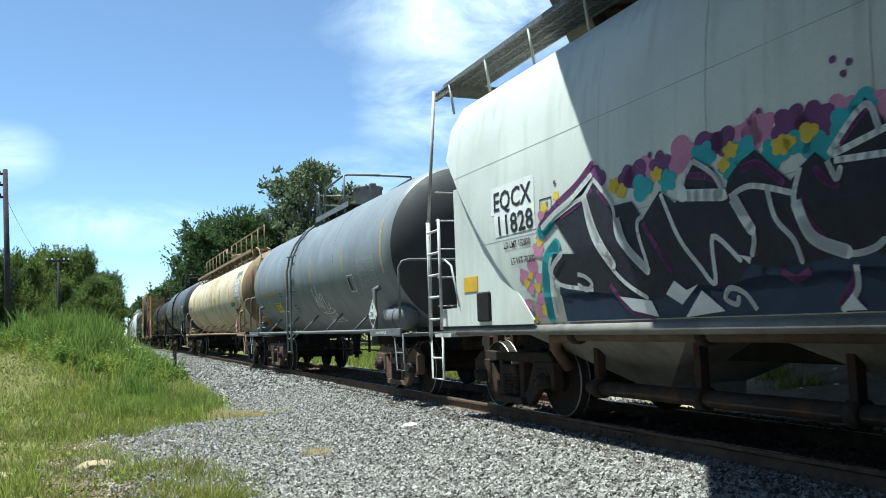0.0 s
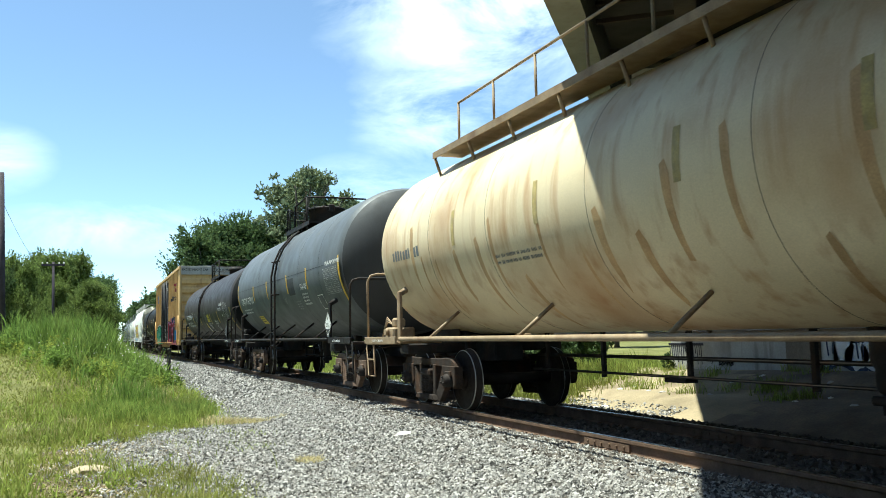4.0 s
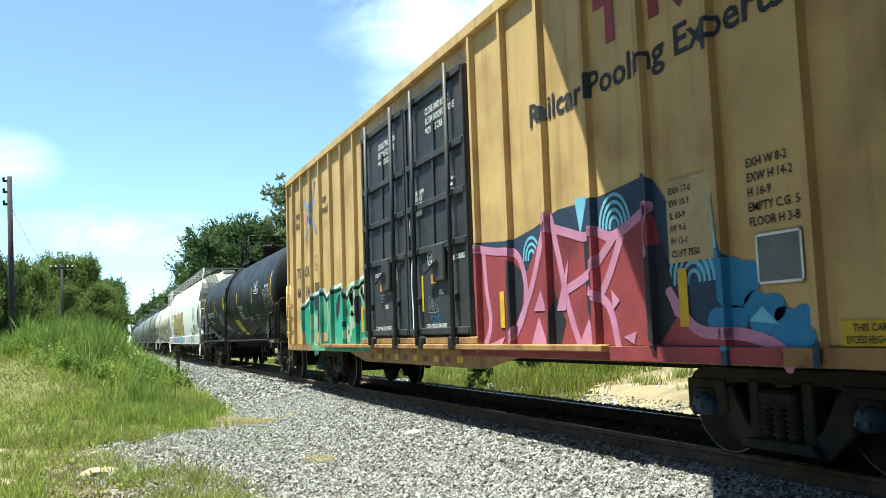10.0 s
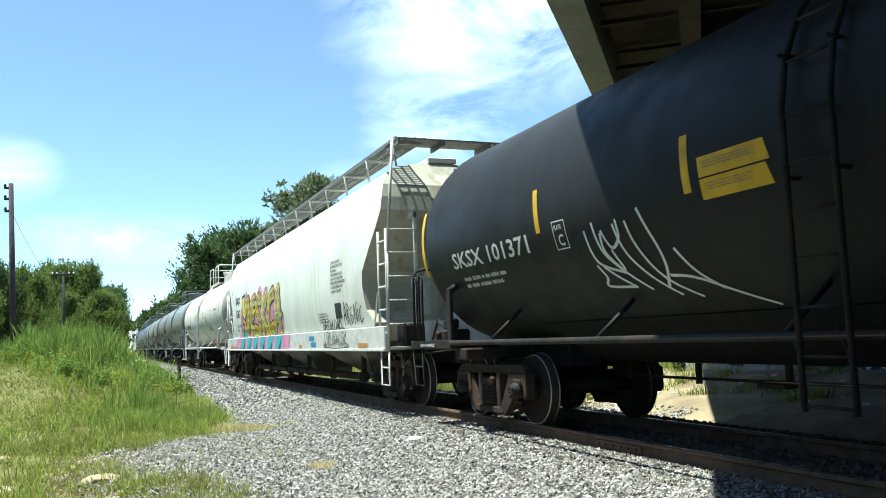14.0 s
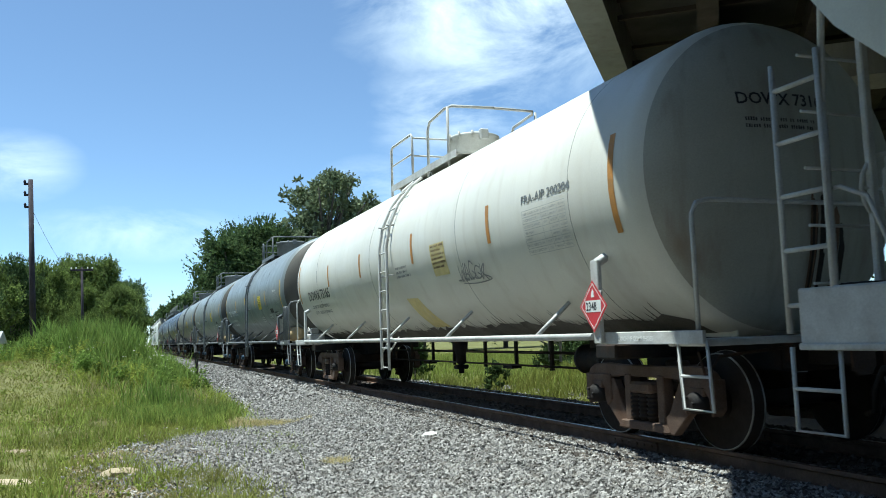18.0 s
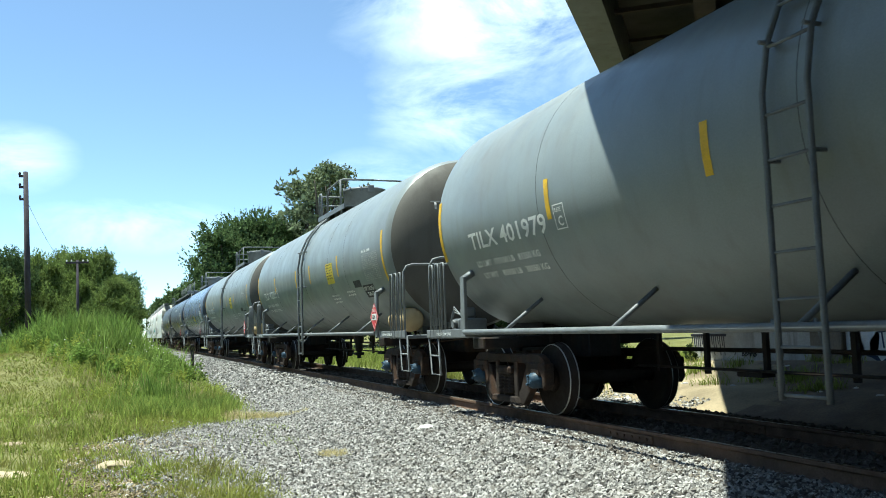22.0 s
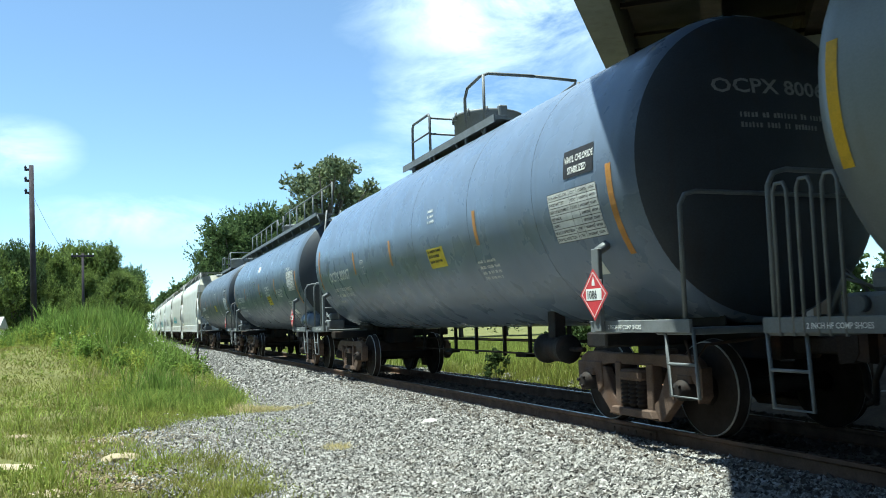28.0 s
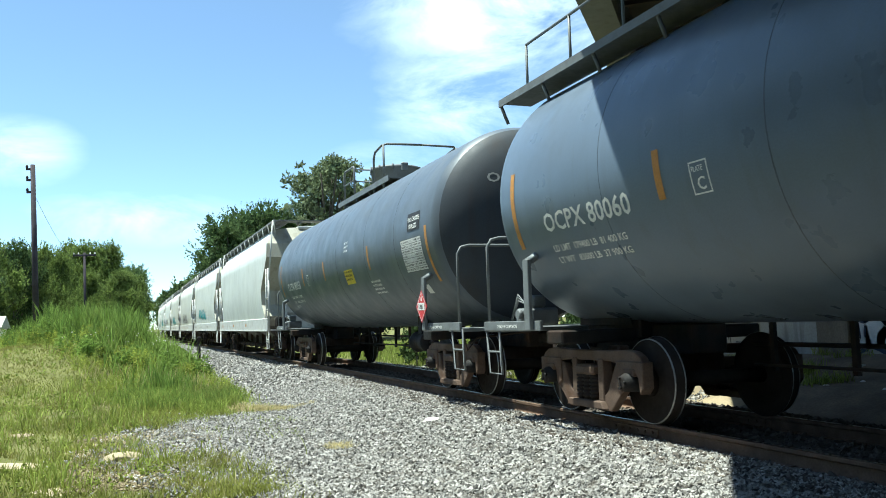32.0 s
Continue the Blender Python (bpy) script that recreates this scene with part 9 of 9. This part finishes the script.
stones("gravel", 165000, None, 5.75, 3.6, 22, 0.0285, 41, 1.6, "loose grey crushed stones beside the rail")
stones("gravel", 22000, None, 5.75, 20, 60, 0.055, 42, 1.4, "loose grey crushed stones, farther along the rail")
# Stones in a tone darkened for the shade under the train.
stones("gravel", 9000, 4.6, 7.8, 3.6, 30, 0.042, 44, 1.3, "crushed stones between the rails, darkened for the train's shade", M_SHADESTONE)
stones("gravel", 6500, 4.62, 5.3, 3.6, 26, 0.027, 45, 1.4, "dusty brown crushed stones along the rail", M_DUSTSTONE)
stones("gravel", 5200, -0.5, 1.35, 9.6, 14.6, 0.022, 47, 1.0, "dusty stones scattered in the bare soil", M_BANKSAND)
stones("gravel", 3000, 9.0, 10.3, 13, 30, 0.04, 46, 1.2, "scattered stones at the foot of the bank")
stones("gravel", 7000, 7.6, 9.6, 11.5, 30, 0.045, 43, 1.2, "crushed stones behind the rails")
# Stones darkened where the bridge's shade falls behind the rails.
stones("gravel", 2500, 7.6, 8.8, 3.6, 12, 0.04, 48, 1.0, "stones behind the rails, darkened for the bridge's shade", M_SHADESTONE)


def rock(name, x, y, w, l, h, material, label, seed):
    rnd = random.Random(seed)
    bm = bmesh.new()
    bmesh.ops.create_icosphere(bm, subdivisions=2, radius=1.0)
    for v in bm.verts:
        k = rnd.uniform(0.82, 1.12)
        v.co = Vector((v.co.x * w * k, v.co.y * l * k, v.co.z * h * k))
    ob = part(name, bm, material)
    ob.location = (x, y, height(x, y) + h * 0.35)
    return tagged(ob, label, "stone")


M_PALE = paint("pale_stone", (0.72, 0.70, 0.64), 0.9, 0, 0.1, 6, (0.5, 0.45, 0.36), 0.4, 0, 0.5)
rock("pale_stone", 4.08, 11.3, 0.17, 0.13, 0.05, M_PALE, "flat white stone on the gravel", 1)
rock("pale_stone", 0.02, 12.1, 0.27, 0.2, 0.09, M_SAND, "pale sandy stone in the grass", 2)
for k in range(7):
    rnd = random.Random(60 + k)
    rock("broken_concrete", rnd.uniform(4.3, 4.9), rnd.uniform(7.2, 9.6), 0.07, 0.05, 0.045, M_PALE if k % 3 == 0 else M_TIE, "broken lump beside the rail", 70 + k)


def sand_patch(x, y, w, l, seed, high=0.035):
    """A low bare patch of sand with a ragged edge."""
    rnd = random.Random(seed)
    bm = bmesh.new()
    n = 22
    rings = []
    edge = [rnd.uniform(0.7, 1.15) for _ in range(n)]
    for k, (r, z) in enumerate(((1.0, -0.02), (0.82, 0.4), (0.5, 0.8))):
        rings.append([bm.verts.new((x + w * r * edge[i] * math.cos(2 * math.pi * i / n), y + l * r * edge[i] * math.sin(2 * math.pi * i / n), height(x + w * r * math.cos(2 * math.pi * i / n), y + l * r * math.sin(2 * math.pi * i / n)) + high * z)) for i in range(n)])
    mid_v = bm.verts.new((x, y, height(x, y) + high))
    for a, b in zip(rings, rings[1:]):
        for i in range(n):
            bm.faces.new((a[i], a[(i + 1) % n], b[(i + 1) % n], b[i])).smooth = True
    for i in range(n):
        bm.faces.new((rings[-1][i], rings[-1][(i + 1) % n], mid_v)).smooth = True
    return tagged(part("sand_patch", bm, M_SAND), "bare pale sand showing through the grass", "sand", kind="structure")


for k, (x, y, w, l) in enumerate(((-0.35, 13.2, 0.4, 0.5), (0.35, 12.6, 0.35, 0.45), (-0.1, 14.2, 0.3, 0.7), (0.1, 10.7, 0.35, 0.3), (0.75, 13.6, 0.3, 0.9), (-1.3, 12.1, 0.4, 0.3), (-1.6, 16.0, 0.25, 0.3), (0.6, 11.3, 0.3, 0.4), (0.9, 9.6, 0.3, 0.35), (-0.6, 9.9, 0.3, 0.25))):
    sand_patch(x, y, w, l, 80 + k)
# sandy bank behind the track
# Edge of the bridge's shade on the bank, where the darker soil starts.
def shade_edge(x):
    return 11.2 + 0.95 * (x - 9.8) + 0.5 * math.sin(x * 2.1) + 0.3 * math.sin(x * 5.3)


tagged(grid("sand_bank", spaced((9.5, 14.0, 30)), spaced((8, 21.0, 80)), 0.035, M_BANKSAND, lambda x, y, r: shade_edge(x) - 0.4 < y < 16.8 + 0.75 * (x - 9.8) + r.uniform(-0.5, 0.5)), "bare pale sand beside the bridge", "sand", kind="structure")
# Brown soil tone also carries the bridge's shade; it starts at its shadow edge.
tagged(grid("dirt_bank", spaced((8.7, 14.0, 34)), spaced((-10, 17.0, 110)), 0.043, M_SHADEDIRT, lambda x, y, r: y < shade_edge(x) + r.uniform(-0.3, 0.3)), "brown dirt below the bridge, darkened within its shade", "dirt", kind="structure")


# ---- trees ----
def crown_mesh(key, lumps, leaf, count, seed, material, shoot=0.7):
    """Leaves along short rising shoots that stand on the skins of several lumps, with a darker mass of leaves inside each lump."""
    rng = np.random.default_rng(seed)
    whole = sum(lump[3] ** 1.7 for lump in lumps)
    quads = []

    def unit(v):
        return v / np.linalg.norm(v, axis=1)[:, None]

    def leaves(p, a, size):
        b = unit(np.cross(a, rng.normal(size=a.shape)))
        s = (size * rng.uniform(0.6, 1.3, len(p)))[:, None]
        quads.append(np.stack([p - a * s, p + b * s * 0.55, p + a * s, p - b * s * 0.55], 1))

    for cx, cy, cz, r, squash in lumps:
        per = max(16, int(count * r ** 1.7 / whole))
        n = max(2, per // 9)
        mid = np.array([cx, cy, cz])
        d = unit(rng.normal(size=(n, 3)))
        rad = r * (0.5 + 0.5 * rng.uniform(size=n) ** 0.6) * (1 + 0.14 * np.sin(d[:, 0] * 7 + d[:, 2] * 5 + seed))
        root = d * rad[:, None] * np.array([1, 1, squash]) + mid
        way = unit(d * 0.7 + np.array([0, 0, 0.75]) + rng.normal(size=(n, 3)) * 0.3)
        long = shoot * rng.uniform(0.45, 1.15, n)
        for k in range(8):
            f = k / 7
            off = rng.normal(size=(n, 3)) * (long * 0.2 * (1.1 - f))[:, None]
            leaves(root + way * (long * f)[:, None] + off, unit(way + rng.normal(size=(n, 3)) * 0.6), leaf * (1.15 - 0.35 * f))
        m = max(3, per // 9)
        d = unit(rng.normal(size=(m, 3)))
        leaves(d * (r * 0.62 * rng.uniform(size=m) ** 0.5)[:, None] + mid, unit(rng.normal(size=(m, 3))), leaf * 2.2)
    vs = np.concatenate(quads).reshape(-1, 3)
    me = bpy.data.meshes.new(key)
    me.from_pydata(vs.tolist(), [], np.arange(len(vs)).reshape(-1, 4).tolist())
    me.materials.append(material)
    return me


def tree_kind(tall, wide, lumps_n, leaf, count, seed, material, airy=0.0, fine=1.0, peak=0.0, shoot=0.7):
    """Meshes of one tree: a tapered trunk with limbs, and its crown."""
    rnd = random.Random(seed)
    bm = bmesh.new()
    pipe_pts = [(0, 0, -0.3), (0.05 * tall * rnd.uniform(-0.3, 0.3), 0, tall * 0.25), (0.05 * tall * rnd.uniform(-0.5, 0.5), 0, tall * 0.55)]
    rod(bm, pipe_pts[0], pipe_pts[1], tall * 0.024, 9, tall * 0.017)
    rod(bm, pipe_pts[1], pipe_pts[2], tall * 0.017, 8, tall * 0.009)
    lumps = []
    for k in range(lumps_n):
        a = 2 * math.pi * (k + rnd.random()) / lumps_n * 2.4
        lift = rnd.uniform(0.12 + airy * 0.4, 0.93 - 0.06 * peak)
        reach = wide * math.sqrt(max(0.02, 1 - ((lift - 0.45 - airy * 0.2) / 0.56) ** 2)) * rnd.uniform(0.3, 1.0) * 0.85
        reach *= 1 - peak * max(0.0, lift - 0.35) / 0.65
        r = wide * rnd.uniform(0.10, 0.27) * (1 - airy * 0.25) * fine * (1 - 0.45 * peak * lift)
        c = (reach * math.cos(a), reach * math.sin(a), tall * lift)
        lumps.append((*c, r, rnd.uniform(0.65, 0.95) if rnd.random() < 0.6 else rnd.uniform(1.1, 1.6)))
        if k % 4 == 0:
            rod(bm, (pipe_pts[1][0], 0, tall * min(0.5, lift * 0.6)), c, tall * 0.008, 5, tall * 0.003)
    for j in range(5):
        lumps.append((wide * rnd.uniform(-0.12, 0.12), wide * rnd.uniform(-0.12, 0.12), tall * (0.6 + 0.07 * j), wide * (0.3 - 0.03 * j) * (0.5 + 0.5 * fine), 1.1))
    lumps.append((0, 0, tall * 0.9, wide * 0.22 * (1 - airy * 0.4) * fine * (1 - 0.5 * peak), 1.1))
    return finish(bm, "trunk", M_BARK), crown_mesh("crown", lumps, leaf, count, seed, material, shoot)


def plant_tree(az, far, kinds, scale, turn, label, group):
    x, y = far * math.sin(radians(az)), far * math.cos(radians(az))
    ob = thing("tree", label, "tree", group)
    ob.matrix_basis = pose(x, y, height(x, y), 0, 0, turn) @ Matrix.Diagonal((*scale, 1))
    part("trunk", kinds[0], None, ob)
    part("crown", kinds[1], None, ob)
    return ob


BROAD = [tree_kind(10, 4.6, 90, 0.11, 24000, 100 + k, M_LEAF, 0.0, 0.85) for k in range(3)]
PALE = [tree_kind(9, 4.0, 80, 0.11, 22000, 110 + k, M_LEAF_LIGHT, 0.0, 0.85, 0.75 - 0.3 * k) for k in range(2)]
AIRY = [tree_kind(17.2, 5.0, 230, 0.12, 40000, 121, M_LEAF_GREY, 0.3, 0.72, shoot=0.35)]
FAR = [tree_kind(10, 4.6, 40, 0.26, 9000, 140 + k, M_LEAF, shoot=0.8) for k in range(3)]
tree_rnd = random.Random(12)
for az, far, tall, kind in ((-8.4, 64, 7.6, 2), (-5.6, 74, 8.8, 1), (-3.6, 70, 6.6, 2), (-2.2, 78, 8.6, 1), (-1.2, 88, 8.6, 0), (-9.5, 62, 8.4, 0), (-7.6, 66, 8.6, 1), (-6.0, 70, 8.0, 0), (-4.4, 76, 8.1, 2), (-3.0, 82, 8.3, 1), (-1.7, 86, 7.6, 0), (-0.7, 76, 7.9, 2), (0.2, 92, 8.4, 1), (0.35, 118, 10.0, 1), (0.3, 150, 11.6, 2), (0.45, 190, 12.8, 1), (0.3, 240, 13.5, 0), (-12, 60, 9, 2), (-2.4, 98, 9.0, 0), (-5.2, 90, 9.4, 1)):
    kinds = PALE[kind % 2] if kind != 0 and far < 95 else BROAD[kind]
    s = tall * (0.96 if az < -1.5 else 1.0) / (9.0 if kinds in PALE else 10.0)
    plant_tree(az, far, kinds, (s * tree_rnd.uniform(0.75, 1.0), s * 0.9, s * tree_rnd.uniform(0.85, 1.12)), tree_rnd.uniform(0, 360), "green leafy tree behind the weeds on the bank", "trees on the bank")
for az, far, tall, kind in ((6.5, 84, 9.6, 0), (7.0, 80, 11.6, 1), (8.0, 84, 12.6, 2), (9.0, 80, 12.6, 0), (9.9, 82, 12.6, 1), (10.6, 84, 10.8, 2), (11.2, 88, 10.6, 0), (12.0, 90, 10.5, 1), (14.0, 92, 11.0, 2), (16.3, 86, 13.6, 0), (17.6, 84, 12.0, 1), (19.5, 86, 12.0, 2), (22, 88, 11, 0), (25, 90, 11.5, 1), (29, 85, 11, 2), (34, 80, 11, 0)):
    s = tall / 10.0
    plant_tree(az, far, BROAD[kind], (s * 1.0, s * 1.0, s), tree_rnd.uniform(0, 360), "dark green broadleaf tree behind the track", "trees behind the track")
plant_tree(0.1, 66, PALE[1], (0.46, 0.46, 0.56), 60, "bright green bushy tree at the end of the wood", "trees on the bank")
plant_tree(-1.9, 62, PALE[0], (0.45, 0.45, 0.5), 200, "bright green bushy tree in front of the wood", "trees on the bank")
plant_tree(13.2, 80, AIRY[0], (1.15, 1.15, 1.03), 30, "tall airy tree with pale leaves above the others", "trees behind the track")
plant_tree(15.4, 84, AIRY[0], (0.75, 0.75, 0.93), 140, "tall airy tree with pale leaves above the others", "trees behind the track")
for az, far, tall in ((2.95, 330, 13.2), (3.2, 285, 13.2), (3.6, 250, 13.2), (4.0, 228, 13.2), (4.5, 208, 13.0), (5.0, 192, 12.5), (5.6, 180, 12.0), (6.3, 170, 11.5)):
    plant_tree(az, far, FAR[int(far) % 3], (tall / 9, tall / 9, tall / 10), tree_rnd.uniform(0, 360), "distant tree in the row along the line", "distant trees")
for k in range(16):
    az, far = 4.9 - 0.16 * k, 165 + 24 * k
    s = (11.0 + tree_rnd.uniform(-1, 1)) / 10.0
    plant_tree(az + 0.35, far, FAR[k % 3], (s * 1.2, s * 1.2, s), tree_rnd.uniform(0, 360), "distant tree in the row along the line", "distant trees")
for k in range(26):
    az = -60 + 4.6 * k
    if -14 < az < 36:
        continue
    plant_tree(az, 110 + 20 * tree_rnd.random(), FAR[k % 3], (1.2, 1.2, 1.1), tree_rnd.uniform(0, 360), "distant unseen broadleaf tree added to block low sky light", "distant trees")
# The added light-blocking trees, all out of view.
for az, far in SHADE_ROW:
    plant_tree(az, far, FAR[int(far) % 3], (1.6, 1.6, 1.65), tree_rnd.uniform(0, 360), "unseen broadleaf tree added to block low sky light", "trees on the bank")
BUSH = tree_kind(1.0, 0.55, 12, 0.045, 1500, 131, M_LEAF, shoot=0.12)
shrub_rnd = random.Random(77)
for x, y, s in [(9.55, 21.2, 0.85), (10.1, 29.6, 1.5), (10.6, 30.3, 1.2), (13.3, 25.5, 1.0), (14.6, 27.5, 1.2), (13.2, 17.4, 0.45)] + [(15.5 + 0.62 * k + shrub_rnd.uniform(-0.5, 0.5), 26 + 1.05 * k + shrub_rnd.uniform(-1, 1), shrub_rnd.uniform(1.5, 2.6)) for k in range(24)]:
    ob = tagged(thing("bush", "small dark green bush behind the track", "bush", "bushes"), "small dark green bush behind the track")
    ob.matrix_basis = pose(x, y, height(x, y), 0, 0, x * 50) @ Matrix.Diagonal((s, s, s, 1))
    part("stem", BUSH[0], None, ob)
    part("foliage", BUSH[1], None, ob)

# ---- poles, wires, shed ----
def utility_pole(x, y, tall, lean, arm, label):
    ob = thing("utility_pole", label, "utility pole")
    ob.matrix_basis = pose(x, y, height(x, y), 0, lean, 0)
    bm = bmesh.new()
    rod(bm, (0, 0, -0.8), (0, 0, tall), 0.145 if not arm else 0.09, 12, 0.1 if not arm else 0.075)
    part("post", bm, M_POLE, ob)
    if arm:
        bm = bmesh.new()
        box(bm, -arm / 2, arm / 2, -0.16, -0.08, tall - 0.25, tall - 0.12, 0.01)
        part("crossarm", bm, M_POLE, ob)
        for k in (-0.45, -0.25, 0.25, 0.45):
            bm = bmesh.new()
            spun(bm, [(tall - 0.12, 0.04), (tall - 0.05, 0.05), (tall, 0.03)], "z", 8, True, (arm * k, -0.12, 0))
            part("insulator", bm, M_PALE, ob)
    else:
        for z in (tall - 0.25, tall - 0.75, tall - 1.3):
            bm = bmesh.new()
            box(bm, -0.28, -0.08, -0.05, 0.05, z, z + 0.1, 0.01)
            spun(bm, [(z + 0.1, 0.05), (z + 0.16, 0.06), (z + 0.24, 0.03)], "z", 8, True, (-0.24, 0, 0))
            part("insulator_bracket", bm, M_POLE, ob)
    return ob


utility_pole(-3.55, 41.9, 8.05, -1.6, 0, "tall weathered wooden utility pole")
utility_pole(-2.2, 60.0, 5.5, -1.0, 1.4, "wooden utility pole with a short crossarm")
for a, b, sag in (((-3.7, 41.9, 7.4), (-2.7, 60, 5.6), 0.4), ((-3.7, 41.9, 3.4), (-9, 52, 1.0), 0.6)):
    bm = bmesh.new()
    pipe(bm, [Vector(a).lerp(Vector(b), k / 12) - Vector((0, 0, sag * 4 * (k / 12) * (1 - k / 12))) for k in range(13)], 0.008, 4)
    tagged(part("overhead_wire", bm, M_BLACKSTEEL), "thin black overhead wire", "wire")
post = thing("marker_post", "short dark wooden marker post beside the track", "post")
post.location = (3.1, 38.0, height(3.1, 38.0))
bm = bmesh.new()
box(bm, -0.07, 0.07, -0.07, 0.07, -0.3, 1.25, 0.015)
part("stake", bm, M_POLE, post)
bm = bmesh.new()
box(bm, -0.09, 0.09, -0.085, -0.07, 0.95, 1.2, 0.004)
part("plate", bm, M_BLACKSTEEL, post)
shed = thing("shed", "small pale shed with a grey gable roof beyond the weeds", "shed")
shed.location = (-8.3, 58.0, height(-8.3, 58))
bm = bmesh.new()
box(bm, -1.5, 1.5, -2, 2, -0.2, 2.0, 0.02)
part("wall", bm, M_PALE, shed)
bm = bmesh.new()
plate(bm, [(-2.2, 1.98), (2.2, 1.98), (2.2, 2.05), (0, 2.75), (-2.2, 2.05)], -1.7, 1.7)
part("roof", bm, M_CONCRETE, shed)
bm = bmesh.new()
box(bm, -0.4, 0.4, -2.03, -1.99, 0, 1.8, 0.01)
part("door", bm, T_GREY, shed)
# pilaster and paint on the pier wall
M_PILASTER = paint("stained_pilaster", (0.20, 0.17, 0.13), 0.9, 0, 0.2, 1.2, (0.08, 0.07, 0.055), 0.7, 0.6, 0.3, 30)
bm = bmesh.new()
box(bm, 13.62, 13.76, 13.1, 13.95, -0.6, 1.5, 0.02)
part("pilaster", bm, M_PILASTER, bridge, "brown-stained concrete pilaster")
pier = Skin(depth=lambda z: -13.745)
wall_rnd = random.Random(205)
mark("graffiti", [q for k in range(17) for q in stroke([(-18.0 + 0.075 * k, 0.78), (-17.98 + 0.075 * k, 0.78 - wall_rnd.uniform(0.15, 0.5))], 0.03)] + [rect(-18.05, 0.74, 1.35, 0.06)], pier, G_DARK, bridge, 0.004, "dark dripping sprayed line")
letters("my", 16.62, 0.36, 0.16, pier, G_DARK, bridge, 1.0)
tag_scrawl(16.2, 0.28, 0.5, 0.16, pier, G_DARK, bridge, 206, 0.025)
bubble = [(-12.95 + 0.36 * k, 0.62 + 0.06 * math.sin(k * 2.0)) for k in range(9)]
mark("graffiti", [blob(a, b, 0.36, wall_rnd, 18, 1.0) for a, b in bubble], pier, G_NAVY, bridge, 0.004, "dark blue sprayed edge of bubble letters")
mark("graffiti", [blob(a, b, 0.29, wall_rnd, 18, 1.0) for a, b in bubble], pier, G_WHITE, bridge, 0.007, "white sprayed bubble letters")
mark("graffiti", [q for a, b in bubble[::2] for q in stroke([(a, b + 0.24), (a + 0.03, b - 0.05)], 0.04) + stroke([(a + 0.16, b + 0.2), (a + 0.15, b - 0.02)], 0.035)], pier, G_NAVY, bridge, 0.010, "dark lines in the bubble letters")

dirt_rnd = random.Random(300)
for k in range(14):
    rock("dirt_stone", dirt_rnd.uniform(9.7, 13.2), dirt_rnd.uniform(8, 17), dirt_rnd.uniform(0.05, 0.12), dirt_rnd.uniform(0.05, 0.1), 0.05, M_STONE if k % 2 else M_PALE, "loose stone on the bare bank", 310 + k)
strands("weeds", ground_spots(2600, 11.2, 13.6, 11, 20, 320, None, 26), 0.32, 0.018, 0.7, M_WEED, "tufts of weeds on the bare bank", "weeds", 321)


# ---- what moves ----
def motions():
    """The cars roll along the track; their wheel sets turn with them."""
    marks = [k * 1.0 for k in range(33)]
    for car, mid, half in CARS:
        rows = []
        for t in marks:
            y = mid - gone(t)
            a, b = bend(y - half), bend(y + half)
            rows.append((t, pose(TRACK + (a + b) / 2, y, 0, 0, 0, -math.degrees(math.atan2(b - a, 2 * half)))))
        walk(car, rows)
    turns = [(k / 15, math.degrees(gone(k / 15) / WHEEL_R)) for k in range(481)]
    for axle in SETS:
        p = axle.matrix_basis.translation.copy()
        walk(axle, [(t, pose(p.x, p.y, p.z, a)) for t, a in turns])


motions()
